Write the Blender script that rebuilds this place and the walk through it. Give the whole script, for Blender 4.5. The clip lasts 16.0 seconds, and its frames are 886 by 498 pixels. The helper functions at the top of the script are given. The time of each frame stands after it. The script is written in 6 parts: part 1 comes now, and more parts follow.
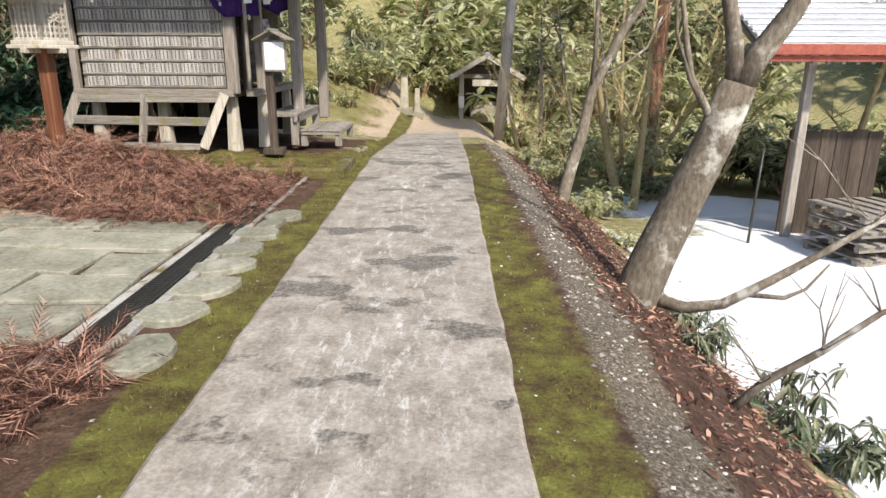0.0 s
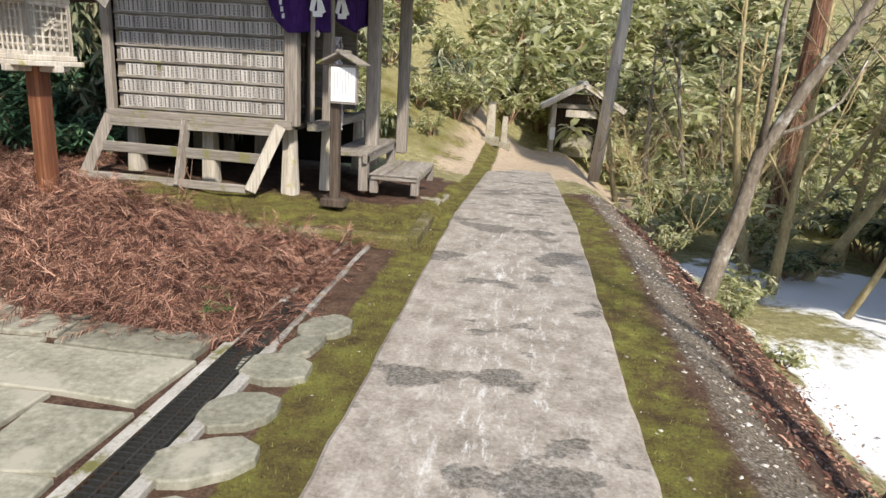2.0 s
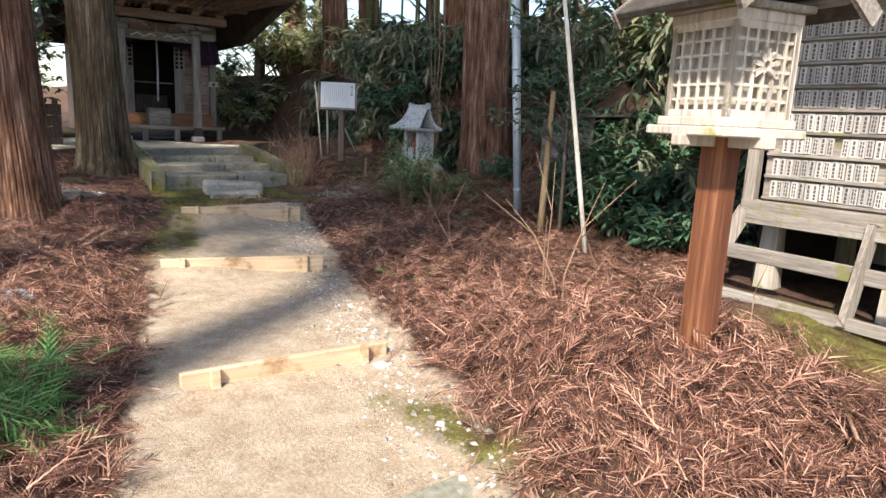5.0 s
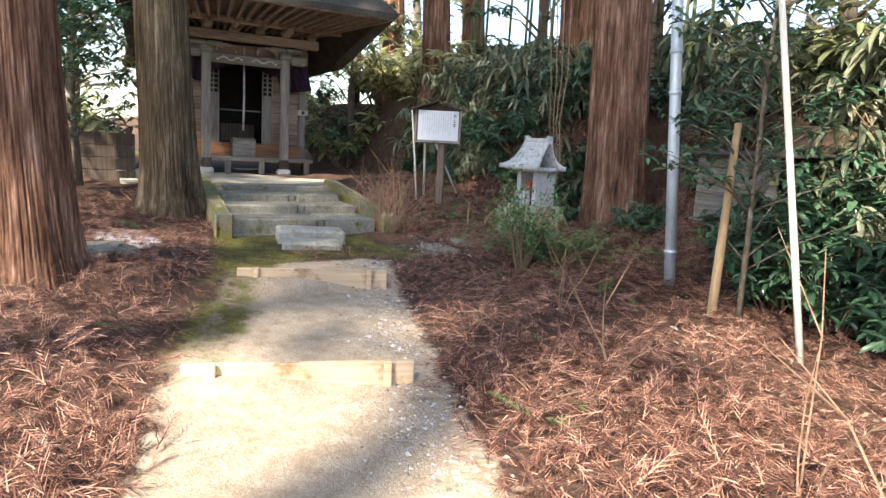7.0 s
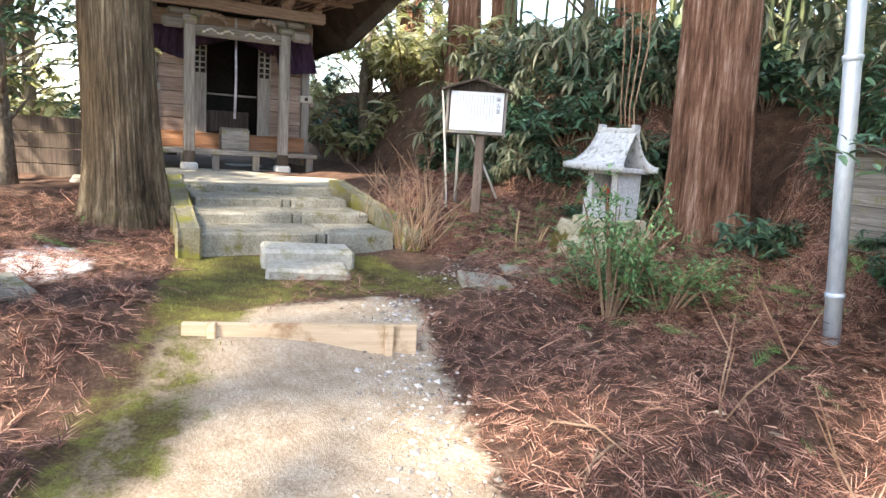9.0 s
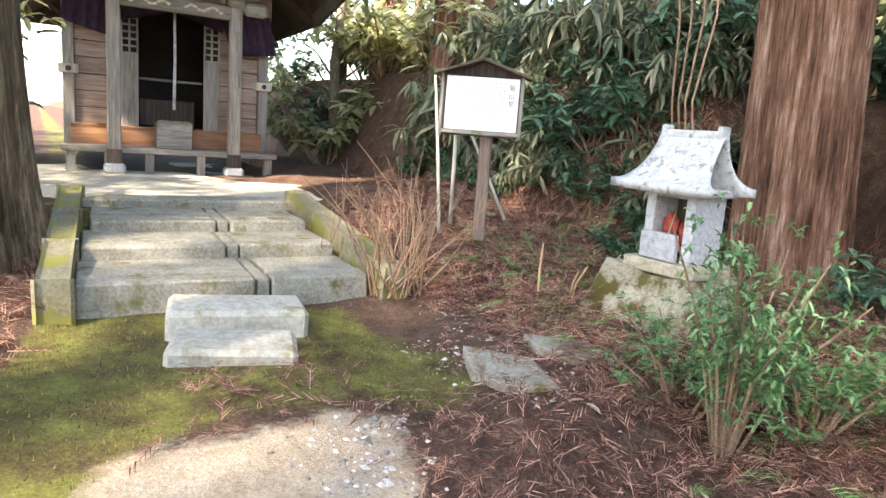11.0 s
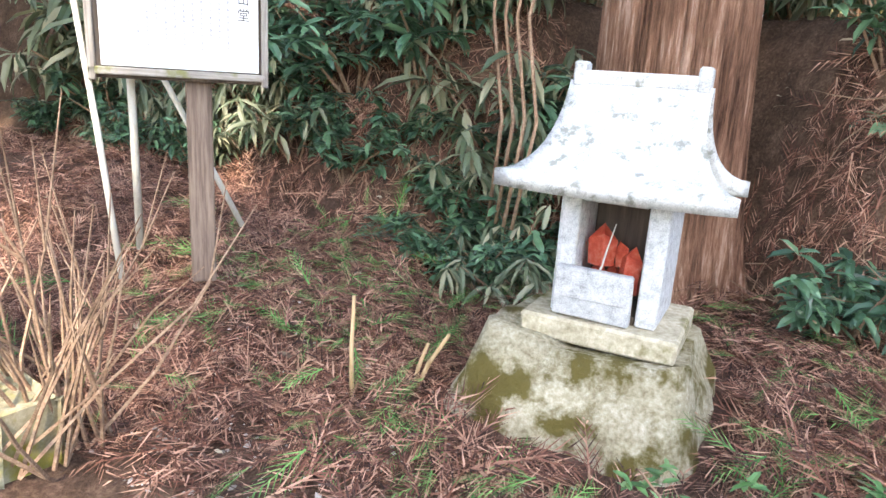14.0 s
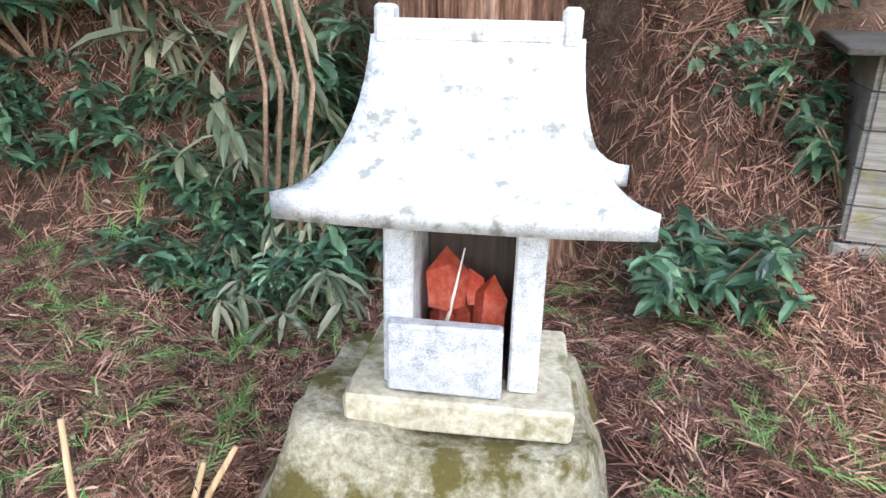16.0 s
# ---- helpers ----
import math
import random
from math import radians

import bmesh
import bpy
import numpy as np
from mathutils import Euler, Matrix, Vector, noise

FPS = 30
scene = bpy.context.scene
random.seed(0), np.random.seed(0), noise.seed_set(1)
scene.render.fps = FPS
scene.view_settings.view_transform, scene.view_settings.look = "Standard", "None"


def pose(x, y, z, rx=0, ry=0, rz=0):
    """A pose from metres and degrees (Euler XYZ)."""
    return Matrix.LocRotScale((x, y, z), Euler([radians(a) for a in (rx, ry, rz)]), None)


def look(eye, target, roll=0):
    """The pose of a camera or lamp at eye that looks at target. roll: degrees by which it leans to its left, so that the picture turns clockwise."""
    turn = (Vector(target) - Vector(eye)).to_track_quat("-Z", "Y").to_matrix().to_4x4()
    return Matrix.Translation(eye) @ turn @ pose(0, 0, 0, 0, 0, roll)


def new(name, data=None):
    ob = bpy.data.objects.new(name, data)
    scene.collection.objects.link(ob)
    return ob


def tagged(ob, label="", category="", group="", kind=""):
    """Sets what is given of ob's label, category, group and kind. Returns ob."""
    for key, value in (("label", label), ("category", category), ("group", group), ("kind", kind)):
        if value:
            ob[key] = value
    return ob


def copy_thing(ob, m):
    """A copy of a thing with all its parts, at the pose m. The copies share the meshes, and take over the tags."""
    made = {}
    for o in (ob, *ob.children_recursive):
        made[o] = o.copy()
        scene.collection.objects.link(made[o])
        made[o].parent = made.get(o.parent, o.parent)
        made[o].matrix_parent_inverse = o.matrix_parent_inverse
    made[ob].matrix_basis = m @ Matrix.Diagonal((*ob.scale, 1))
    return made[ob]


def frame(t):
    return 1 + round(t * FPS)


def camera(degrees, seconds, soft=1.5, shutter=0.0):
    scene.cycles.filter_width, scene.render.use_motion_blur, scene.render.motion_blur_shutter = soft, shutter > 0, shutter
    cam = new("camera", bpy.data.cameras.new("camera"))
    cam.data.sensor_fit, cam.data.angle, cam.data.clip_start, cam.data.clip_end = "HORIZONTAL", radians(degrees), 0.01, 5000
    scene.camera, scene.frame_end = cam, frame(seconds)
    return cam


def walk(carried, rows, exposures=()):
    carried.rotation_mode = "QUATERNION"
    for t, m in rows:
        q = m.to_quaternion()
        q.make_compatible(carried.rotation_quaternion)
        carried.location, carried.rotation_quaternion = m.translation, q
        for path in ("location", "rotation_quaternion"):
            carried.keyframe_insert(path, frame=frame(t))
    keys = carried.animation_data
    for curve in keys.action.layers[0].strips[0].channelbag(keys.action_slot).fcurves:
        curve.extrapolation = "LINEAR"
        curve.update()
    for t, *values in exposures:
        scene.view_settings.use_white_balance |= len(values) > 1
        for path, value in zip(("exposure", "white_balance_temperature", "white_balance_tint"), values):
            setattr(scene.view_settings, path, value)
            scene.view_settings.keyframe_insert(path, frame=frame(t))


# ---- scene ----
cam = camera(68.0, 16.0)
PATH = [
    (0, (0.42, -0.0, 1.485), (0.413, 1.919, 0.921), 0.25),
    (0.5, (0.411, 0.467, 1.595), (0.39, 2.386, 1.033), 0.73),
    (1, (0.281, 1.003, 1.65), (0.252, 2.924, 1.092), 1.58),
    (1.5, (0.205, 1.596, 1.682), (0.122, 3.518, 1.137), 2.40),
    (2, (0.055, 2.186, 1.671), (-0.159, 4.104, 1.149), 3.37),
    (2.5, (-0.177, 2.83, 1.587), (-0.619, 4.719, 1.098), 4.20),
    (3, (-0.507, 3.267, 1.53), (-1.255, 5.063, 1.067), 4.49),
    (3.5, (-0.87, 3.6, 1.598), (-1.898, 5.246, 1.116), 5.56),
    (4, (-1.189, 3.581, 1.553), (-2.434, 5.086, 1.126), 4.73),
    (4.5, (-1.717, 3.994, 1.518), (-3.138, 5.339, 1.103), 3.48),
    (5, (-2.132, 4.179, 1.553), (-3.662, 5.408, 1.168), 2.68),
    (5.2, (-2.281, 4.266, 1.567), (-3.839, 5.461, 1.189), 2.43),
    (7.3, (-4.236, 5.259, 1.633), (-5.941, 6.257, 1.32), 3.58),
    (7.5, (-4.405, 5.348, 1.608), (-6.112, 6.342, 1.295), 3.82),
    (8, (-4.921, 5.594, 1.555), (-6.633, 6.579, 1.242), 3.82),
    (8.5, (-5.492, 5.822, 1.556), (-7.202, 6.81, 1.24), 3.90),
    (9, (-6.042, 5.965, 1.543), (-7.752, 6.951, 1.219), 3.86),
    (9.2, (-6.258, 6.012, 1.569), (-7.968, 6.999, 1.249), 3.78),
    (11.3, (-8.114, 6.959, 1.661), (-9.765, 8.03, 1.3), 4.59),
    (11.5, (-8.309, 7.02, 1.68), (-9.923, 8.142, 1.312), 4.70),
    (12, (-8.721, 7.161, 1.678), (-10.255, 8.38, 1.278), 5.27),
    (12.5, (-9.081, 7.43, 1.653), (-10.535, 8.742, 1.247), 5.53),
    (13, (-9.517, 7.558, 1.66), (-10.803, 9.027, 1.226), 5.78),
    (13.5, (-9.796, 7.751, 1.669), (-10.936, 9.328, 1.206), 4.97),
    (14, (-10.041, 8.116, 1.724), (-11.016, 9.785, 1.211), 3.71),
    (14.5, (-10.146, 8.319, 1.785), (-10.968, 10.058, 1.236), 2.21),
    (15, (-10.256, 8.451, 1.792), (-10.925, 10.244, 1.21), 0.69),
    (15.5, (-10.352, 8.681, 1.801), (-10.821, 10.52, 1.17), 0.14),
    (16, (-10.436, 8.902, 1.767), (-10.785, 10.758, 1.109), 1.40),
]

walk(cam, [(t, look(eye, target, roll)) for t, eye, target, roll in PATH], [(0, 0.4, 6500, 10), (2.5, 0.35, 6500, 10), (3.5, 0.4, 6500, 10), (5.0, 0.95, 6600, 12), (7.5, 1.9, 6800, 12), (9.0, 2.5, 7000, 12), (11.5, 2.8, 7200, 12), (13.5, 3.1, 7000, 12), (16.0, 3.3, 6900, 12)])

# ---- light: hazy winter day, sun from the south-east over the snow field ----
SUN_AZ, SUN_EL = radians(150), radians(45)
world = bpy.data.worlds.new("sky")
scene.world = world
world.use_nodes = True
wn = world.node_tree.nodes
sky = wn.new("ShaderNodeTexSky")
sky.sky_type, sky.sun_disc = "NISHITA", False
sky.sun_elevation, sky.sun_rotation = SUN_EL, SUN_AZ
world.node_tree.links.new(sky.outputs[0], wn["Background"].inputs[0])
wn["Background"].inputs[1].default_value = 0.15
sun = new("sun", bpy.data.lights.new("sun", "SUN"))
sun.data.energy, sun.data.angle, sun.data.color = 4.4, radians(2.5), (1.0, 0.93, 0.82)
sun_way = Vector((math.sin(SUN_AZ) * math.cos(SUN_EL), math.cos(SUN_AZ) * math.cos(SUN_EL), math.sin(SUN_EL)))
sun.matrix_world = look(sun_way * 60, (0, 0, 0))

# ---- materials ----
rng = np.random.default_rng(7)


def ramp(nt, fac, stops):
    n = nt.nodes.new("ShaderNodeValToRGB")
    while len(n.color_ramp.elements) < len(stops):
        n.color_ramp.elements.new(0.5)
    for e, (p, c) in zip(n.color_ramp.elements, stops):
        e.position, e.color = p, (*c, 1)
    nt.links.new(fac, n.inputs[0])
    return n.outputs[0]


def noise_tex(nt, coord, scale, detail=4.0, stretch=(1, 1, 1), rough=0.6):
    m = nt.nodes.new("ShaderNodeMapping")
    m.inputs["Scale"].default_value = stretch
    nt.links.new(coord, m.inputs[0])
    n = nt.nodes.new("ShaderNodeTexNoise")
    n.inputs["Scale"].default_value, n.inputs["Detail"].default_value, n.inputs["Roughness"].default_value = scale, detail, rough
    nt.links.new(m.outputs[0], n.inputs["Vector"])
    return n.outputs[0]


def mixc(nt, fac, a, b, mode="MIX"):
    n = nt.nodes.new("ShaderNodeMix")
    n.data_type, n.blend_type = "RGBA", mode
    for sock, v in ((n.inputs[0], fac), (n.inputs[6], a), (n.inputs[7], b)):
        if isinstance(v, (int, float)):
            sock.default_value = v
        elif isinstance(v, tuple):
            sock.default_value = (*v, 1)
        else:
            nt.links.new(v, sock)
    return n.outputs[2]


def mathn(nt, op, a, b=0.0, c=None):
    n = nt.nodes.new("ShaderNodeMath")
    n.operation = op
    for i, v in enumerate((a, b, c)):
        if v is None:
            continue
        if isinstance(v, (int, float)):
            n.inputs[i].default_value = v
        else:
            nt.links.new(v, n.inputs[i])
    return n.outputs[0]


def begin(name, rough=0.85, metal=0.0, spec=0.3):
    m = bpy.data.materials.new(name)
    m.use_nodes = True
    nt = m.node_tree
    b = nt.nodes["Principled BSDF"]
    b.inputs["Roughness"].default_value, b.inputs["Metallic"].default_value = rough, metal
    b.inputs["Specular IOR Level"].default_value = spec
    return m, nt, b


def bump(nt, b, height, strength, dist):
    n = nt.nodes.new("ShaderNodeBump")
    n.inputs["Strength"].default_value, n.inputs["Distance"].default_value = strength, dist
    nt.links.new(height, n.inputs["Height"])
    nt.links.new(n.outputs[0], b.inputs["Normal"])


def surface(name, dark, mid, light, scale=6.0, rough=0.85, stretch=(1, 1, 1), bumps=0.4, dist=0.01, stain=None, stain_amount=0.5, vary=0.25, metal=0.0, spec=0.3, space="Object"):
    """A two-scale surface: grain from dark to light, broad blotches, and an optional stain or growth with its own colour."""
    m, nt, b = begin(name, rough, metal, spec)
    co = nt.nodes.new("ShaderNodeTexCoord").outputs["Object"] if space == "Object" else nt.nodes.new("ShaderNodeNewGeometry").outputs["Position"]
    fine = noise_tex(nt, co, scale * 5, 5, stretch, 0.7)
    broad = noise_tex(nt, co, scale * 0.6, 3, stretch)
    both = mathn(nt, "ADD", mathn(nt, "MULTIPLY", fine, 0.6), mathn(nt, "MULTIPLY", broad, 0.4))
    col = ramp(nt, both, [(0.32, dark), (0.5, mid), (0.68, light)])
    if vary:
        info = nt.nodes.new("ShaderNodeObjectInfo").outputs["Random"]
        v = mathn(nt, "ADD", mathn(nt, "MULTIPLY", info, vary), 1 - vary / 2)
        hsv = nt.nodes.new("ShaderNodeHueSaturation")
        nt.links.new(v, hsv.inputs["Value"])
        nt.links.new(col, hsv.inputs["Color"])
        col = hsv.outputs[0]
    if stain:
        s = noise_tex(nt, co, scale * 0.45 + 0.7, 6, (1, 1, 1), 0.65)
        f = nt.nodes.new("ShaderNodeMapRange")
        f.inputs["From Min"].default_value, f.inputs["From Max"].default_value = 0.62 - 0.3 * stain_amount, 0.72 - 0.3 * stain_amount
        nt.links.new(s, f.inputs["Value"])
        col = mixc(nt, f.outputs[0], col, stain)
    nt.links.new(col, b.inputs["Base Color"])
    bump(nt, b, both, bumps, dist)
    return m


def foliage(name, dark, mid, light, rough=0.45, through_light=0.25):
    """Leaves, each with its own shade, and some light passing through them."""
    m, nt, b = begin(name, rough, 0.0, 0.5)
    isl = nt.nodes.new("ShaderNodeNewGeometry").outputs["Random Per Island"]
    col = ramp(nt, isl, [(0.05, dark), (0.55, mid), (0.95, light)])
    nt.links.new(col, b.inputs["Base Color"])
    tr = nt.nodes.new("ShaderNodeBsdfTranslucent")
    nt.links.new(col, tr.inputs[0])
    mx = nt.nodes.new("ShaderNodeMixShader")
    mx.inputs[0].default_value = through_light
    nt.links.new(b.outputs[0], mx.inputs[1])
    nt.links.new(tr.outputs[0], mx.inputs[2])
    nt.links.new(mx.outputs[0], nt.nodes["Material Output"].inputs[0])
    return m


GRAIN_X, GRAIN_Y, GRAIN_Z = (0.06, 1, 1), (1, 0.06, 1), (1, 1, 0.06)
wood_grey_x = surface("weathered_wood_x", (0.10, 0.085, 0.07), (0.25, 0.22, 0.19), (0.42, 0.39, 0.35), 12, 0.9, GRAIN_X, 0.5, 0.006, (0.2, 0.19, 0.08), 0.25)
wood_grey_y = surface("weathered_wood_y", (0.10, 0.085, 0.07), (0.25, 0.22, 0.19), (0.42, 0.39, 0.35), 12, 0.9, GRAIN_Y, 0.5, 0.006, (0.2, 0.19, 0.08), 0.2)
wood_grey_z = surface("weathered_wood_z", (0.11, 0.09, 0.075), (0.27, 0.235, 0.2), (0.44, 0.4, 0.36), 12, 0.9, GRAIN_Z, 0.5, 0.006)
wood_pale = surface("pale_bleached_wood", (0.25, 0.21, 0.17), (0.5, 0.45, 0.38), (0.68, 0.63, 0.55), 10, 0.85, GRAIN_Z, 0.35, 0.004, (0.4, 0.36, 0.14), 0.15)
wood_red = surface("red_brown_post_wood", (0.05, 0.022, 0.014), (0.16, 0.06, 0.03), (0.34, 0.15, 0.07), 9, 0.7, (1, 1, 0.04), 0.4, 0.004)
wood_post = surface("brown_sign_post", (0.05, 0.036, 0.028), (0.15, 0.105, 0.08), (0.3, 0.225, 0.175), 10, 0.8, GRAIN_Z, 0.4, 0.004)
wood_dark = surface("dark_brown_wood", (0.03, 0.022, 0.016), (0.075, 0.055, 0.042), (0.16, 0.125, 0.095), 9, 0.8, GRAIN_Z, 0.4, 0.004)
wood_new = surface("fresh_sawn_board", (0.42, 0.3, 0.18), (0.62, 0.46, 0.3), (0.76, 0.6, 0.42), 6, 0.8, GRAIN_Y, 0.3, 0.003, (0.36, 0.22, 0.12), 0.3)
wood_hall = surface("brown_hall_boards", (0.14, 0.09, 0.065), (0.31, 0.22, 0.175), (0.5, 0.39, 0.33), 10, 0.85, GRAIN_Y, 0.4, 0.004)
wood_orange = surface("orange_floor_wood", (0.16, 0.07, 0.035), (0.34, 0.16, 0.08), (0.5, 0.27, 0.15), 7, 0.6, GRAIN_Y, 0.3, 0.003)
plaque_wood = surface("pale_plaque_wood", (0.3, 0.27, 0.25), (0.46, 0.43, 0.4), (0.6, 0.57, 0.53), 20, 0.85, (1, 1, 0.1), 0.2, 0.002, None, 0, 0.55)
ink = surface("faded_black_ink", (0.04, 0.035, 0.035), (0.075, 0.07, 0.068), (0.15, 0.14, 0.13), 30, 0.85, (1, 1, 1), 0.1, 0.001)
granite = surface("pale_granite", (0.16, 0.16, 0.165), (0.46, 0.46, 0.455), (0.66, 0.66, 0.65), 55, 0.75, (1, 1, 1), 0.25, 0.002, (0.36, 0.36, 0.33), 0.05)
granite_roof = surface("weathered_granite", (0.22, 0.22, 0.21), (0.48, 0.48, 0.465), (0.64, 0.64, 0.62), 36, 0.85, (1, 1, 1), 0.3, 0.003, (0.24, 0.24, 0.21), 0.27)
slab_stone = surface("tan_cut_stone", (0.2, 0.17, 0.11), (0.4, 0.35, 0.25), (0.58, 0.53, 0.42), 9, 0.9, (1, 1, 1), 0.5, 0.006, (0.13, 0.12, 0.03), 0.3)
mossy_rock = surface("mossy_boulder", (0.14, 0.115, 0.065), (0.38, 0.33, 0.22), (0.62, 0.57, 0.45), 10, 0.95, (1, 1, 1), 1.0, 0.025, (0.12, 0.095, 0.025), 0.56)
step_stone = surface("grey_step_stone", (0.13, 0.115, 0.085), (0.29, 0.265, 0.205), (0.46, 0.43, 0.36), 8, 0.95, (1, 1, 1), 0.8, 0.012, (0.15, 0.13, 0.045), 0.2)
pale_stone = surface("pale_worn_stone", (0.28, 0.245, 0.18), (0.46, 0.42, 0.34), (0.62, 0.58, 0.49), 5, 0.9, (1, 1, 1), 0.6, 0.01, (0.25, 0.22, 0.1), 0.15)
flag_stone = surface("green_grey_flagstone", (0.14, 0.135, 0.095), (0.27, 0.26, 0.2), (0.42, 0.4, 0.32), 5, 0.75, (1, 1, 1), 0.35, 0.006, (0.4, 0.37, 0.3), 0.22, 0.4)
def bark(name, dark, mid, light, moss):
    """Stringy cedar bark: long fibres of broken length, dark crevices, paler weathered strips."""
    m, nt, b = begin(name, 0.95, 0, 0.15)
    co = nt.nodes.new("ShaderNodeTexCoord").outputs["Object"]
    fibre = noise_tex(nt, co, 46, 7, (1, 1, 0.07), 0.78)
    strip = noise_tex(nt, co, 13, 5, (1, 1, 0.09), 0.65)
    broad = noise_tex(nt, co, 2.2, 4, (1, 1, 0.5), 0.6)
    h = mathn(nt, "ADD", mathn(nt, "MULTIPLY", fibre, 0.5), mathn(nt, "MULTIPLY", strip, 0.5))
    col = ramp(nt, mathn(nt, "ADD", mathn(nt, "MULTIPLY", h, 0.8), mathn(nt, "MULTIPLY", broad, 0.2)), [(0.39, dark), (0.47, tuple(0.5 * (p + q) for p, q in zip(dark, mid))), (0.53, mid), (0.63, light)])
    f = nt.nodes.new("ShaderNodeMapRange")
    f.inputs["From Min"].default_value, f.inputs["From Max"].default_value = 0.6, 0.7
    nt.links.new(noise_tex(nt, co, 3.5, 6, (1, 1, 0.6), 0.7), f.inputs["Value"])
    nt.links.new(mixc(nt, mathn(nt, "MULTIPLY", f.outputs[0], 0.7), col, moss), b.inputs["Base Color"])
    bump(nt, b, h, 1.0, 0.045)
    return m


bark_cedar = bark("red_cedar_bark", (0.035, 0.015, 0.01), (0.29, 0.155, 0.1), (0.66, 0.46, 0.36), (0.2, 0.15, 0.09))
bark_brown = bark("grey_brown_cedar_bark", (0.035, 0.025, 0.015), (0.18, 0.13, 0.08), (0.42, 0.33, 0.22), (0.13, 0.12, 0.045))
bark_grey = surface("grey_lichen_bark", (0.07, 0.055, 0.04), (0.19, 0.155, 0.115), (0.36, 0.31, 0.25), 6, 0.95, (1, 1, 0.4), 0.8, 0.02, (0.5, 0.48, 0.42), 0.22)
# Paler yellow bark: sunshine on the trunks is put into the colour.
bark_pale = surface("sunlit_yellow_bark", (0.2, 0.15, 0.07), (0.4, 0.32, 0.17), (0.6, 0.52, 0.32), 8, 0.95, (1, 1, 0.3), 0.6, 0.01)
twig_brown = surface("dry_brown_twig", (0.12, 0.07, 0.045), (0.27, 0.17, 0.11), (0.46, 0.33, 0.23), 15, 0.9, (1, 1, 1), 0.2, 0.002)
twig_tan = surface("tan_debarked_stake", (0.26, 0.16, 0.08), (0.44, 0.3, 0.165), (0.6, 0.46, 0.29), 10, 0.8, (1, 1, 0.15), 0.3, 0.004, (0.22, 0.15, 0.08), 0.15)
twig_white = surface("peeled_white_stick", (0.5, 0.45, 0.36), (0.7, 0.66, 0.57), (0.8, 0.77, 0.7), 12, 0.8, (1, 1, 0.2), 0.2, 0.002)
pipe_grey = surface("galvanised_pipe", (0.44, 0.5, 0.56), (0.58, 0.64, 0.7), (0.7, 0.75, 0.8), 9, 0.45, (1, 1, 0.3), 0.1, 0.002, None, 0, 0.1, 0.35)
white_board = surface("white_painted_board", (0.78, 0.78, 0.78), (0.84, 0.84, 0.84), (0.88, 0.88, 0.88), 6, 0.5, (1, 1, 1), 0.05, 0.001)
grey_text = surface("grey_lettering", (0.3, 0.3, 0.32), (0.42, 0.42, 0.44), (0.5, 0.5, 0.52), 20, 0.6, (1, 1, 1), 0.0, 0.001)
cloth_purple = surface("purple_cloth", (0.035, 0.012, 0.09), (0.07, 0.025, 0.16), (0.11, 0.045, 0.22), 6, 0.9, (1, 1, 0.3), 0.2, 0.004)
cloth_dark = surface("faded_purple_cloth", (0.045, 0.025, 0.05), (0.085, 0.05, 0.09), (0.13, 0.08, 0.13), 6, 0.9, (1, 1, 0.3), 0.2, 0.004)
cloth_white = surface("white_cloth", (0.6, 0.58, 0.6), (0.75, 0.74, 0.76), (0.82, 0.82, 0.83), 8, 0.9)
cord_mixed = surface("grey_white_paper_cranes", (0.1, 0.09, 0.12), (0.45, 0.42, 0.45), (0.75, 0.73, 0.74), 14, 0.9, (1, 1, 1), 0.3, 0.005)
red_paint = surface("vermilion_paint", (0.5, 0.06, 0.035), (0.72, 0.13, 0.07), (0.8, 0.3, 0.22), 9, 0.7, (1, 1, 1), 0.2, 0.003)
# Near-black that paints the shade of interiors, underfloors and the drain into colour.
dark_void = surface("painted_interior_shade", (0.012, 0.01, 0.009), (0.022, 0.019, 0.016), (0.04, 0.034, 0.028), 5, 0.9)
roof_dark = surface("old_copper_roof", (0.035, 0.03, 0.026), (0.07, 0.06, 0.05), (0.13, 0.115, 0.1), 5, 0.7, (1, 1, 1), 0.3, 0.01)
roof_metal = surface("silver_corrugated_roof", (0.5, 0.5, 0.52), (0.62, 0.62, 0.64), (0.72, 0.72, 0.74), 3, 0.4, (1, 1, 1), 0.1, 0.003, (0.4, 0.37, 0.34), 0.1, 0.1, 0.3)
roof_red = surface("red_brown_fascia", (0.2, 0.05, 0.035), (0.34, 0.09, 0.06), (0.45, 0.15, 0.1), 5, 0.6)
tile_grey = surface("grey_roof_tile", (0.24, 0.24, 0.25), (0.4, 0.4, 0.42), (0.56, 0.56, 0.58), 8, 0.6)
steel_dark = surface("dark_steel_grate", (0.03, 0.03, 0.03), (0.07, 0.07, 0.065), (0.13, 0.12, 0.11), 15, 0.5, (1, 1, 1), 0.2, 0.002, (0.1, 0.06, 0.035), 0.3, 0.1, 0.6)
kerb_stone = surface("pale_concrete_kerb", (0.24, 0.22, 0.19), (0.4, 0.38, 0.34), (0.52, 0.5, 0.46), 10, 0.9, (1, 1, 1), 0.5, 0.004, (0.15, 0.14, 0.05), 0.25)
blue_plastic = surface("blue_plastic", (0.02, 0.1, 0.35), (0.03, 0.16, 0.5), (0.06, 0.22, 0.6), 5, 0.4)
mossy_kerb = surface("moss_covered_kerb", (0.06, 0.05, 0.02), (0.12, 0.105, 0.035), (0.23, 0.19, 0.08), 9, 1.0, (1, 1, 1), 0.8, 0.02, (0.2, 0.17, 0.11), 0.3)
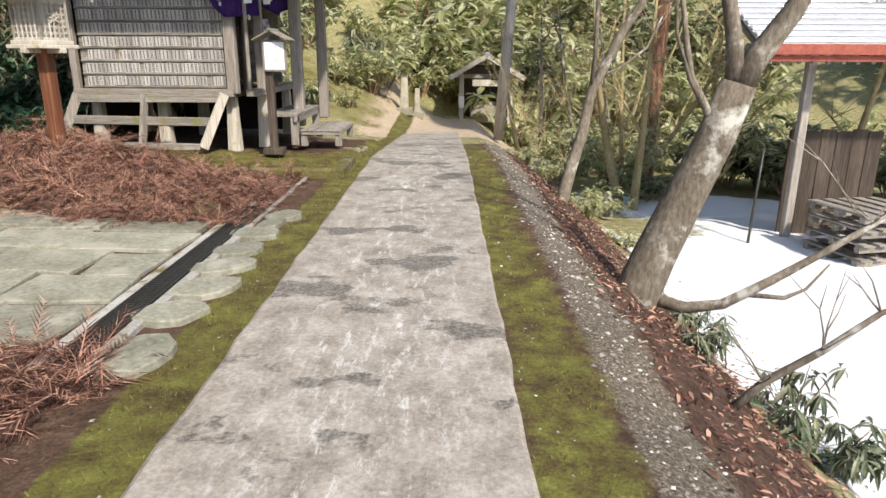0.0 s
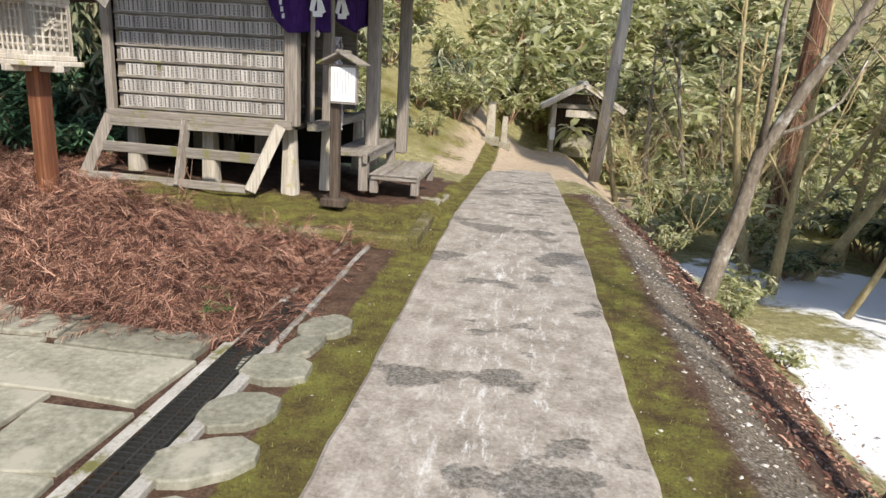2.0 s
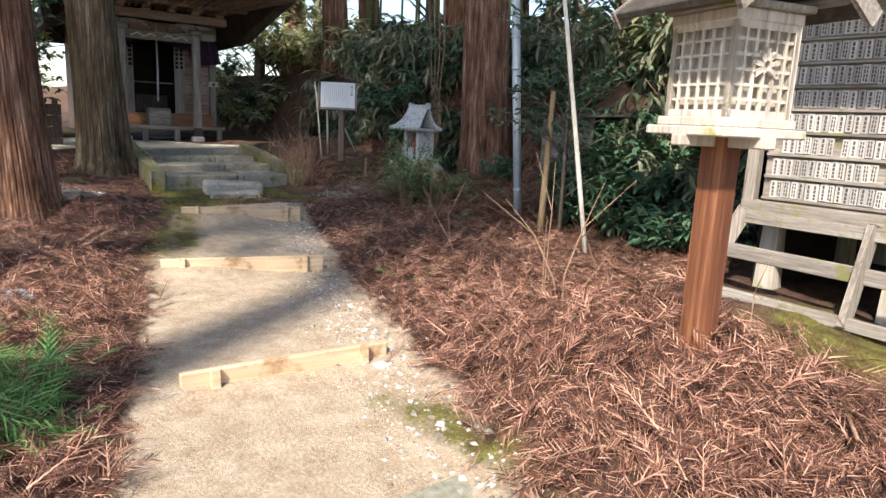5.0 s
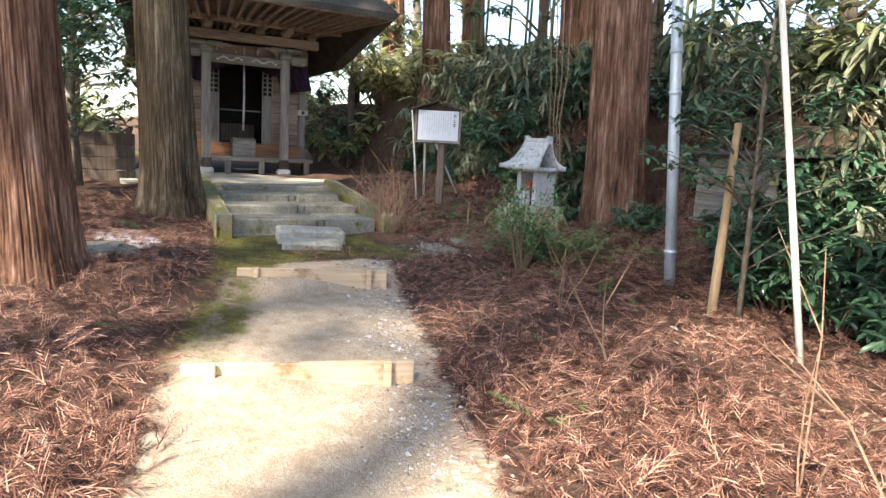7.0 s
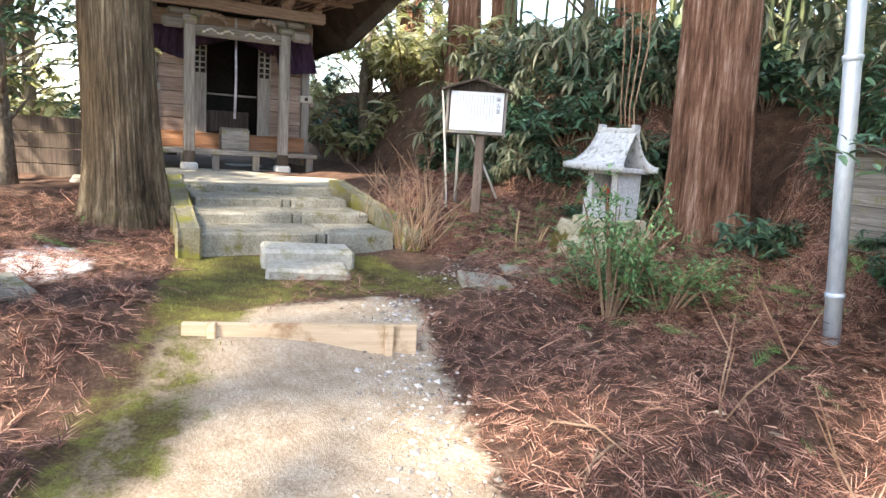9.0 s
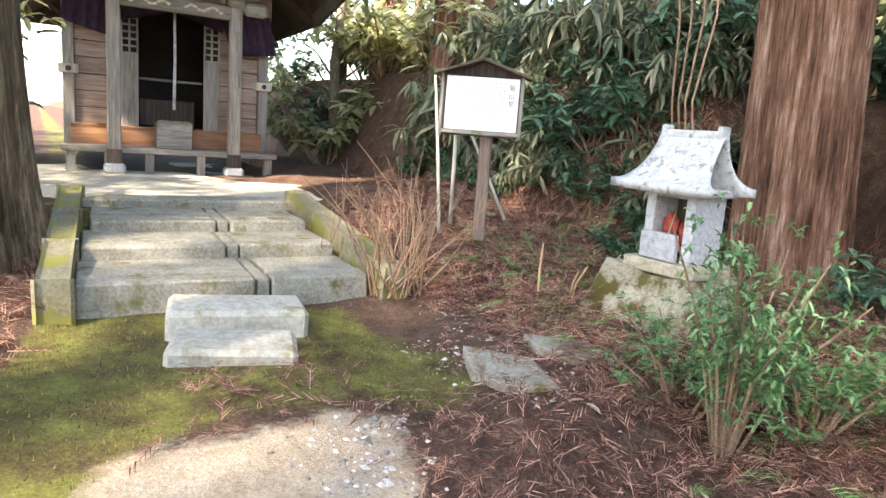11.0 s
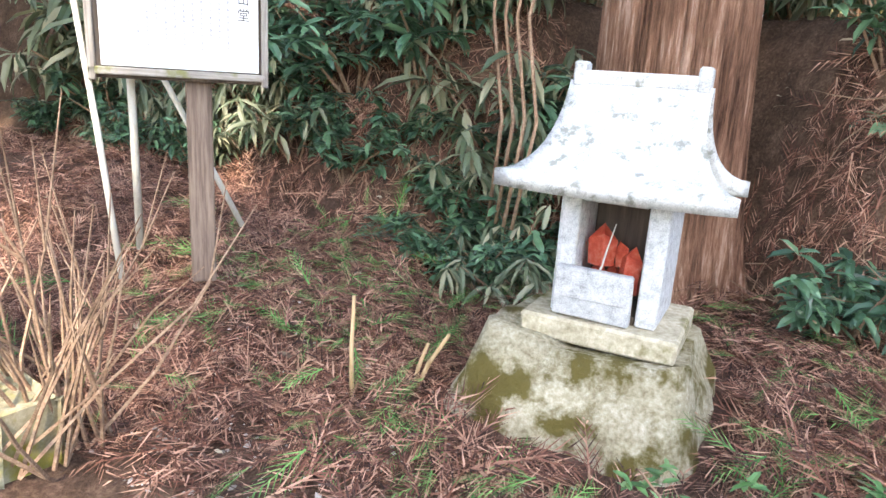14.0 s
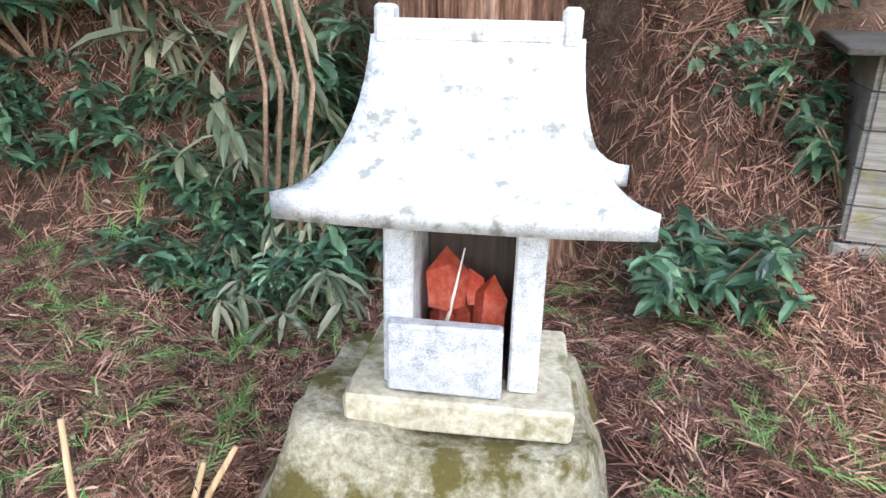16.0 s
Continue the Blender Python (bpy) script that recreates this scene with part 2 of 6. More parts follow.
mossy_wall = surface("stone_with_yellow_moss", (0.12, 0.1, 0.06), (0.24, 0.21, 0.13), (0.36, 0.33, 0.24), 7, 0.95, (1, 1, 1), 0.7, 0.012, (0.24, 0.22, 0.05), 0.45)
snow_white = surface("old_snow", (0.68, 0.71, 0.76), (0.8, 0.81, 0.83), (0.86, 0.86, 0.87), 3, 0.7, (1, 1, 1), 0.5, 0.03, None, 0, 0)

leaf_green = foliage("broad_evergreen_leaf", (0.025, 0.06, 0.035), (0.07, 0.15, 0.08), (0.16, 0.28, 0.15), 0.28, 0.15)
leaf_sasa = foliage("faded_bamboo_grass_leaf", (0.06, 0.09, 0.045), (0.16, 0.19, 0.11), (0.36, 0.34, 0.22), 0.45, 0.25)
# Yellow-green raised well above real leaves, so sunlight is painted into it.
leaf_lit = foliage("painted_sunlit_leaf", (0.22, 0.24, 0.09), (0.52, 0.53, 0.27), (0.78, 0.76, 0.52), 0.5, 0.55)
leaf_far = foliage("dark_far_leaf", (0.06, 0.075, 0.035), (0.2, 0.23, 0.1), (0.46, 0.46, 0.26), 0.5, 0.3)
needle_brown = foliage("dead_cedar_frond", (0.035, 0.014, 0.01), (0.2, 0.082, 0.052), (0.56, 0.33, 0.23), 0.8, 0.1)
needle_green = foliage("green_cedar_frond", (0.05, 0.14, 0.03), (0.12, 0.3, 0.07), (0.24, 0.42, 0.13), 0.6, 0.2)
litter_leaf = foliage("dry_fallen_leaf", (0.1, 0.07, 0.045), (0.27, 0.2, 0.13), (0.58, 0.5, 0.37), 0.8, 0.1)
pebble_mat = foliage("mixed_pebbles", (0.16, 0.14, 0.12), (0.36, 0.32, 0.28), (0.62, 0.58, 0.53), 0.85, 0.0)
grass_dry = foliage("dry_grass_blade", (0.25, 0.19, 0.08), (0.42, 0.34, 0.16), (0.55, 0.5, 0.26), 0.7, 0.3)


def concrete_path():
    m, nt, b = begin("worn_concrete", 0.8, 0, 0.3)
    co = nt.nodes.new("ShaderNodeNewGeometry").outputs["Position"]
    fine = noise_tex(nt, co, 45, 6, (1, 1, 1), 0.75)
    mid = noise_tex(nt, co, 5, 6, (1, 0.8, 1), 0.7)
    col = ramp(nt, mathn(nt, "ADD", mathn(nt, "MULTIPLY", fine, 0.45), mathn(nt, "MULTIPLY", mid, 0.55)), [(0.36, (0.17, 0.145, 0.115)), (0.5, (0.33, 0.29, 0.245)), (0.64, (0.5, 0.455, 0.4))])
    streak = nt.nodes.new("ShaderNodeMapRange")
    streak.inputs["From Min"].default_value, streak.inputs["From Max"].default_value = 0.53, 0.66
    nt.links.new(noise_tex(nt, co, 7, 8, (2.2, 0.6, 1), 0.8), streak.inputs["Value"])
    sep = nt.nodes.new("ShaderNodeSeparateXYZ")
    nt.links.new(co, sep.inputs[0])
    mask = nt.nodes.new("ShaderNodeMapRange")
    mask.inputs["From Min"].default_value, mask.inputs["From Max"].default_value = 0.75, 0.15
    nt.links.new(mathn(nt, "ABSOLUTE", mathn(nt, "ADD", sep.outputs[0], -0.05)), mask.inputs["Value"])
    col = mixc(nt, mathn(nt, "MULTIPLY", mathn(nt, "MULTIPLY", streak.outputs[0], mask.outputs[0]), 0.85), col, (0.74, 0.73, 0.71))
    pit = nt.nodes.new("ShaderNodeMapRange")
    pit.inputs["From Min"].default_value, pit.inputs["From Max"].default_value = 0.555, 0.59
    nt.links.new(noise_tex(nt, co, 1.3, 7, (1.0, 1.3, 1), 0.62), pit.inputs["Value"])
    col = mixc(nt, mathn(nt, "MULTIPLY", pit.outputs[0], 0.8), col, ramp(nt, fine, [(0.42, (0.06, 0.055, 0.045)), (0.66, (0.28, 0.26, 0.23))]))
    nt.links.new(col, b.inputs["Base Color"])
    h = mathn(nt, "SUBTRACT", mathn(nt, "ADD", mathn(nt, "MULTIPLY", fine, 0.4), mid), mathn(nt, "MULTIPLY", pit.outputs[0], 0.6))
    bump(nt, b, h, 0.6, 0.012)
    return m


def ground_mat():
    """Soil with needle litter, moss, tan gravel, snow and stony litter, each where the plan says it lies."""
    m, nt, b = begin("forest_ground", 0.95, 0, 0.2)
    co = nt.nodes.new("ShaderNodeNewGeometry").outputs["Position"]
    fine = noise_tex(nt, co, 55, 6, (1, 1, 1), 0.75)
    mid = noise_tex(nt, co, 7, 6, (1, 1, 1), 0.7)
    big = noise_tex(nt, co, 1.1, 5, (1, 1, 1), 0.6)

    def zone(name, edge, soft=0.12):
        a = nt.nodes.new("ShaderNodeAttribute")
        a.attribute_name = name
        n = nt.nodes.new("ShaderNodeMapRange")
        n.inputs["From Min"].default_value, n.inputs["From Max"].default_value = edge - soft, edge + soft
        nt.links.new(mathn(nt, "ADD", a.outputs["Fac"], mathn(nt, "MULTIPLY", mathn(nt, "ADD", mathn(nt, "ADD", mid, big), -1.0), 0.9)), n.inputs["Value"])
        return n.outputs[0]

    both = mathn(nt, "ADD", mathn(nt, "MULTIPLY", fine, 0.55), mathn(nt, "MULTIPLY", mid, 0.45))
    col = ramp(nt, both, [(0.35, (0.04, 0.024, 0.016)), (0.5, (0.1, 0.06, 0.04)), (0.68, (0.24, 0.16, 0.11))])
    needle = ramp(nt, both, [(0.36, (0.03, 0.017, 0.012)), (0.5, (0.085, 0.048, 0.034)), (0.66, (0.22, 0.14, 0.1))])
    gravel = ramp(nt, both, [(0.34, (0.28, 0.2, 0.13)), (0.5, (0.46, 0.36, 0.255)), (0.66, (0.62, 0.54, 0.43))])
    stony = ramp(nt, fine, [(0.36, (0.06, 0.046, 0.032)), (0.52, (0.17, 0.14, 0.105)), (0.66, (0.42, 0.37, 0.31))])
    moss = ramp(nt, mathn(nt, 'ADD', mathn(nt, 'MULTIPLY', both, 0.6), mathn(nt, 'MULTIPLY', noise_tex(nt, co, 3.1, 6, (1, 1, 1), 0.7), 0.4)), [(0.4, (0.05, 0.036, 0.018)), (0.48, (0.12, 0.095, 0.032)), (0.55, (0.17, 0.165, 0.04)), (0.64, (0.3, 0.29, 0.08))])
    straw = ramp(nt, both, [(0.35, (0.1, 0.085, 0.035)), (0.5, (0.26, 0.235, 0.11)), (0.66, (0.5, 0.46, 0.28))])
    for name, c in (("straw", straw), ("needle", needle), ("stony", stony), ("gravel", gravel), ("moss", moss), ("snow", (0.82, 0.83, 0.85))):
        col = mixc(nt, zone(name, 0.5), col, c)
    nt.links.new(col, b.inputs["Base Color"])
    bump(nt, b, both, 0.9, 0.03)
    return m


MAT_PATH, MAT_GROUND = concrete_path(), ground_mat()

# ---- building kit ----
def mesh_ob(name, verts, faces, mat, parent=None, label="", smooth=False):
    me = bpy.data.meshes.new(name)
    me.from_pydata([tuple(map(float, v)) for v in verts] if not isinstance(verts, np.ndarray) else verts.tolist(), [], faces if not isinstance(faces, np.ndarray) else faces.tolist())
    me.materials.append(mat)
    if smooth:
        me.polygons.foreach_set("use_smooth", [True] * len(me.polygons))
    me.update()
    ob = new(name, me)
    if parent:
        ob.parent = parent
    if label:
        ob["label"] = label
    return ob


def part(name, bm, mat, parent=None, label="", smooth=False):
    me = bpy.data.meshes.new(name)
    bm.normal_update()
    bm.to_mesh(me)
    bm.free()
    me.materials.append(mat)
    if smooth:
        me.polygons.foreach_set("use_smooth", [True] * len(me.polygons))
    ob = new(name, me)
    if parent:
        ob.parent = parent
    if label:
        ob["label"] = label
    return ob


def root(name, m, label, category, group="", kind=""):
    ob = new(name)
    ob.empty_display_size = 0.1
    ob.matrix_basis = m
    return tagged(ob, label, category, group, kind)


def box(bm, c, s, bevel=0.006, m=None, jitter=0.0):
    """A bevelled box of size s round c, turned by m, with corners out of true by jitter."""
    geo = bmesh.ops.create_cube(bm, size=1.0)["verts"]
    for v in geo:
        p = Vector((v.co.x * s[0], v.co.y * s[1], v.co.z * s[2])) + Vector([random.uniform(-jitter, jitter) for _ in range(3)])
        v.co = (m @ p if m else p) + Vector(c)
    if bevel:
        edges = list({e for v in geo for e in v.link_edges})
        bmesh.ops.bevel(bm, geom=edges, offset=bevel, segments=1, affect="EDGES", profile=0.6)
    return bm


def boxp(name, c, s, mat, parent, label="", bevel=0.006, m=None, jitter=0.0):
    return part(name, box(bmesh.new(), c, s, bevel, m, jitter), mat, parent, label)


def rot(rx=0, ry=0, rz=0):
    return pose(0, 0, 0, rx, ry, rz).to_3x3()


def beam(bm, a, b, w, h, bevel=0.006):
    """A squared timber from a to b."""
    a, b = Vector(a), Vector(b)
    q = (b - a).to_track_quat("X", "Z").to_matrix()
    return box(bm, (a + b) / 2, ((b - a).length, w, h), bevel, q)


def beamp(name, a, b, w, h, mat, parent, label="", bevel=0.006):
    return part(name, beam(bmesh.new(), a, b, w, h, bevel), mat, parent, label)


def tube(points, radii, sides=8, wob=0.0, flutes=0, seed=0):
    """Verts and faces of a tapered tube along points; flutes give it ridges, wob an uneven outline."""
    r = np.random.default_rng(seed)
    pts = [Vector(p) for p in points]
    verts, faces = [], []
    up = Vector((0, 0, 1))
    ph = r.uniform(0, 6.28, 4)
    for i, p in enumerate(pts):
        d = (pts[min(i + 1, len(pts) - 1)] - pts[max(i - 1, 0)]).normalized()
        u = d.cross(Vector((0.31, 0.9, 0.1))).normalized()
        v = d.cross(u)
        for k in range(sides):
            a = 2 * math.pi * k / sides
            rr = radii[i] * (1 + wob * (math.sin(2 * a + ph[0] + i * 0.35) + 0.6 * math.sin(3 * a + ph[1] - i * 0.5)))
            if flutes:
                rr *= 1 + 0.05 * math.sin(flutes * a + ph[2] + 0.4 * math.sin(i)) + 0.04 * math.sin(2.7 * flutes * a + ph[3])
            verts.append(p + (u * math.cos(a) + v * math.sin(a)) * rr)
    for i in range(len(pts) - 1):
        for k in range(sides):
            a, b = i * sides + k, i * sides + (k + 1) % sides
            faces.append((a, b, b + sides, a + sides))
    n = len(verts)
    verts += [pts[0], pts[-1]]
    for k in range(sides):
        faces.append((n, (k + 1) % sides, k))
        faces.append((n + 1, (len(pts) - 1) * sides + k, (len(pts) - 1) * sides + (k + 1) % sides))
    return verts, faces


def tube_ob(name, points, radii, mat, parent=None, sides=8, wob=0.0, flutes=0, seed=0, label=""):
    v, f = tube(points, radii, sides, wob, flutes, seed)
    return mesh_ob(name, v, f, mat, parent, label, True)


def merged(items):
    """Joins (verts, faces) lists into one."""
    vs, fs, n = [], [], 0
    for v, f in items:
        vs += list(v)
        fs += [tuple(i + n for i in face) for face in f]
        n += len(v)
    return vs, fs


def scatter(name, shape, places, dirs, ups, scales, mat, parent=None):
    """Copies of one small shape (verts, faces) joined in one mesh: dirs is each one's x axis, ups about its z axis."""
    v, f = np.array(shape[0], float), shape[1]
    x = dirs / np.linalg.norm(dirs, axis=1, keepdims=True)
    y = np.cross(ups, x)
    y /= np.linalg.norm(y, axis=1, keepdims=True) + 1e-9
    z = np.cross(x, y)
    s = scales[:, None, None]
    out = places[:, None, :] + s * (v[None, :, 0:1] * x[:, None] + v[None, :, 1:2] * y[:, None] + v[None, :, 2:3] * z[:, None])
    n = len(v)
    faces = [tuple(int(i) + n * k for i in face) for k in range(len(places)) for face in f]
    return mesh_ob(name, out.reshape(-1, 3), faces, mat, parent)


LEAF = ([(0, 0, 0), (0.3, 0.16, 0.05), (0.35, 0, 0.0), (0.3, -0.16, 0.05), (0.75, 0.13, -0.02), (0.78, 0, -0.08), (0.75, -0.13, -0.02), (1, 0, -0.2)],
        [(0, 2, 1), (0, 3, 2), (1, 2, 5, 4), (2, 3, 6, 5), (4, 5, 7), (5, 6, 7)])
SASA = ([(0, 0, 0), (0.35, 0.1, -0.02), (0.35, 0, -0.05), (0.35, -0.1, -0.02), (0.75, 0.08, -0.22), (0.75, 0, -0.26), (0.75, -0.08, -0.22), (1, 0, -0.5)],
        [(0, 2, 1), (0, 3, 2), (1, 2, 5, 4), (2, 3, 6, 5), (4, 5, 7), (5, 6, 7)])


def rosettes(name, centres, count, length, mat, parent, seed, droop=0.2, shape=LEAF, spread=1.0):
    """Leaves in whorls round each centre."""
    r = np.random.default_rng(seed)
    c = np.repeat(np.array(centres, float), count, axis=0)
    n = len(c)
    a = r.uniform(0, 6.28, n)
    d = np.stack([np.cos(a) * spread, np.sin(a) * spread, r.uniform(-0.5, 0.75, n) - droop], 1)
    ups = np.stack([r.normal(0, 0.25, n), r.normal(0, 0.25, n), np.ones(n)], 1)
    return scatter(name, shape, c + r.normal(0, 0.015, (n, 3)), d, ups, length * r.uniform(0.6, 1.2, n), mat, parent)


# ---- plan ----
def sstep(a, b, x):
    t = np.clip((x - a) / (b - a), 0, 1)
    return t * t * (3 - 2 * t)


def fall(y):
    return -0.068 * np.clip(y - 10.0, 0, 12)


WALK_X = [-13.0, -11.6, -9.7, -7.7, -5.45, -3.6, -2.5]
WALK_Y = [8.0, 7.85, 7.15, 6.45, 5.75, 5.1, 4.9]


def waves(x, y, k, s):
    return np.sin(x * k + s) * np.sin(y * k * 1.13 + 2.1 * s) + 0.5 * np.sin(x * k * 2.3 + y * k * 1.7 + s * 3) + 0.3 * np.sin(x * k * 4.1 - y * k * 3.3 + s)


def height(x, y):
    """The ground's height: level by the concrete path, falling to the snow field on its east, rising west to the hall and north to the bank."""
    x, y = np.asarray(x, float), np.asarray(y, float)
    z = fall(y) - 1.2 * sstep(1.15, 3.3, x)
    west = np.interp(x, [-30, -18, -14.3, -12.6, -12.3, -11.6, -11, -10.4, -9.65, -9.5, -7.75, -7.55, -5.5, -5.3, -3.5, -1.2], [0.85, 0.8, 0.74, 0.40, 0.35, 0.31, 0.33, 0.36, 0.36, 0.26, 0.22, 0.14, 0.11, 0.06, 0.02, 0.0])
    z = z * sstep(-6, -1, x) + west
    walk_y = np.interp(x, WALK_X, WALK_Y)
    off = np.abs(y - walk_y)
    side = sstep(0.75, 1.7, off) * sstep(-2.9, -4.2, x) * sstep(-13.5, -11, x)
    z = z + 0.1 * side
    z = z + 0.46 * np.exp(-(((x + 3.8) / 1.1) ** 2 + ((y - 7.1) / 0.75) ** 2)) * sstep(-1.6, -2.4, x)
    z = z + 0.17 * np.exp(-(((x + 2.6) / 1.0) ** 2 + ((y - 6.8) / 0.8) ** 2)) * sstep(-1.45, -2.0, x)
    z = z + 0.1 * sstep(9.3, 10.3, y) * sstep(-8, -10.5, x) + 0.18 * sstep(9.2, 10.4, y) * sstep(-11.5, -12.4, x) * sstep(-16, -14, x)
    soft_bank = sstep(11.0, 13.6, y + 0.25 * np.sin(x * 1.3))
    steep_bank = sstep(11.35, 12.35, y + 0.18 * np.sin(x * 1.3) - 0.9 * np.exp(-((x + 10.9) / 0.9) ** 2))
    west_part = sstep(-9.3, -10.2, x)
    bank = (soft_bank * (1 - west_part) + steep_bank * west_part) * sstep(-5.0, -7.5, x)
    z = z + 1.7 * bank + 0.06 * np.clip(y - 13.4, 0, 30) * sstep(-5, -8, x)
    z = z + 0.3 * np.clip(y - 16.5, 0, 40) * sstep(0.5, -3.5, x) * sstep(-8, -5, x)
    z = z + 0.35 * np.clip(y - 27.0, 0, 60) * sstep(-14, -8, x)
    z = z + 0.3 * np.clip(x - 16, 0, 60)
    z = z + 0.09 * sstep(8.15, 8.3, y) * sstep(-0.88, -1.0, x) * sstep(-5.6, -5.0, x) * sstep(14, 13, y)
    rough = 0.015 * waves(x, y, 5.0, 0.7) + 0.03 * waves(x, y, 1.3, 2.2) * sstep(0.9, 1.6, np.abs(x)) 
    keep = sstep(0.5, 1.2, np.maximum(np.abs(off) * sstep(-2.9, -4.2, x) + 2 * sstep(-4.2, -2.9, x), 0))
    flat = 1 - sstep(-3.6, -3.3, x) * sstep(-0.6, -0.8, x) * sstep(6.0, 5.6, y)
    return z + rough * keep * flat * sstep(0.75, 1.0, np.abs(x - 0.02))


def axis(stops):
    out = []
    for (a, s), (b, _) in zip(stops, stops[1:]):
        out += list(np.arange(a, b - 1e-6, s))
    return np.array(out + [stops[-1][0]])


def near_line(x, y, half, soft):
    return sstep(half + soft, half - soft, np.abs(y - np.interp(x, WALK_X, WALK_Y)))


def zones(x, y):
    n = 0.5 * waves(x, y, 2.1, 1.1)
    west = sstep(-2.6, -3.4, x)
    gravel = near_line(x, y, 0.85, 0.25) * west * sstep(-10.7, -10.1, x)
    gravel = np.maximum(gravel, sstep(14.0, 17.5, y) * sstep(26.0, 25.0, y) * sstep(-2.6, -1.2, x) * sstep(4.5, 3.0, x))
    moss = sstep(-1.12, -0.98, x) * sstep(-0.5, -0.75, x) * sstep(0.3, 2.0, y) + sstep(0.6, 0.78, x) * sstep(1.4, 1.0, x) * 0.66 * sstep(15, 12, y)
    moss = moss + 0.75 * sstep(8.2, 8.35, y) * sstep(10.5, 9.4, y) * sstep(-5, -4, x) * sstep(-0.7, -0.9, x)
    moss = moss + 0.62 * np.exp(-(((x + 10.9) / 1.1) ** 2 + ((y - 8.55) / 0.35) ** 2)) + 0.75 * np.exp(-(((x + 11.1) / 0.8) ** 2 + ((y - 6.9) / 0.4) ** 2))
    moss = moss + 0.6 * near_line(x, y + 0.75, 0.35, 0.25) * west * sstep(-7, -9, x) + 0.5 * sstep(16, 18, y) * sstep(-0.8, -1.6, x) * sstep(24, 22, y)
    moss = moss + 0.5 * sstep(-10.2, -10.7, x) * sstep(-12.4, -12.0, x) * sstep(6.6, 6.9, y) * sstep(8.9, 8.5, y)
    moss = moss + 0.6 * np.exp(-(((x + 4.3) / 0.9) ** 2 + ((y - 6.1) / 0.22) ** 2))
    needle = sstep(-1.4 + 0.2 * sstep(5.4, 5.9, y), -1.7 + 0.3 * sstep(5.4, 5.9, y), x) * (1 - gravel) * sstep(16, 13, y) * (1 - sstep(11.0, 11.8, y) * sstep(-5.5, -6.5, x))
    needle = needle * (1 - np.clip(moss, 0, 1)) * (1 - 0.8 * np.exp(-(((x + 11.4) / 0.9) ** 2 + ((y - 9.2) / 0.55) ** 2)))
    stony = 0.8 * sstep(1.05, 1.3, x) * sstep(1.75, 1.4, x) * sstep(16, 13, y)
    needle = np.maximum(needle, sstep(1.35, 1.6, x) * sstep(2.9, 2.5, x) * sstep(15, 12, y))
    snow = sstep(2.5, 3.2, x + 0.35 * n) * sstep(15.5, 13, y + n) * sstep(14, 10, x)
    snow = snow * (1 - 0.9 * np.exp(-(((x - 3.6) / 1.1) ** 2 + ((y - 10.8) / 1.5) ** 2)))
    snow = snow + 1.1 * np.exp(-(((x + 11.9) / 0.7) ** 2 + ((y - 5.8) / 0.35) ** 2)) + 0.6 * np.exp(-(((x + 7.2) / 0.25) ** 2 + ((y - 4.6) / 0.2) ** 2))
    straw = sstep(12, 15, y) * sstep(-6, -4, x) + sstep(2.2, 2.8, x)
    return {k: np.clip(v, 0, 1) for k, v in dict(gravel=gravel, moss=moss, needle=needle, stony=stony, snow=snow, straw=straw).items()}


# ---- ground: one sheet out to the horizon ----
gx = axis([(-400, 60), (-100, 12), (-40, 2), (-20, 0.4), (-14.5, 0.1), (-9, 0.07), (4, 0.3), (12, 1.0), (30, 6), (100, 60), (400, 1)])
gy = axis([(-400, 60), (-100, 12), (-20, 1.5), (-2, 0.12), (2.0, 0.07), (12.0, 0.15), (18, 0.5), (32, 3), (100, 60), (400, 1)])
GX, GY = np.meshgrid(gx, gy)
GZ = height(GX, GY)
nx, ny = len(gx), len(gy)
idx = np.arange(nx * ny).reshape(ny, nx)
gf = np.stack([idx[:-1, :-1], idx[:-1, 1:], idx[1:, 1:], idx[1:, :-1]], -1).reshape(-1, 4)
ground = mesh_ob("ground", np.stack([GX, GY, GZ], -1).reshape(-1, 3), gf, MAT_GROUND, None, "", True)
tagged(ground, "forest ground with needle litter, moss, gravel and old snow", "ground", kind="structure")
for zone_name, values in zones(GX.ravel(), GY.ravel()).items():
    att = ground.data.attributes.new(zone_name, "FLOAT", "POINT")
    att.data.foreach_set("value", values.astype(np.float32))

# ---- concrete path ----
ys = axis([(-6, 0.25), (18.0, 1)])
pv, pf = [], []
for i, y in enumerate(ys):
    z = float(fall(y))
    wl, wr = -0.70 + 0.006 * math.sin(y * 5) + 0.006 * math.sin(y * 13), 0.75 + 0.006 * math.sin(y * 4 + 1) + 0.006 * math.sin(y * 11)
    pv += [(wl, y, z - 0.12), (wl, y, z + 0.018), (wl + 0.02, y, z + 0.03), (wr - 0.02, y, z + 0.03), (wr, y, z + 0.018), (wr, y, z - 0.12)]
    if i:
        a, b = 6 * (i - 1), 6 * i
        pf += [(a + k, a + k + 1, b + k + 1, b + k) for k in range(5)]
n = len(pv)
pf += [(0, 5, 4, 3, 2, 1)]
pf = [tuple(reversed(f)) for f in pf]
path_slab = tagged(mesh_ob("pavement", pv, pf, MAT_PATH), "worn grey concrete footpath with pale scuffs and pitted patches", "path", kind="structure")


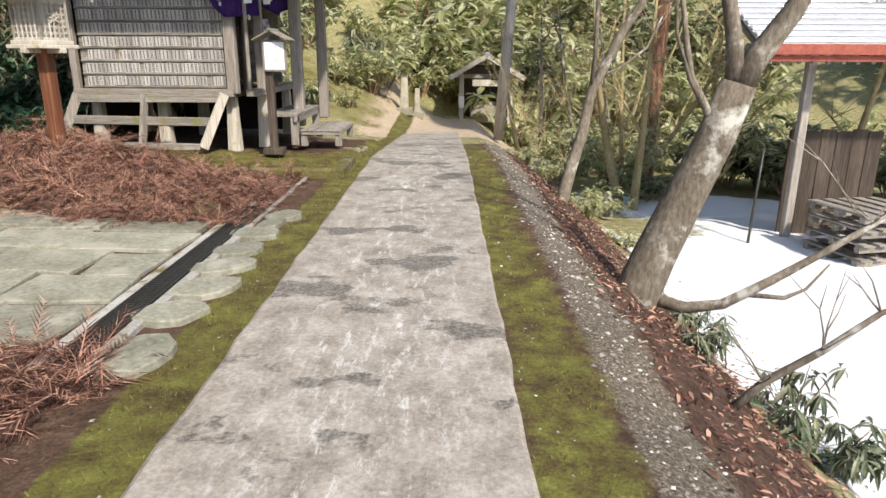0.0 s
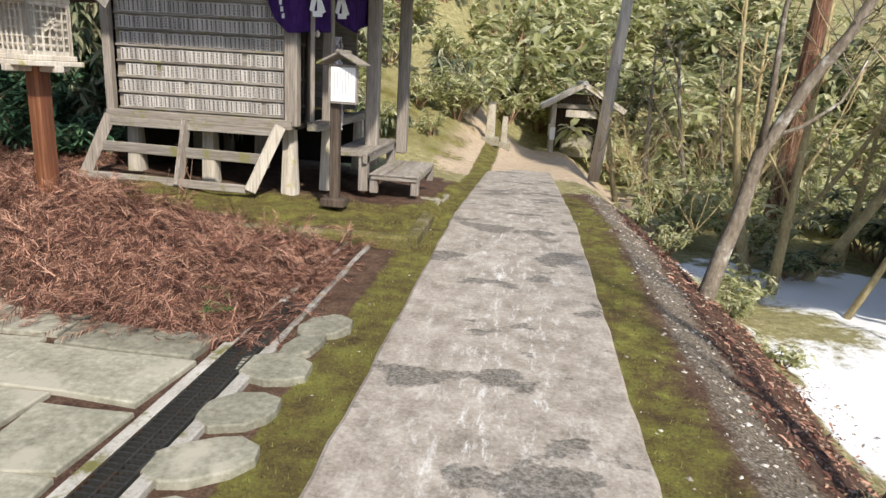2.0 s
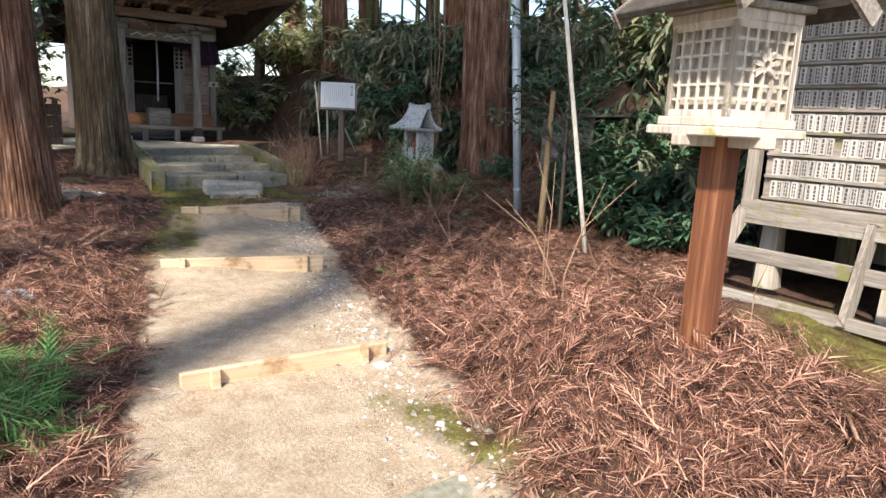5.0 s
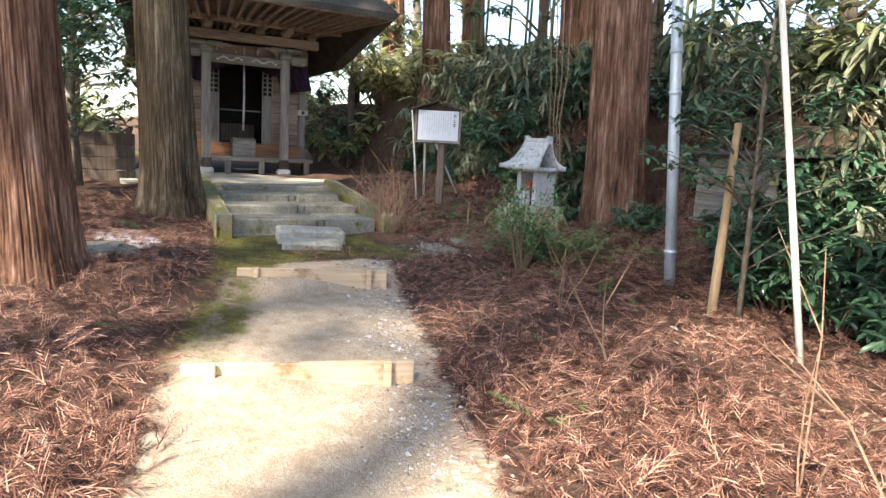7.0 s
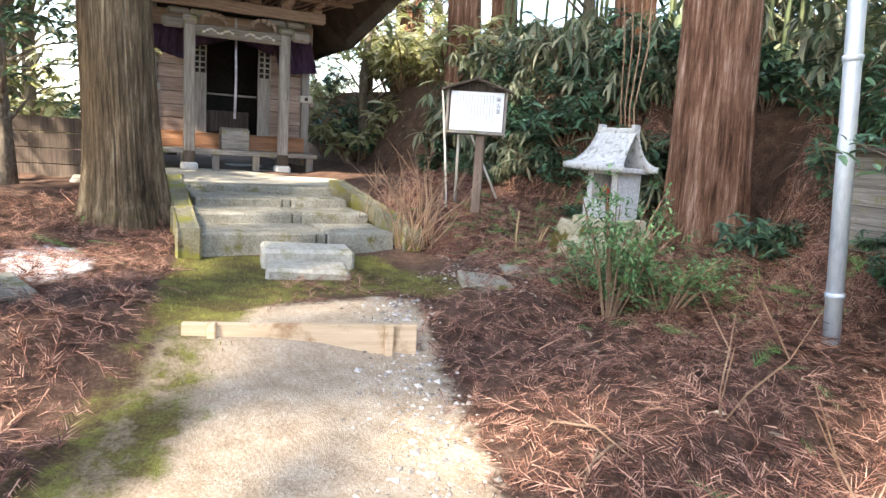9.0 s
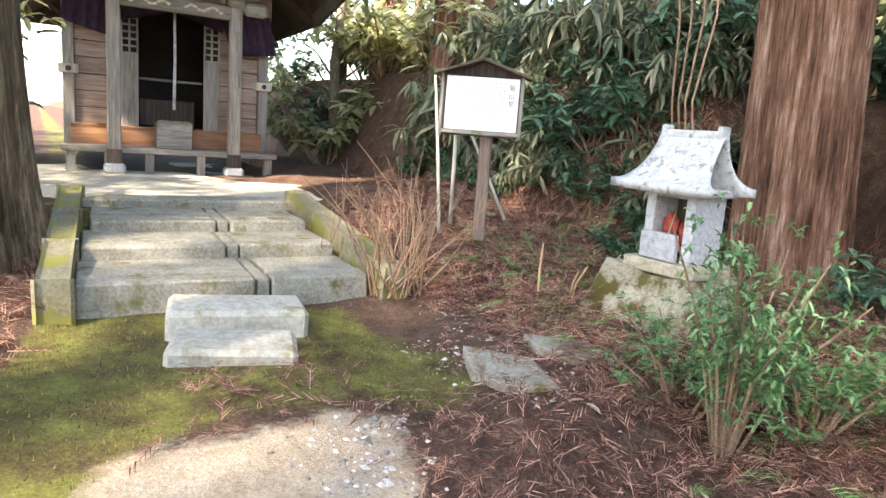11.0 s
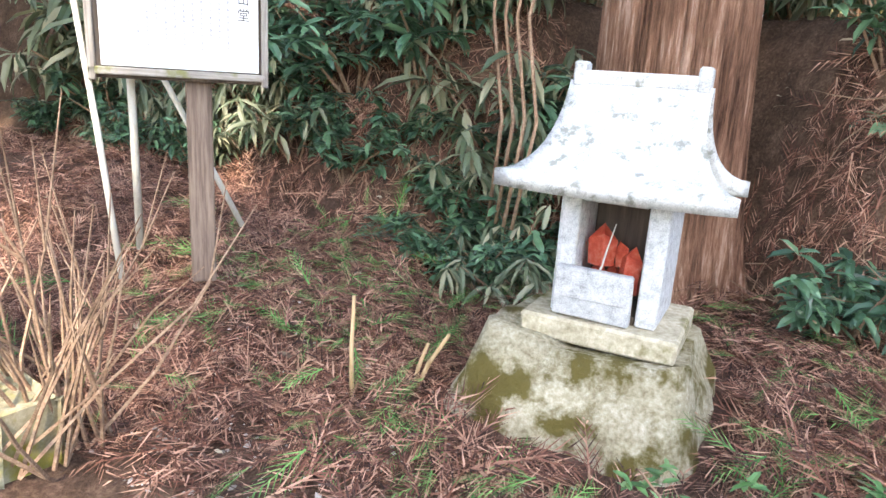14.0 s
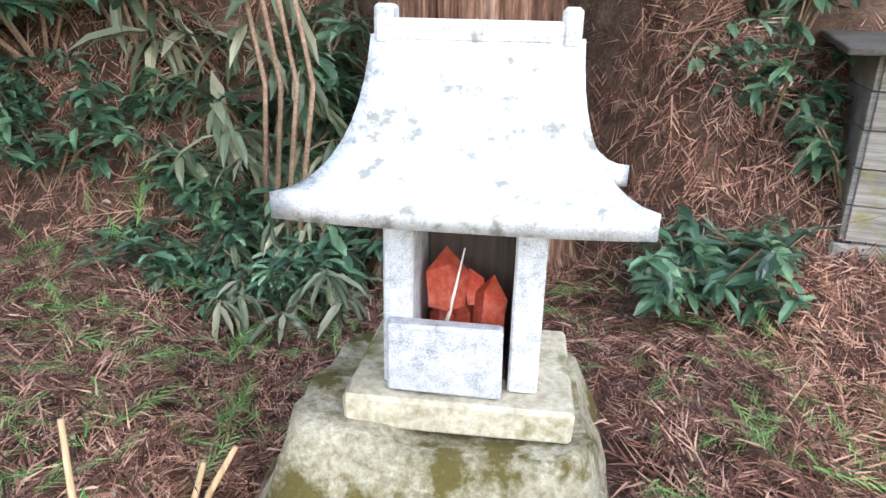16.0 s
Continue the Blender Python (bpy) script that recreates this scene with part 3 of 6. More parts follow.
def polygon_stone(name, pts, z0, z1, mat, parent=None, label="", tilt=0.004):
    """A flat stone with a bevelled rim, from its outline."""
    bm = bmesh.new()
    vs = [bm.verts.new((x, y, z1 + random.uniform(-tilt, tilt))) for x, y in pts]
    f = bm.faces.new(vs)
    if f.normal.z < 0 or sum((pts[i][0] * pts[(i + 1) % len(pts)][1] - pts[(i + 1) % len(pts)][0] * pts[i][1]) for i in range(len(pts))) < 0:
        f.normal_flip()
    ex = bmesh.ops.extrude_face_region(bm, geom=[f])
    for v in vs:
        v.co.z = z0
    top = [g for g in ex["geom"] if isinstance(g, bmesh.types.BMFace)]
    bmesh.ops.recalc_face_normals(bm, faces=bm.faces[:])
    bmesh.ops.bevel(bm, geom=list({e for t in top for e in t.edges}), offset=0.01, segments=2, affect="EDGES", profile=0.5)
    return part(name, bm, mat, parent, label)


def blob(cx, cy, rx, ry, turn, n=9, wob=0.12, seed=0):
    r = random.Random(seed)
    ph = r.uniform(0, 6)
    out = []
    for k in range(n):
        a = 2 * math.pi * (k + r.uniform(-0.25, 0.25)) / n
        q = 1 + wob * math.sin(2 * a + ph) + r.uniform(-wob, wob) * 0.6
        x, y = rx * q * math.cos(a), ry * q * math.sin(a)
        out.append((cx + x * math.cos(turn) - y * math.sin(turn), cy + x * math.sin(turn) + y * math.cos(turn)))
    return out


# flagstone forecourt west of the drain: rows of irregular slabs
forecourt = root("flagstone_paving", pose(0, 0, 0), "green-grey flagstones laid in irregular rows beside the path", "paving", kind="structure")
rs = random.Random(4)
rows_y = [3.15, 3.72, 4.25, 4.82, 5.35, 5.72]
for ri in range(len(rows_y) - 1):
    y0, y1 = rows_y[ri], rows_y[ri + 1]
    x = -1.66 - (0.25 if ri % 2 else 0.0)
    first = True
    while x > -3.95:
        w = rs.uniform(0.45, 0.95)
        x0 = max(x - w, -4.1)
        g = 0.018
        skew = rs.uniform(-0.05, 0.05)
        xr = -1.64 if first else x
        first = False
        j = lambda: rs.uniform(-0.025, 0.025)
        shift = 0.10 * (x + 1.6)
        pts = [(x0 + g + j(), y0 + g + j() - shift), ((x0 + xr) / 2 + j(), y0 + g + j() - shift), (xr - g + skew, y0 + g + j() - shift), (xr - g + j(), y1 - g + j() - shift), ((x0 + xr) / 2, y1 - g + j() - shift), (x0 + g + skew, y1 - g + j() - shift)]
        zt = float(height((x0 + xr) / 2, (y0 + y1) / 2)) + 0.03
        polygon_stone("flagstone", pts, zt - 0.09, zt + rs.uniform(-0.005, 0.006), flag_stone, forecourt)
        x = x0

# stepping stones between drain and path
for k, (x, y, rx, ry) in enumerate([(-1.15, 3.04, 0.2, 0.22), (-1.2, 3.6, 0.2, 0.19), (-1.14, 4.05, 0.24, 0.17), (-1.17, 4.5, 0.22, 0.17), (-1.2, 4.92, 0.2, 0.17), (-1.2, 5.4, 0.19, 0.2), (-1.12, 6.05, 0.24, 0.14), (-1.16, 5.73, 0.2, 0.11)]):
    st = polygon_stone("stepping_stone", blob(x, y, rx, ry, 0.2 * k, 10, 0.1, k), -0.05, 0.045, flag_stone, None)
    tagged(st, "flat grey stepping stone set in moss beside the path", "stone", "stepping stones")

# drain with steel grate
drain = root("drain_channel", pose(-1.45, 0, 0), "narrow drain with steel grate between pale concrete kerbs", "drain", kind="structure")
for sx in (-0.115, 0.115):
    boxp("kerb", (sx * 1.13, 4.25, -0.004), (0.07, 2.8, 0.09), kerb_stone, drain, "", 0.008)
    boxp("kerb", (sx, 7.0, -0.022), (0.045, 2.65, 0.09), kerb_stone, drain, "", 0.008)
# Channel bed is near-black: the shade under the grate is in its colour.
boxp("channel_bed", (0, 5.75, -0.05), (0.17, 5.9, 0.02), dark_void, drain)
for sx in (-0.08, 0.0, 0.08):
    boxp("grate_rail", (sx, 4.6, 0.032), (0.012, 3.5, 0.03), steel_dark, drain, "", 0)
bar = None
for k in range(88):
    y = 2.9 + k * 0.04
    if bar is None:
        bar = boxp("grate_bar", (0, 0, 0), (0.165, 0.012, 0.022), steel_dark, drain, "", 0)
        me_bar = bar.data
        bar.location = (0, y, 0.034)
    else:
        o = new("grate_bar", me_bar)
        o.parent, o.location = drain, (0, y, 0.034)

# ---- wooden path steps ----
def plank_step(a, b, z, h):
    a, b = Vector((*a, z)), Vector((*b, z))
    d = (b - a).normalized()
    ang = math.degrees(math.atan2(d.y, d.x)) - 90
    r = root("log_step", pose((a.x + b.x) / 2, (a.y + b.y) / 2, z, 0, 0, ang), "fresh sawn board holding an earth step, with two stakes", "step", "earth steps")
    ln = (b - a).length
    boxp("riser_board", (0, 0, -h / 2), (0.045, ln, h), wood_new, r, "", 0.006, None, 0.004)
    for s in (-1, 1):
        boxp("stake", (0.045, s * (ln / 2 - 0.17), -h / 2 - 0.015), (0.04, 0.05, h + 0.06), wood_new, r, "", 0.006, None, 0.004)


plank_step((-5.51, 5.16), (-5.38, 6.37), 0.185, 0.17)
plank_step((-7.87, 5.72), (-7.45, 7.03), 0.285, 0.17)
plank_step((-9.87, 6.50), (-9.44, 7.78), 0.435, 0.19)

# ---- stone steps, side walls and forecourt of the far hall ----
HALL = pose(-14.55, 8.25, 0.0, 0, 0, -3.0)
stairs = root("stone_stairs", HALL, "broad mossy stone stairs with low slanting side walls", "stairs")
for k, (x, z, d, y0, y1, ym) in enumerate([(2.30, 0.56, 0.78, -1.14, 0.80, 0.02), (1.60, 0.665, 0.74, -1.10, 0.76, -0.06), (0.94, 0.755, 0.86, -1.04, 0.72, -0.02)]):
    for a, b in ((y0, ym - 0.05), (ym + 0.055, y1)):
        boxp("nosing_stone", (x - 0.11, (a + b) / 2, z - 0.15), (0.22, b - a - 0.012, 0.3), step_stone, stairs, "", 0.014, None, 0.008)
        boxp("tread_stone", (x - 0.235 - (d - 0.23) / 2, (a + b) / 2, z - 0.155), (d - 0.23, b - a - 0.016, 0.3), step_stone, stairs, "", 0.012, None, 0.006)
    boxp("joint_stone", (x - d / 2, ym, z - 0.16), (d - 0.02, 0.085, 0.3), step_stone, stairs, "", 0.01, None, 0.005)
for y0, y1 in ((-1.24, -1.18), (0.95, 0.87)):
    for k in range(3):
        a, b = k / 3, (k + 1) / 3
        beamp("side_wall", (2.42 - 2.45 * a - 0.01, y0 + (y1 - y0) * a, 0.45 + 0.30 * a), (2.42 - 2.45 * b + 0.01, y0 + (y1 - y0) * b, 0.45 + 0.30 * b), 0.18, 0.32, mossy_wall, stairs, "sloping side stone with yellow moss", 0.022)
terrace = root("terrace", HALL, "pale stone terrace in front of the small hall", "terrace", kind="structure")
boxp("edge_stone", (-0.12, -0.14, 0.70), (0.4, 2.0, 0.24), step_stone, terrace, "", 0.015, None, 0.004)
polygon = [(-0.35, -2.3), (-0.3, 0.9), (-0.55, 2.2), (-1.3, 2.7), (-5.5, 2.7), (-5.5, -2.3)]
polygon_stone("terrace_slab", polygon, 0.55, 0.80, pale_stone, terrace, "", 0.0)

for k, (c, s, a, lab) in enumerate([((-11.9, 7.88, 0.385), (0.42, 0.82, 0.22), -11, "pale worn stone block used as a step"), ((-11.45, 7.75, 0.30), (0.42, 0.70, 0.22), -17, "long pale stone block at the foot of the stairs")]):
    st = boxp("step_block", (0, 0, 0), s, pale_stone, None, "", 0.03, None, 0.014)
    st.matrix_basis = pose(*c, 0, 0, a)
    tagged(st, lab, "stone step", "stone blocks")
for k, pts in enumerate([[(-10.82, 8.88), (-10.5, 9.12), (-10.1, 8.98), (-10.22, 8.74), (-10.45, 8.7)], [(-10.74, 9.25), (-10.5, 9.55), (-10.32, 9.72), (-10.2, 9.5), (-10.3, 9.25), (-10.55, 9.18)], [(-10.5, 9.66), (-10.42, 9.78), (-10.3, 9.76), (-10.36, 9.66)]]):
    st = polygon_stone("flat_stone", pts, 0.3, float(height(sum(p[0] for p in pts) / len(pts), sum(p[1] for p in pts) / len(pts))) + 0.03, step_stone, None)
    tagged(st, "flat irregular stone half sunk in moss before the small shrine", "stone", "flat stones")
for x, y, w, d, a in ((-1.15, 10.35, 0.42, 0.55, 4), (-1.12, 11.0, 0.4, 0.6, -3)):
    st = boxp("bridge_slab", (0, 0, 0), (w, d, 0.12), step_stone, None, "", 0.02, None, 0.01)
    st.matrix_basis = pose(x, y, float(fall(y)) + 0.02, 0, 0, a)
    tagged(st, "grey stone slab laid between footpath and hall platform", "stone", "bridge slabs")
st = boxp("edge_stone", (0, 0, 0), (0.46, 0.62, 0.16), step_stone, None, "", 0.035, None, 0.03)
st.matrix_basis = pose(-10.62, 5.45, float(height(-10.62, 5.45)) + 0.02, 0, 0, 20)
tagged(st, "pale flat stone block lying in litter beside the cedar", "stone")
# kerb of the hall platform
kerb = root("platform_kerb", pose(0, 8.22, 0), "low moss-covered stone kerb along the raised hall platform", "kerb", kind="structure")
x = -0.95
rk = random.Random(8)
while x > -5.2:
    w = rk.uniform(0.5, 0.9)
    boxp("kerb_stone", (x - w / 2, rk.uniform(-0.01, 0.01), 0.02), (w - 0.015, 0.14, 0.2), mossy_kerb, kerb, "", 0.025, None, 0.008)
    x -= w
boxp("kerb_stone", (-0.95, 0.62, 0.02), (0.14, 1.15, 0.2), mossy_kerb, kerb, "", 0.025, None, 0.008)

# ---- small granite shrine on a boulder ----
def gable_roof_mesh(w, d, z0, z1, wr, thick, sweep=0.06, n=10):
    """A curved gabled stone roof: eaves swept up at the corners, ridge along x."""
    bm = bmesh.new()
    rows = []
    m = 10
    for side in (1, -1):
        for lower in (0, 1):
            grid = []
            for j in range(n + 1):
                t = j / n
                y = side * (0.03 + (d / 2 - 0.03) * t) * (0.5 if side > 0 else 1)
                z = z0 + (z1 - z0) * (1 - t) ** 1.7
                half = wr / 2 + (w / 2 - wr / 2) * (t ** 2.2)
                line = []
                for i in range(m + 1):
                    u = -1 + 2 * i / m
                    zz = z + sweep * (abs(u) ** 3) * t * t - (thick * (0.55 + 0.45 * t) if lower else 0)
                    line.append(bm.verts.new((u * half, y, zz)))
                grid.append(line)
            rows.append(grid)
    for g, flip in ((rows[0], 0), (rows[1], 1), (rows[2], 1), (rows[3], 0)):
        for j in range(n):
            for i in range(m):
                f = [g[j][i], g[j][i + 1], g[j + 1][i + 1], g[j + 1][i]]
                bm.faces.new(f if not flip else f[::-1])
    for a, b in ((rows[0], rows[1]), (rows[2], rows[3])):
        for i in range(m):
            bm.faces.new([a[n][i], a[n][i + 1], b[n][i + 1], b[n][i]])
        for j in range(n):
            bm.faces.new([a[j][0], a[j + 1][0], b[j + 1][0], b[j][0]])
            bm.faces.new([a[j][m], a[j + 1][m], b[j + 1][m], b[j][m]])
    for i in range(m):
        bm.faces.new([rows[0][0][i], rows[0][0][i + 1], rows[2][0][i + 1], rows[2][0][i]])
    for q in (0, m):
        bm.faces.new([rows[0][0][q], rows[2][0][q], rows[3][0][q], rows[1][0][q]])
    bmesh.ops.recalc_face_normals(bm, faces=bm.faces[:])
    return bm


def frustum(bm, z0, z1, w0, d0, w1, d1, jit=0.0, cuts=4, c=(0, 0), foot=(0, 0)):
    geo = bmesh.ops.create_cube(bm, size=1.0)
    bmesh.ops.subdivide_edges(bm, edges=bm.edges[:], cuts=cuts, use_grid_fill=True)
    for v in bm.verts:
        t = v.co.z + 0.5
        w, d = w0 + (w1 - w0) * t, d0 + (d1 - d0) * t
        k = 1 - 0.12 * (abs(v.co.x) * 2) ** 4 * (abs(v.co.y) * 2) ** 4
        p = Vector((c[0] + foot[0] * (1 - t) + v.co.x * w * k, c[1] + foot[1] * (1 - t) + v.co.y * d * k, z0 + t * (z1 - z0)))
        v.co = p + jit * Vector(noise.noise_vector(p * 4.0)) + 0.4 * jit * Vector(noise.noise_vector(p * 13.0))
    return bm


SHRINE = pose(-10.655, 10.42, 0, 0, 0, 3.5)
hokora = root("stone_shrine", SHRINE, "small pale granite shrine with swept gable roof on a mossy boulder", "shrine")
part("boulder", frustum(bmesh.new(), 0.22, 0.845, 1.2, 1.05, 0.7, 0.62, 0.045, 9, (-0.04, 0.0), (-0.05, 0.0)), mossy_rock, hokora, "mossy tapered boulder base", True)
boxp("plinth", (0, 0.0, 0.885), (0.54, 0.44, 0.085), slab_stone, hokora, "", 0.01, None, 0.004)
for s in (-1, 1):
    boxp("side_panel", (s * 0.15, 0.01, 1.15), (0.07, 0.32, 0.44), granite, hokora, "", 0.006)
# Dark wood colour on niche back and floor also carries the niche's shade.
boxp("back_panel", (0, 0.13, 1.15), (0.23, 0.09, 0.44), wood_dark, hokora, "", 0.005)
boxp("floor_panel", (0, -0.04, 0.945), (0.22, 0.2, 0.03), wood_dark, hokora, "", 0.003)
boxp("lintel", (0, -0.10, 1.355), (0.22, 0.08, 0.035), granite, hokora, "", 0.004)
front = boxp("front_panel", (-0.035, -0.172, 1.022), (0.27, 0.045, 0.175), granite, hokora, "loose granite panel leaning before the niche", 0.006, None, 0.003)
boxp("groove_panel", (-0.035, -0.1965, 1.05), (0.255, 0.004, 0.09), granite, front, "", 0.0015)
part("roof", gable_roof_mesh(0.765, 0.6, 1.425, 1.735, 0.47, 0.055, 0.008), granite_roof, hokora, "", True)
boxp("ridge", (0, 0, 1.745), (0.44, 0.075, 0.05), granite_roof, hokora, "", 0.008)
for s in (-1, 1):
    boxp("ridge_end", (s * 0.205, 0, 1.757), (0.042, 0.085, 0.085), granite_roof, hokora, "", 0.008)
boxp("eave_soffit", (0, 0, 1.385), (0.48, 0.42, 0.05), granite, hokora, "", 0.01)
# folded red paper offerings in the niche
for k, (x, z, rz, sc) in enumerate([(-0.045, 1.2, 15, 1.0), (0.055, 1.14, -25, 0.9), (0.075, 1.09, 40, 0.7), (-0.06, 1.08, -10, 0.7), (0.0, 1.07, 30, 0.8), (0.02, 1.17, 60, 0.6)]):
    bm = bmesh.new()
    w, h = 0.045 * sc, 0.06 * sc
    vs = [bm.verts.new(v) for v in ((-w, 0.012, -h), (0, -0.02, -h * 1.1), (w, 0.012, -h), (w * 1.15, 0.006, h * 0.5), (0, -0.03, h * 0.8), (-w * 1.15, 0.006, h * 0.5), (0, 0.01, h * 1.5))]
    for f in ((0, 1, 4, 5), (1, 2, 3, 4), (5, 4, 6), (4, 3, 6)):
        bm.faces.new([vs[i] for i in f])
    bmesh.ops.solidify(bm, geom=bm.faces[:], thickness=0.006)
    ob = part("paper_offering", bm, red_paint, None)
    ob.matrix_basis = SHRINE @ pose(x, -0.06 + 0.01 * k, z - 0.035, -12, 0, rz)
    tagged(ob, "folded vermilion paper offering inside the stone niche", "offering", "red offerings")
stick = tube_ob("offering_stick", [SHRINE @ Vector((-0.075, -0.1, 0.965)), SHRINE @ Vector((-0.035, -0.085, 1.1)), SHRINE @ Vector((-0.005, -0.07, 1.26))], [0.006, 0.005, 0.002], twig_white, None, 6)
tagged(stick, "thin pale stick leaning among red paper offerings", "stick")

# ---- explanatory board by the hall ----
bd = root("notice_board", pose(-12.39, 10.0, 0.8, 0, 0, 53) @ pose(-0.05, 0, 0) @ Matrix.Diagonal((0.9, 1, 1, 1)), "white notice board on a weathered post with a small gabled roof", "notice board")
boxp("post", (0.07, 0.02, 0.48), (0.115, 0.1, 1.04), wood_post, bd, "", 0.008)
boxp("backing", (0, -0.05, 1.08), (0.74, 0.03, 0.5), wood_dark, bd, "", 0.004)
boxp("panel", (0.005, -0.072, 1.09), (0.655, 0.012, 0.425), white_board, bd, "white panel with columns of faded writing", 0.002)
for s in (-1, 1):
    boxp("frame_side", (s * 0.36, -0.075, 1.08), (0.03, 0.03, 0.52), wood_grey_z, bd, "", 0.004)
boxp("frame_bottom", (0, -0.075, 0.858), (0.75, 0.03, 0.03), wood_grey_x, bd, "", 0.004)
bm = bmesh.new()
for s in (-1, 1):
    box(bm, (s * 0.215, -0.06, 1.375), (0.46, 0.2, 0.022), 0.004, rot(0, s * 17, 0))
part("roof", bm, wood_dark, bd, "dark two-board gable roof")
bm = bmesh.new()
vs = [bm.verts.new(v) for v in ((-0.36, -0.09, 1.31), (0.36, -0.09, 1.31), (0, -0.09, 1.415))]
bm.faces.new(vs)
bmesh.ops.solidify(bm, geom=bm.faces[:], thickness=0.02)
part("gable", bm, wood_dark, bd)
r = random.Random(3)
for c in range(13):
    x = 0.2 - c * 0.037
    z = 1.26
    end = 0.93 + r.random() * 0.12
    while z > end:
        h = r.uniform(0.008, 0.015)
        boxp("written_mark", (x, -0.0795, z), (0.011, 0.002, h), grey_text, bd, "", 0)
        z -= h + r.uniform(0.004, 0.02)


def glyph(ch, size, mat, parent, m):
    """One written character as a thin mesh of its own."""
    cu = bpy.data.curves.new("character", "FONT")
    cu.body, cu.size, cu.extrude, cu.align_x, cu.align_y = ch, size, 0.0008, "CENTER", "CENTER"
    tmp = bpy.data.objects.new("character", cu)
    scene.collection.objects.link(tmp)
    bpy.context.view_layer.update()
    me = bpy.data.meshes.new_from_object(tmp.evaluated_get(bpy.context.evaluated_depsgraph_get()))
    bpy.data.objects.remove(tmp)
    me.materials.clear()
    me.materials.append(mat)
    ob = new("character", me)
    ob.parent = parent
    ob.matrix_basis = m
    return ob


for k, ch in enumerate("\u958b\u5c71\u5802"):
    glyph(ch, 0.055, ink, bd, pose(0.268, -0.0795, 1.225 - 0.062 * k, 90, 0, 0))
for k, (a, b, rad) in enumerate([((-12.75, 9.95, 0.85), (-12.55, 9.8, 2.2), 0.018), ((-12.62, 10.45, 0.9), (-12.9, 9.9, 2.15), 0.015), ((-12.55, 9.72, 0.8), (-12.62, 9.62, 2.1), 0.014)]):
    p = tube_ob("prop_pole", [a, ((a[0] + b[0]) / 2 + 0.01, (a[1] + b[1]) / 2, (a[2] + b[2]) / 2), b], [rad, rad * 0.95, rad * 0.8], twig_white, None, 7)
    tagged(p, "thin bleached pole propped behind the notice board", "pole", "prop poles")

# ---- votive lantern on a red-brown post ----
lan = root("wooden_lantern", pose(-3.66, 6.94, 0.2, 0, 0, -15.6) @ Matrix.Diagonal((0.92, 0.92, 0.98, 1)), "bleached wooden lantern box on a tall red-brown post", "lantern")
boxp("post", (0, 0, 0.65), (0.135, 0.135, 1.5), wood_red, lan, "", 0.012)
for s in ((0.09, 0), (-0.09, 0), (0, 0.09), (0, -0.09)):
    boxp("bracket_arm", (s[0] * 1.7, s[1] * 1.7, 1.345), (0.26 if s[0] else 0.06, 0.26 if s[1] else 0.06, 0.05), wood_pale, lan, "", 0.006)
boxp("tray", (0, 0, 1.385), (0.5, 0.5, 0.04), wood_pale, lan, "", 0.006)
boxp("sill", (0, 0, 1.425), (0.43, 0.43, 0.04), wood_pale, lan, "", 0.006)
part("core", frustum(bmesh.new(), 1.445, 1.83, 0.36, 0.36, 0.33, 0.33, 0, 0), wood_pale, lan)
for k in range(4):
    m4 = rot(0, 0, 90 * k)
    bm = bmesh.new()
    for s in (-1, 1):
        box(bm, m4 @ Vector((s * 0.178, -0.178, 1.64)), (0.03, 0.03, 0.4), 0.003, m4)
    for z in (1.46, 1.82):
        box(bm, m4 @ Vector((0, -0.182, z)), (0.36, 0.02, 0.03), 0.003, m4)
    for i in range(5):
        box(bm, m4 @ Vector((-0.12 + 0.06 * i, -0.184, 1.64)), (0.013, 0.014, 0.34), 0.001, m4)
    for i in range(5):
        box(bm, m4 @ Vector((0, -0.182, 1.52 + 0.06 * i)), (0.32, 0.012, 0.011), 0.001, m4)
    part("lattice_panel", bm, wood_pale, lan)
bm = bmesh.new()
for k in range(7):
    a = math.radians(-30 + 40 * k)
    box(bm, (0.193, 0.045 * math.cos(a), 1.66 + 0.045 * math.sin(a)), (0.02, 0.05, 0.022), 0.003, rot(math.degrees(a), 0, 0))
box(bm, (0.193, 0.0, 1.70), (0.02, 0.16, 0.02), 0.003)
part("leaf_carving", bm, wood_pale, lan, "carved maple-leaf ornament on one face")
boxp("head_frame", (0, 0, 1.855), (0.4, 0.4, 0.05), wood_pale, lan, "", 0.006)
boxp("head_plate", (0, 0, 1.895), (0.46, 0.46, 0.03), wood_grey_x, lan, "", 0.006)
bm = bmesh.new()
for s in (-1, 1):
    box(bm, (0, s * 0.19, 2.02), (0.78, 0.5, 0.035), 0.006, rot(-s * 35, 0, 0))
part("roof", bm, roof_dark, lan, "dark weathered gable roof")
for s in (-1, 1):
    for q in (-1, 1):
        beamp("barge_board", (q * 0.38, 0, 2.14), (q * 0.38, s * 0.39, 1.86), 0.025, 0.07, wood_grey_x, lan)
    beamp("rafter", (-0.34, s * 0.27, 1.93), (0.34, s * 0.27, 1.93), 0.035, 0.04, wood_grey_x, lan)

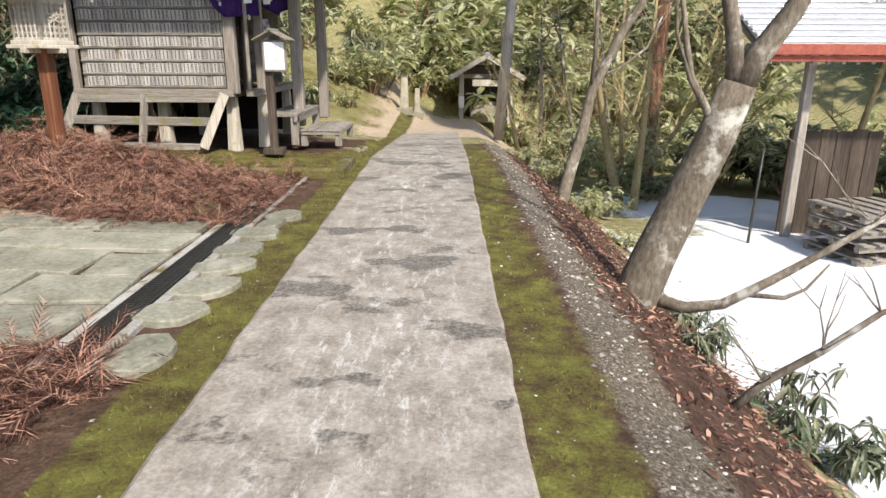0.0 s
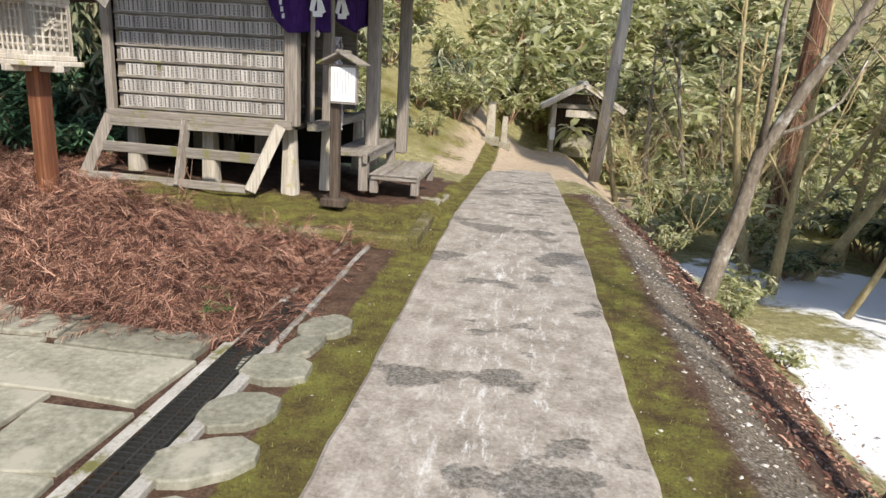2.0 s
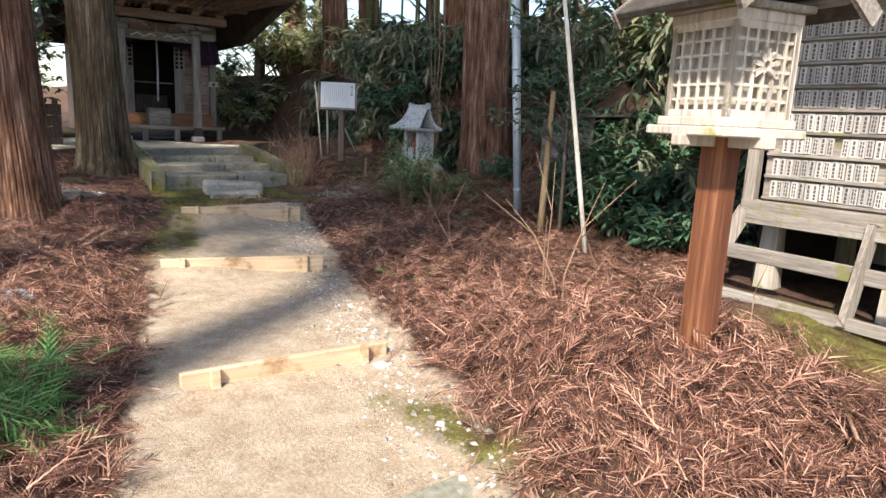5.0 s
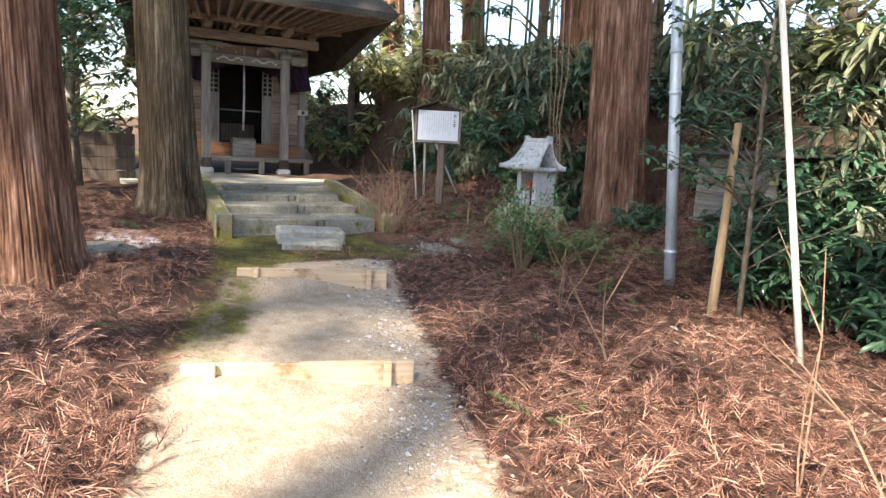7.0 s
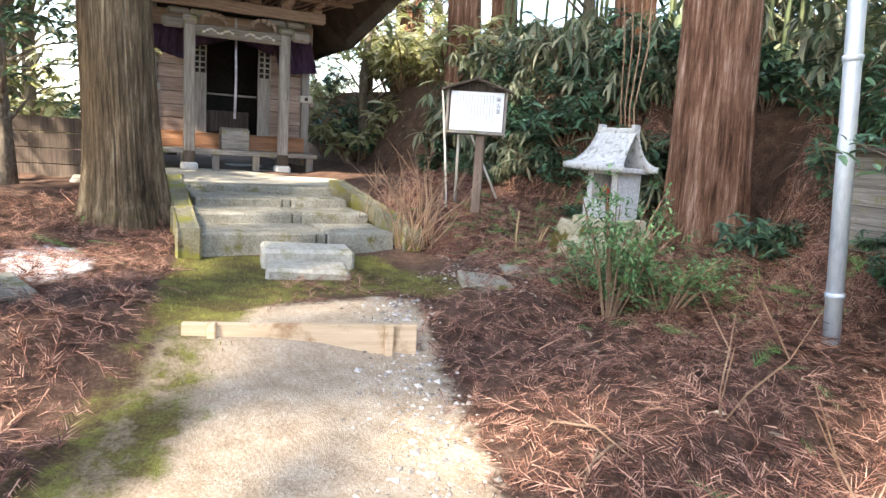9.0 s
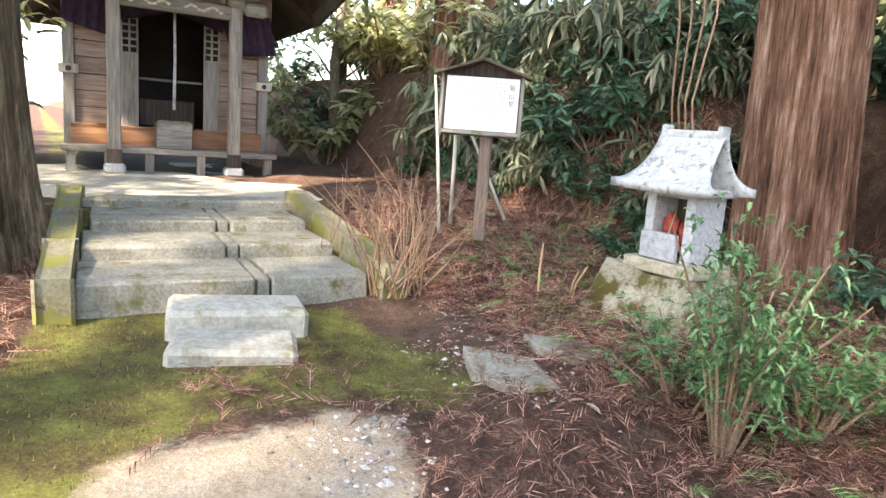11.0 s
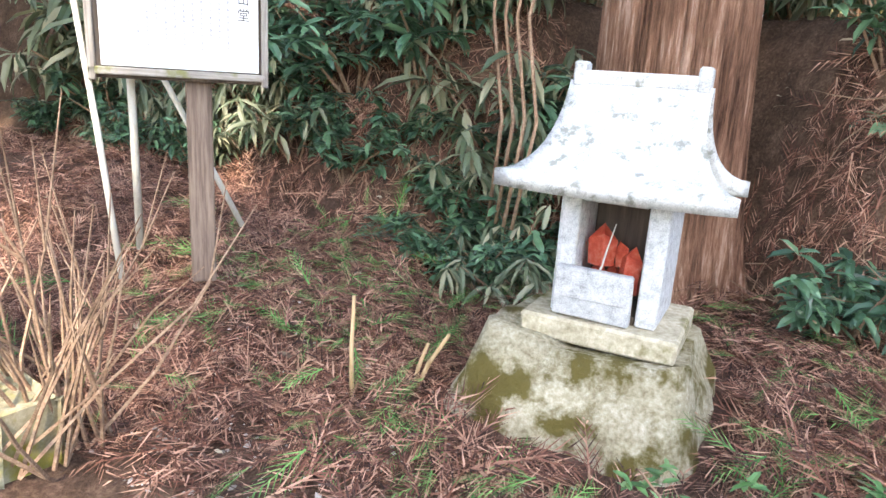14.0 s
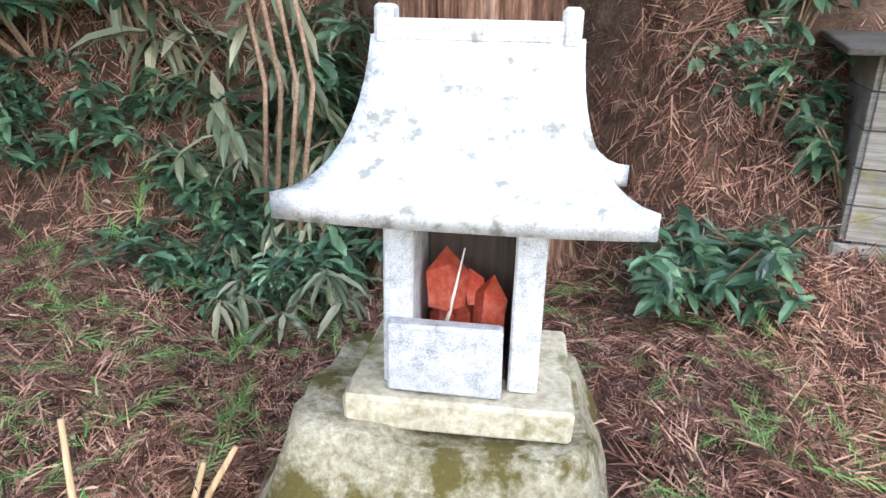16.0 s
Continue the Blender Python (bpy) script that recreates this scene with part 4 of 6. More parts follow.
# ---- small roofed sign before the plaque hall ----
sg = root("roofed_sign", pose(-1.96, 9.15, 0.14, 0, 0, -4), "small white sign on a dark post under a little gabled roof", "sign")
boxp("foot", (0, 0, 0.07), (0.26, 0.24, 0.09), wood_dark, sg, "", 0.01)
boxp("post", (0, 0, 0.72), (0.1, 0.09, 1.3), wood_dark, sg, "", 0.008)
boxp("case", (0.1, -0.055, 1.335), (0.31, 0.08, 0.4), wood_grey_z, sg, "", 0.006)
boxp("panel", (0.11, -0.098, 1.335), (0.265, 0.01, 0.35), white_board, sg, "white paper panel with faint lines", 0.002)
bm = bmesh.new()
for c in range(7):
    box(bm, (0.2 - c * 0.03, -0.1045, 1.34 + 0.01 * (c % 3)), (0.006, 0.002, 0.24 - 0.03 * (c % 2)), 0)
part("writing", bm, grey_text, sg)
bm = bmesh.new()
for s in (-1, 1):
    box(bm, (0.09 + s * 0.11, -0.03, 1.6), (0.29, 0.34, 0.022), 0.004, rot(0, s * 27, 0))
part("roof", bm, wood_grey_y, sg)
boxp("ridge_cap", (0.09, -0.03, 1.668), (0.05, 0.36, 0.03), wood_grey_y, sg, "", 0.004)

# ---- hall with walls of name plaques ----
HX0, HX1, HY0, HY1 = -4.82, -2.62, 9.65, 12.6
ph = root("plaque_hall", pose(0, 0, 0), "raised weathered wooden hall, side wall covered in name plaques", "hall")
GRD = 0.16
for (x, y) in ((HX0 + 0.1, 9.9), (-3.75, 9.9), (-2.72, 9.85), (-2.4, 10.35), (HX0 + 0.1, 11.5), (-3.75, 11.5), (-2.5, 12.3), (HX0 + 0.1, 12.5)):
    bm = frustum(bmesh.new(), GRD - 0.05, 0.98, 0.2, 0.2, 0.14, 0.14, 0.004, 1, (x, y))
    part("stilt", bm, wood_pale, ph)
beamp("sill_beam", (HX0 - 0.05, 9.62, 0.965), (-2.6, 9.62, 0.965), 0.14, 0.11, wood_grey_x, ph)
beamp("sill_beam", (-2.36, 9.6, 0.965), (-2.36, 12.7, 0.965), 0.14, 0.1, wood_grey_y, ph)
# slanted skirt frame under the sill
beamp("skirt_top", (HX0 - 0.02, 9.52, 0.885), (-2.8, 9.52, 0.885), 0.05, 0.1, wood_grey_x, ph)
beamp("skirt_rail", (HX0 - 0.12, 9.45, 0.60), (-2.9, 9.45, 0.57), 0.04, 0.12, wood_grey_x, ph)
beamp("skirt_bottom", (-5.08, 9.3, 0.27), (-3.05, 9.3, 0.235), 0.06, 0.09, wood_grey_x, ph)
# East post gets paler wood: the sun falling on it is painted in.
for (xt, xb) in ((HX0 + 0.02, -5.05), (-3.85, -3.87), (-2.72, -3.0)):
    beamp("skirt_post", (xt, 9.52, 0.95), (xb, 9.3, 0.22), 0.05, 0.11, wood_pale if xt > -3 else wood_grey_z, ph)
# Black sheets below the hall stand for the shade beneath its floor.
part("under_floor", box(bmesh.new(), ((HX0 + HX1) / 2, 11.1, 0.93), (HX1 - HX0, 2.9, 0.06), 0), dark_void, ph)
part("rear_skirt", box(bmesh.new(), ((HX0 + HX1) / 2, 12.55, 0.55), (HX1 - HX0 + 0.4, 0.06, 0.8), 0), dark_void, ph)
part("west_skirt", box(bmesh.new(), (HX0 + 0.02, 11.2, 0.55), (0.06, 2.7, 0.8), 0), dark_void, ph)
# walls
side_wall = boxp("plaque_wall", ((HX0 + HX1) / 2, 9.71, 1.92), (HX1 - HX0, 0.07, 1.8), wood_grey_x, ph, "board wall hung with rows of plaques", 0.004)
boxp("wall", (HX0 + 0.03, 11.1, 1.9), (0.08, 2.85, 1.8), wood_grey_y, ph)
boxp("wall", ((HX0 + HX1) / 2, 12.56, 1.9), (HX1 - HX0, 0.08, 1.8), wood_grey_x, ph)
# Ceiling sheet in the shade black, for the unlit inside.
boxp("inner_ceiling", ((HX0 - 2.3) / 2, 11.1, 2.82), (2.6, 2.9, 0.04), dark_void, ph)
boxp("corner_post", (-2.62, 9.66, 1.9), (0.15, 0.15, 1.9), wood_grey_z, ph, "", 0.01)
boxp("corner_post", (HX0 - 0.02, 9.66, 1.9), (0.1, 0.14, 1.9), wood_grey_z, ph, "", 0.01)
boxp("front_post", (-2.34, 10.12, 1.9), (0.12, 0.12, 1.85), wood_grey_z, ph, "", 0.01)
boxp("carved_panel", (-2.48, 9.86, 1.62), (0.05, 0.44, 1.24), wood_grey_z, ph, "weathered carved panel beside the entrance", 0.008, rot(0, 0, 26))
boxp("carved_scroll", (-2.4, 9.83, 2.02), (0.05, 0.26, 0.08), wood_pale, ph, "", 0.02, rot(14, 0, 26))
# Black sheet behind the entrance stands in for the darkness within.
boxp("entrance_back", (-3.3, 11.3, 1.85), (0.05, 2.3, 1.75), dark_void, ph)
for k in range(9):
    boxp("lattice_bar", (-2.95, 10.3 + 0.11 * k, 1.45), (0.03, 0.03, 0.9), wood_dark, ph, "", 0.003)
for z in (1.1, 1.45, 1.9):
    boxp("lattice_rail", (-2.95, 10.75, z), (0.035, 1.1, 0.035), wood_dark, ph, "", 0.003)
# veranda and its posts
boxp("veranda_floor", (-2.12, 11.2, 0.6), (0.5, 1.85, 0.06), wood_grey_y, ph, "", 0.006)
for (x, y) in ((-1.93, 10.35), (-1.93, 12.05)):
    boxp("veranda_stub", (x, y, 0.36), (0.12, 0.12, 0.45), wood_grey_z, ph, "", 0.008)
beamp("veranda_edge", (-1.9, 10.25, 0.55), (-1.9, 12.1, 0.55), 0.06, 0.12, wood_grey_y, ph)
for (x, y) in ((-2.02, 11.15), (-1.9, 12.75)):
    boxp("veranda_post", (x, y, 1.75), (0.17, 0.17, 2.8), wood_grey_z, ph, "tall grey square porch post", 0.015)
bench = root("low_bench", pose(-1.52, 10.95, 0.14) @ Matrix.Diagonal((1.1, 1.15, 0.68, 1)), "low weathered plank step beside the hall porch", "bench")
for k in range(3):
    boxp("plank", (-0.19 + 0.19 * k, 0, 0.335), (0.18, 1.25, 0.035), wood_grey_y, bench, "", 0.005, None, 0.003)
beamp("apron", (0.27, -0.6, 0.28), (0.27, 0.6, 0.28), 0.03, 0.08, wood_grey_y, bench)
beamp("apron", (-0.27, -0.6, 0.28), (0.27, -0.6, 0.28), 0.03, 0.08, wood_grey_x, bench)
for x in (-0.24, 0.24):
    for y in (-0.55, 0.55):
        boxp("leg", (x, y, 0.12), (0.09, 0.09, 0.28), wood_grey_z, bench, "", 0.006)
# roof and eaves
for (a, b) in (((HX0 - 0.5, 9.66, 2.83), (-1.5, 9.66, 2.83)), ((-2.05, 8.9, 2.98), (-2.05, 13.4, 2.98))):
    beamp("eave_beam", a, b, 0.14, 0.16, wood_grey_x, ph)
bm = bmesh.new()
vs = [bm.verts.new(v) for v in ((-6.0, 8.7, 2.95), (-0.95, 8.7, 2.95), (-0.95, 13.6, 2.95), (-6.0, 13.6, 2.95), (-4.4, 11.1, 4.6), (-2.6, 11.1, 4.6))]
for f in ((0, 1, 5, 4), (1, 2, 5), (2, 3, 4, 5), (3, 0, 4)):
    bm.faces.new([vs[i] for i in f])
bmesh.ops.recalc_face_normals(bm, faces=bm.faces[:])
bmesh.ops.solidify(bm, geom=bm.faces[:], thickness=0.14)
part("roof", bm, roof_dark, ph, "dark old hipped roof with deep eaves")
for k in range(24):
    y = 8.8 + 0.2 * k
    beamp("rafter", (-0.98, y, 2.90), (-2.6, y, 3.45 if 9.6 < y < 12.6 else 3.1), 0.05, 0.06, wood_grey_x, ph, "", 0)
for k in range(24):
    x = -5.9 + 0.2 * k
    beamp("rafter", (x, 8.73, 2.90), (x, 9.7, 3.3), 0.05, 0.06, wood_grey_y, ph, "", 0)
# purple curtain with white crests
def curtain(name, pts_top, pts_bot, mat, parent, label, nz=8, fold=0.03, seed=0):
    bm = bmesh.new()
    n = 30
    grid = []
    for j in range(nz + 1):
        row = []
        for i in range(n + 1):
            u, v = i / n, j / nz
            def along(pts):
                q = u * (len(pts) - 1)
                k = min(int(q), len(pts) - 2)
                return Vector(pts[k]).lerp(Vector(pts[k + 1]), q - k)
            p = along(pts_top).lerp(along(pts_bot), v)
            p += Vector((math.sin(i * 1.1 + seed) * fold * (0.3 + v), math.cos(i * 1.1 + seed) * fold * 0.5 * (0.3 + v), 0))
            row.append(bm.verts.new(p))
        grid.append(row)
    for j in range(nz):
        for i in range(n):
            bm.faces.new([grid[j][i], grid[j][i + 1], grid[j + 1][i + 1], grid[j + 1][i]])
    bmesh.ops.solidify(bm, geom=bm.faces[:], thickness=0.006)
    return part(name, bm, mat, parent, label, True)


cur = root("purple_curtain", pose(0, 0, 0), "deep purple cloth curtain with white crests draped at the hall entrance", "curtain")
curtain("cloth", [(-3.05, 9.56, 2.62), (-2.5, 9.5, 2.72), (-2.25, 9.85, 2.72), (-2.45, 10.2, 2.74), (-2.18, 10.6, 2.74), (-2.15, 11.2, 2.72)], [(-2.98, 9.53, 2.45), (-2.62, 9.47, 1.98), (-2.24, 9.8, 2.02), (-2.43, 10.2, 2.3), (-2.16, 10.6, 2.06), (-2.13, 11.2, 2.2)], cloth_purple, cur, "", 8, 0.025)
for (x, y, z) in ((-2.37, 9.66, 2.3), (-2.3, 10.4, 2.34)):
    bm = bmesh.new()
    for k, (dy, dz, w, h, a) in enumerate(((0, 0.1, 0.07, 0.11, 20), (-0.06, 0.0, 0.06, 0.16, -15), (0.05, -0.02, 0.07, 0.14, 25), (0, -0.1, 0.13, 0.06, 5), (0.02, 0.03, 0.05, 0.2, 0), (-0.03, 0.16, 0.04, 0.07, -30))):
        box(bm, (x + 0.05 + 0.57 * dy, y - 0.035 + 0.82 * dy, z + dz), (0.006, w, h), 0.001, rot(0, 0, -35) @ rot(a, 0, 0))
    part("white_crest", bm, cloth_white, cur, "white leaf-shaped crest")
bm = bmesh.new()
for k in range(6):
    box(bm, (-2.72 + 0.015 * k, 9.44, 2.5 - 0.07 * k), (0.03, 0.004, 0.05), 0, rot(0, 0, 0))
part("white_lettering", bm, cloth_white, cur)
# strings of paper cranes at the entrance
strings = root("paper_crane_strings", pose(-2.33, 10.32, 1.0), "bundle of hanging grey and white paper crane strings", "paper cranes")
rr = random.Random(5)
for k in range(16):
    x, y = rr.uniform(-0.07, 0.07), rr.uniform(-0.1, 0.1)
    top, bot = 1.0, rr.uniform(-0.15, 0.2)
    pts, rad = [], []
    z = top
    while z > bot:
        pts.append((x + rr.uniform(-0.012, 0.012) + 0.03 * (top - z) * (1 if x > 0 else -1), y, z))
        rad.append(rr.choice((0.009, 0.02, 0.026)))
        z -= 0.035
    tube_ob("string", pts, rad, cord_mixed, strings, 5)

# ---- far hall ----
fh = root("small_hall", HALL @ pose(-2.95, 0.037, 0.8) @ Matrix.Diagonal((1, 1.1, 1.1, 1)), "small dark wooden shrine hall with carved porch and open doorway", "hall")
for y in (-0.69, 0.69):
    boxp("pillar_base", (0, y, 0.06), (0.24, 0.24, 0.12), granite, fh, "", 0.03)
    boxp("pillar", (0, y, 1.1), (0.15, 0.15, 2.0), wood_grey_z, fh, "grey square porch pillar", 0.015)
    boxp("pillar_shoe", (0, y, 0.2), (0.165, 0.165, 0.18), wood_dark, fh, "", 0.008)
    for s in (-1, 1):
        boxp("bracket", (0, y + s * 0.15, 2.26), (0.12, 0.3, 0.1), wood_grey_y, fh, "", 0.03)
    boxp("bracket_block", (0, y, 2.16), (0.2, 0.22, 0.12), wood_grey_y, fh, "", 0.03)
boxp("lintel", (0, 0, 2.03), (0.12, 1.3, 0.16), wood_grey_y, fh, "carved porch lintel", 0.02)
boxp("head_beam", (0, 0, 2.42), (0.16, 2.6, 0.16), wood_hall, fh, "", 0.02)
for s in (-1, 1):
    bm = bmesh.new()
    for k in range(9):
        box(bm, (0.065, s * (0.1 + 0.05 * k), 2.03 + 0.025 * math.sin(k * 1.3)), (0.02, 0.05, 0.03), 0.006, rot(s * 20 * math.cos(k * 1.3), 0, 0))
    part("lintel_carving", bm, wood_pale, fh)
boxp("step_floor", (-0.25, 0, 0.28), (0.5, 2.5, 0.07), wood_grey_y, fh, "", 0.008)
for y in (-1.15, -0.75, -0.3, 0.3, 0.75, 1.15):
    boxp("stub", (-0.1, y, 0.13), (0.1, 0.1, 0.26), wood_grey_z, fh, "", 0.006)
boxp("threshold", (-0.55, 0, 0.44), (0.1, 2.3, 0.24), wood_orange, fh, "orange-brown floor edge", 0.006)
boxp("floor_boards", (-1.2, 0, 0.53), (1.4, 2.3, 0.05), wood_orange, fh)
for s in (-1, 1):
    boxp("corner_post", (-0.6, s * 1.16, 1.4), (0.13, 0.13, 2.2), wood_grey_z, fh, "", 0.012)
    boxp("tie_block", (-0.57, s * 1.16, 1.2), (0.17, 0.22, 0.11), wood_pale, fh, "", 0.012)
    boxp("tie_bolt", (-0.475, s * 1.16, 1.2), (0.03, 0.06, 0.06), wood_dark, fh, "", 0.015)
    for k in range(8):
        boxp("wall_board", (-0.62, s * 0.84, 0.66 + 0.2 * k), (0.035, 0.5, 0.192), wood_hall, fh, "", 0.006)
    boxp("door_leaf", (-0.58, s * 0.49, 1.0), (0.05, 0.2, 0.9), wood_grey_z, fh, "", 0.006)
    # Black backing paints in the dark seen through the door lattice.
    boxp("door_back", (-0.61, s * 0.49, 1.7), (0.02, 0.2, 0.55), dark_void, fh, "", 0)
    for z in [1.46 + 0.085 * k for k in range(7)]:
        boxp("door_lattice", (-0.575, s * 0.49, z), (0.035, 0.2, 0.022), wood_grey_z, fh, "", 0.003)
    for dy in (-0.09, 0, 0.09):
        boxp("door_stile", (-0.575, s * 0.49 + dy, 1.7), (0.04, 0.022, 0.55), wood_grey_z, fh, "", 0.003)
    boxp("side_wall", (-2.6, s * 1.15, 1.4), (4.0, 0.06, 2.6), wood_hall, fh)
boxp("top_beam", (-0.6, 0, 2.2), (0.14, 2.5, 0.3), wood_hall, fh, "", 0.01)
# Hall's inner shade, put in as a black wall and ceiling.
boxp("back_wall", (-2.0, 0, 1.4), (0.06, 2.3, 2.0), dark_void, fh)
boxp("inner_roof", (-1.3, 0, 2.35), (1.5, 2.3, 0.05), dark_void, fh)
boxp("inner_rail", (-0.75, 0, 1.17), (0.04, 0.8, 0.03), wood_grey_y, fh, "", 0.004)
boxp("altar", (-1.3, 0, 0.75), (0.4, 0.7, 0.35), wood_dark, fh, "", 0.01)
bm = bmesh.new()
vs = [bm.verts.new(v) for v in ((1.8, -2.24, 2.9), (1.8, 2.24, 2.9), (-0.4, 1.9, 2.1), (-4.6, 1.9, 2.1), (-4.6, -1.9, 2.1), (-0.4, -1.9, 2.1), (-0.2, 1.2, 4.3), (-3.2, 1.2, 4.3), (-3.2, -1.2, 4.3), (-0.2, -1.2, 4.3))]
for f in ((0, 1, 6, 9), (1, 2, 6), (2, 3, 7, 6), (3, 4, 8, 7), (4, 5, 9, 8), (5, 0, 9), (6, 7, 8, 9)):
    bm.faces.new([vs[i] for i in f])
bmesh.ops.recalc_face_normals(bm, faces=bm.faces[:])
bmesh.ops.solidify(bm, geom=bm.faces[:], thickness=0.1)
part("roof", bm, roof_dark, fh, "dark sweeping roof with deep eaves")
for s in (-1, 1):
    boxp("bracket_arm", (0.15, s * 0.69, 2.58), (0.5, 0.14, 0.12), wood_hall, fh, "", 0.03)
    boxp("nose_carving", (0.05, s * 0.92, 2.1), (0.12, 0.3, 0.16), wood_grey_y, fh, "carved beam end", 0.04)
boxp("purlin", (0.2, 0, 2.68), (0.14, 3.6, 0.12), wood_hall, fh, "", 0.02)
soffit = bmesh.new()
vs = [soffit.verts.new(v) for v in ((1.76, -2.2, 2.86), (1.76, 2.2, 2.86), (-0.6, 1.3, 2.66), (-0.6, -1.3, 2.66))]
soffit.faces.new(vs)
bmesh.ops.solidify(soffit, geom=soffit.faces[:], thickness=0.03)
part("soffit", soffit, wood_hall, fh, "brown boarded underside of the eaves")
for s in (-1, 1):
    soffit = bmesh.new()
    soffit.faces.new([soffit.verts.new(v) for v in ((1.74, s * 2.2, 2.84), (-0.42, s * 1.86, 2.08), (-4.5, s * 1.86, 2.08), (-4.5, s * 1.2, 2.5), (-0.6, s * 1.28, 2.62))])
    bmesh.ops.solidify(soffit, geom=soffit.faces[:], thickness=0.03)
    part("soffit", soffit, wood_dark, fh)
for k in range(22):
    y = -1.0 + 2.0 * k / 21
    beamp("rafter", (1.7, 2.12 * y, 2.81), (-0.5, 1.28 * y, 2.62), 0.05, 0.06, wood_hall, fh, "", 0)
boxp("eave_board", (1.7, 0, 2.83), (0.05, 4.3, 0.1), wood_hall, fh, "", 0.006)
for y in (-1.16, -0.69, -0.23, 0.23, 0.69, 1.16):
    boxp("bearing_block", (0.02, y, 2.53), (0.15, 0.16, 0.09), wood_hall, fh, "", 0.025)
    boxp("bracket_tongue", (0.22, y, 2.6), (0.42, 0.09, 0.1), wood_hall, fh, "", 0.03)
for y in (-0.35, 0.35):
    bm = bmesh.new()
    for k in range(7):
        a = math.pi * k / 6
        box(bm, (0.03, y + 0.17 * math.cos(a), 2.17 + 0.1 * math.sin(a)), (0.07, 0.075, 0.06), 0.012, rot(math.degrees(a) - 90, 0, 0))
    part("frog_leg_strut", bm, wood_hall, fh, "carved curved strut between the beams")
curtain("curtain", [(-0.45, -1.2, 2.1), (-0.42, -0.6, 2.08)], [(-0.42, -1.25, 1.75), (-0.4, -0.62, 1.6)], cloth_dark, fh, "faded purple curtain", 6, 0.02)
curtain("curtain", [(-0.42, 0.55, 2.08), (-0.45, 1.2, 2.1)], [(-0.4, 0.7, 1.55), (-0.42, 1.3, 1.62)], cloth_dark, fh, "faded purple curtain", 6, 0.02)
curtain("curtain", [(-0.45, -0.6, 2.08), (-0.45, 0, 2.08), (-0.45, 0.6, 2.08)], [(-0.42, -0.6, 1.82), (-0.42, 0, 2.0), (-0.42, 0.6, 1.82)], cloth_dark, fh, "faded purple curtain", 4, 0.02)
tube_ob("bell_rope", [(-0.3, 0.0, 2.3), (-0.29, 0.01, 1.4), (-0.3, 0.0, 0.8)], [0.018, 0.018, 0.02], cord_mixed, fh, 8, 0, 0, 0, "hanging bell rope")
off = root("offering_box", HALL @ pose(-3.0, 0.03, 1.13), "grey wooden offering box before the hall doorway", "offering box")
boxp("body", (-0.22, 0, 0.19), (0.3, 0.46, 0.36), wood_grey_y, off, "", 0.01)
for k in range(5):
    boxp("slat", (-0.33 + 0.055 * k, 0, 0.385), (0.025, 0.42, 0.025), wood_grey_y, off, "", 0.003)
pl = boxp("name_plate", (0, 0, 0), (0.02, 0.11, 0.75), wood_grey_z, None)
pl.matrix_basis = HALL @ pose(-2.862, 0.796, 2.42)
tagged(pl, "vertical wooden name plate fixed to the porch pillar", "name plate")

# ---- poles ----
def pole(name, a, b, r0, r1, mat, label, cat, group="", joints=()):
    rt = root(name, pose(0, 0, 0), label, cat, group)
    a, b = Vector(a), Vector(b)
    tube_ob("shaft", [a.lerp(b, t) for t in (0, 0.3, 0.6, 1)], [r0, r0 * 0.98, (r0 + r1) / 2, r1], mat, rt, 14)
    for t in joints:
        tube_ob("collar", [a.lerp(b, t - 0.004), a.lerp(b, t + 0.004)], [r0 * 1.12, r0 * 1.12], mat, rt, 14)
    return rt


pole("metal_pole", (-8.56, 10.66, 0.15), (-8.86, 10.42, 5.2), 0.058, 0.056, pipe_grey, "tall pale blue-grey steel pipe standing in the litter", "pole", "", (0.1, 0.42, 0.5, 0.75))
pole("wooden_stake", (-7.64, 10.12, 0.05), (-7.66, 10.2, 1.95), 0.042, 0.03, twig_tan, "leaning bare tan tree stake", "stake")
pole("white_pole", (-6.48, 9.64, 0.05), (-7.0, 9.4, 3.4), 0.026, 0.02, twig_white, "slender leaning peeled white pole", "pole")
pole("utility_pole", (2.0, 20.1, -0.95), (2.55, 20.1, 6.5), 0.16, 0.13, surface("old_pole_wood", (0.25, 0.22, 0.19), (0.45, 0.41, 0.37), (0.62, 0.58, 0.53), 6, 0.9, GRAIN_Z), "leaning grey wooden utility pole beside the forecourt", "utility pole")

# ---- wash pavilion at the path's end ----
gz = root("pavilion", pose(1.9, 25.2, -0.98) @ Matrix.Diagonal((1.2, 1.1, 1.08, 1)), "small open wooden pavilion with a pale tiled gable roof", "pavilion")
for x in (-0.75, 0.75):
    for y in (0, 1.5):
        boxp("post", (x, y, 0.85), (0.13, 0.13, 1.7), wood_pale, gz, "", 0.01)
        boxp("post_wrap", (x, y, 0.75), (0.16, 0.16, 0.4), white_board, gz, "", 0.02)
boxp("cross_beam", (0, 0, 1.62), (1.9, 0.1, 0.14), wood_grey_x, gz)
boxp("sign_board", (0, -0.07, 1.4), (0.85, 0.04, 0.22), wood_pale, gz, "framed wooden sign board")
boxp("gable_board", (0, 0.02, 1.85), (1.2, 0.05, 0.3), wood_dark, gz)
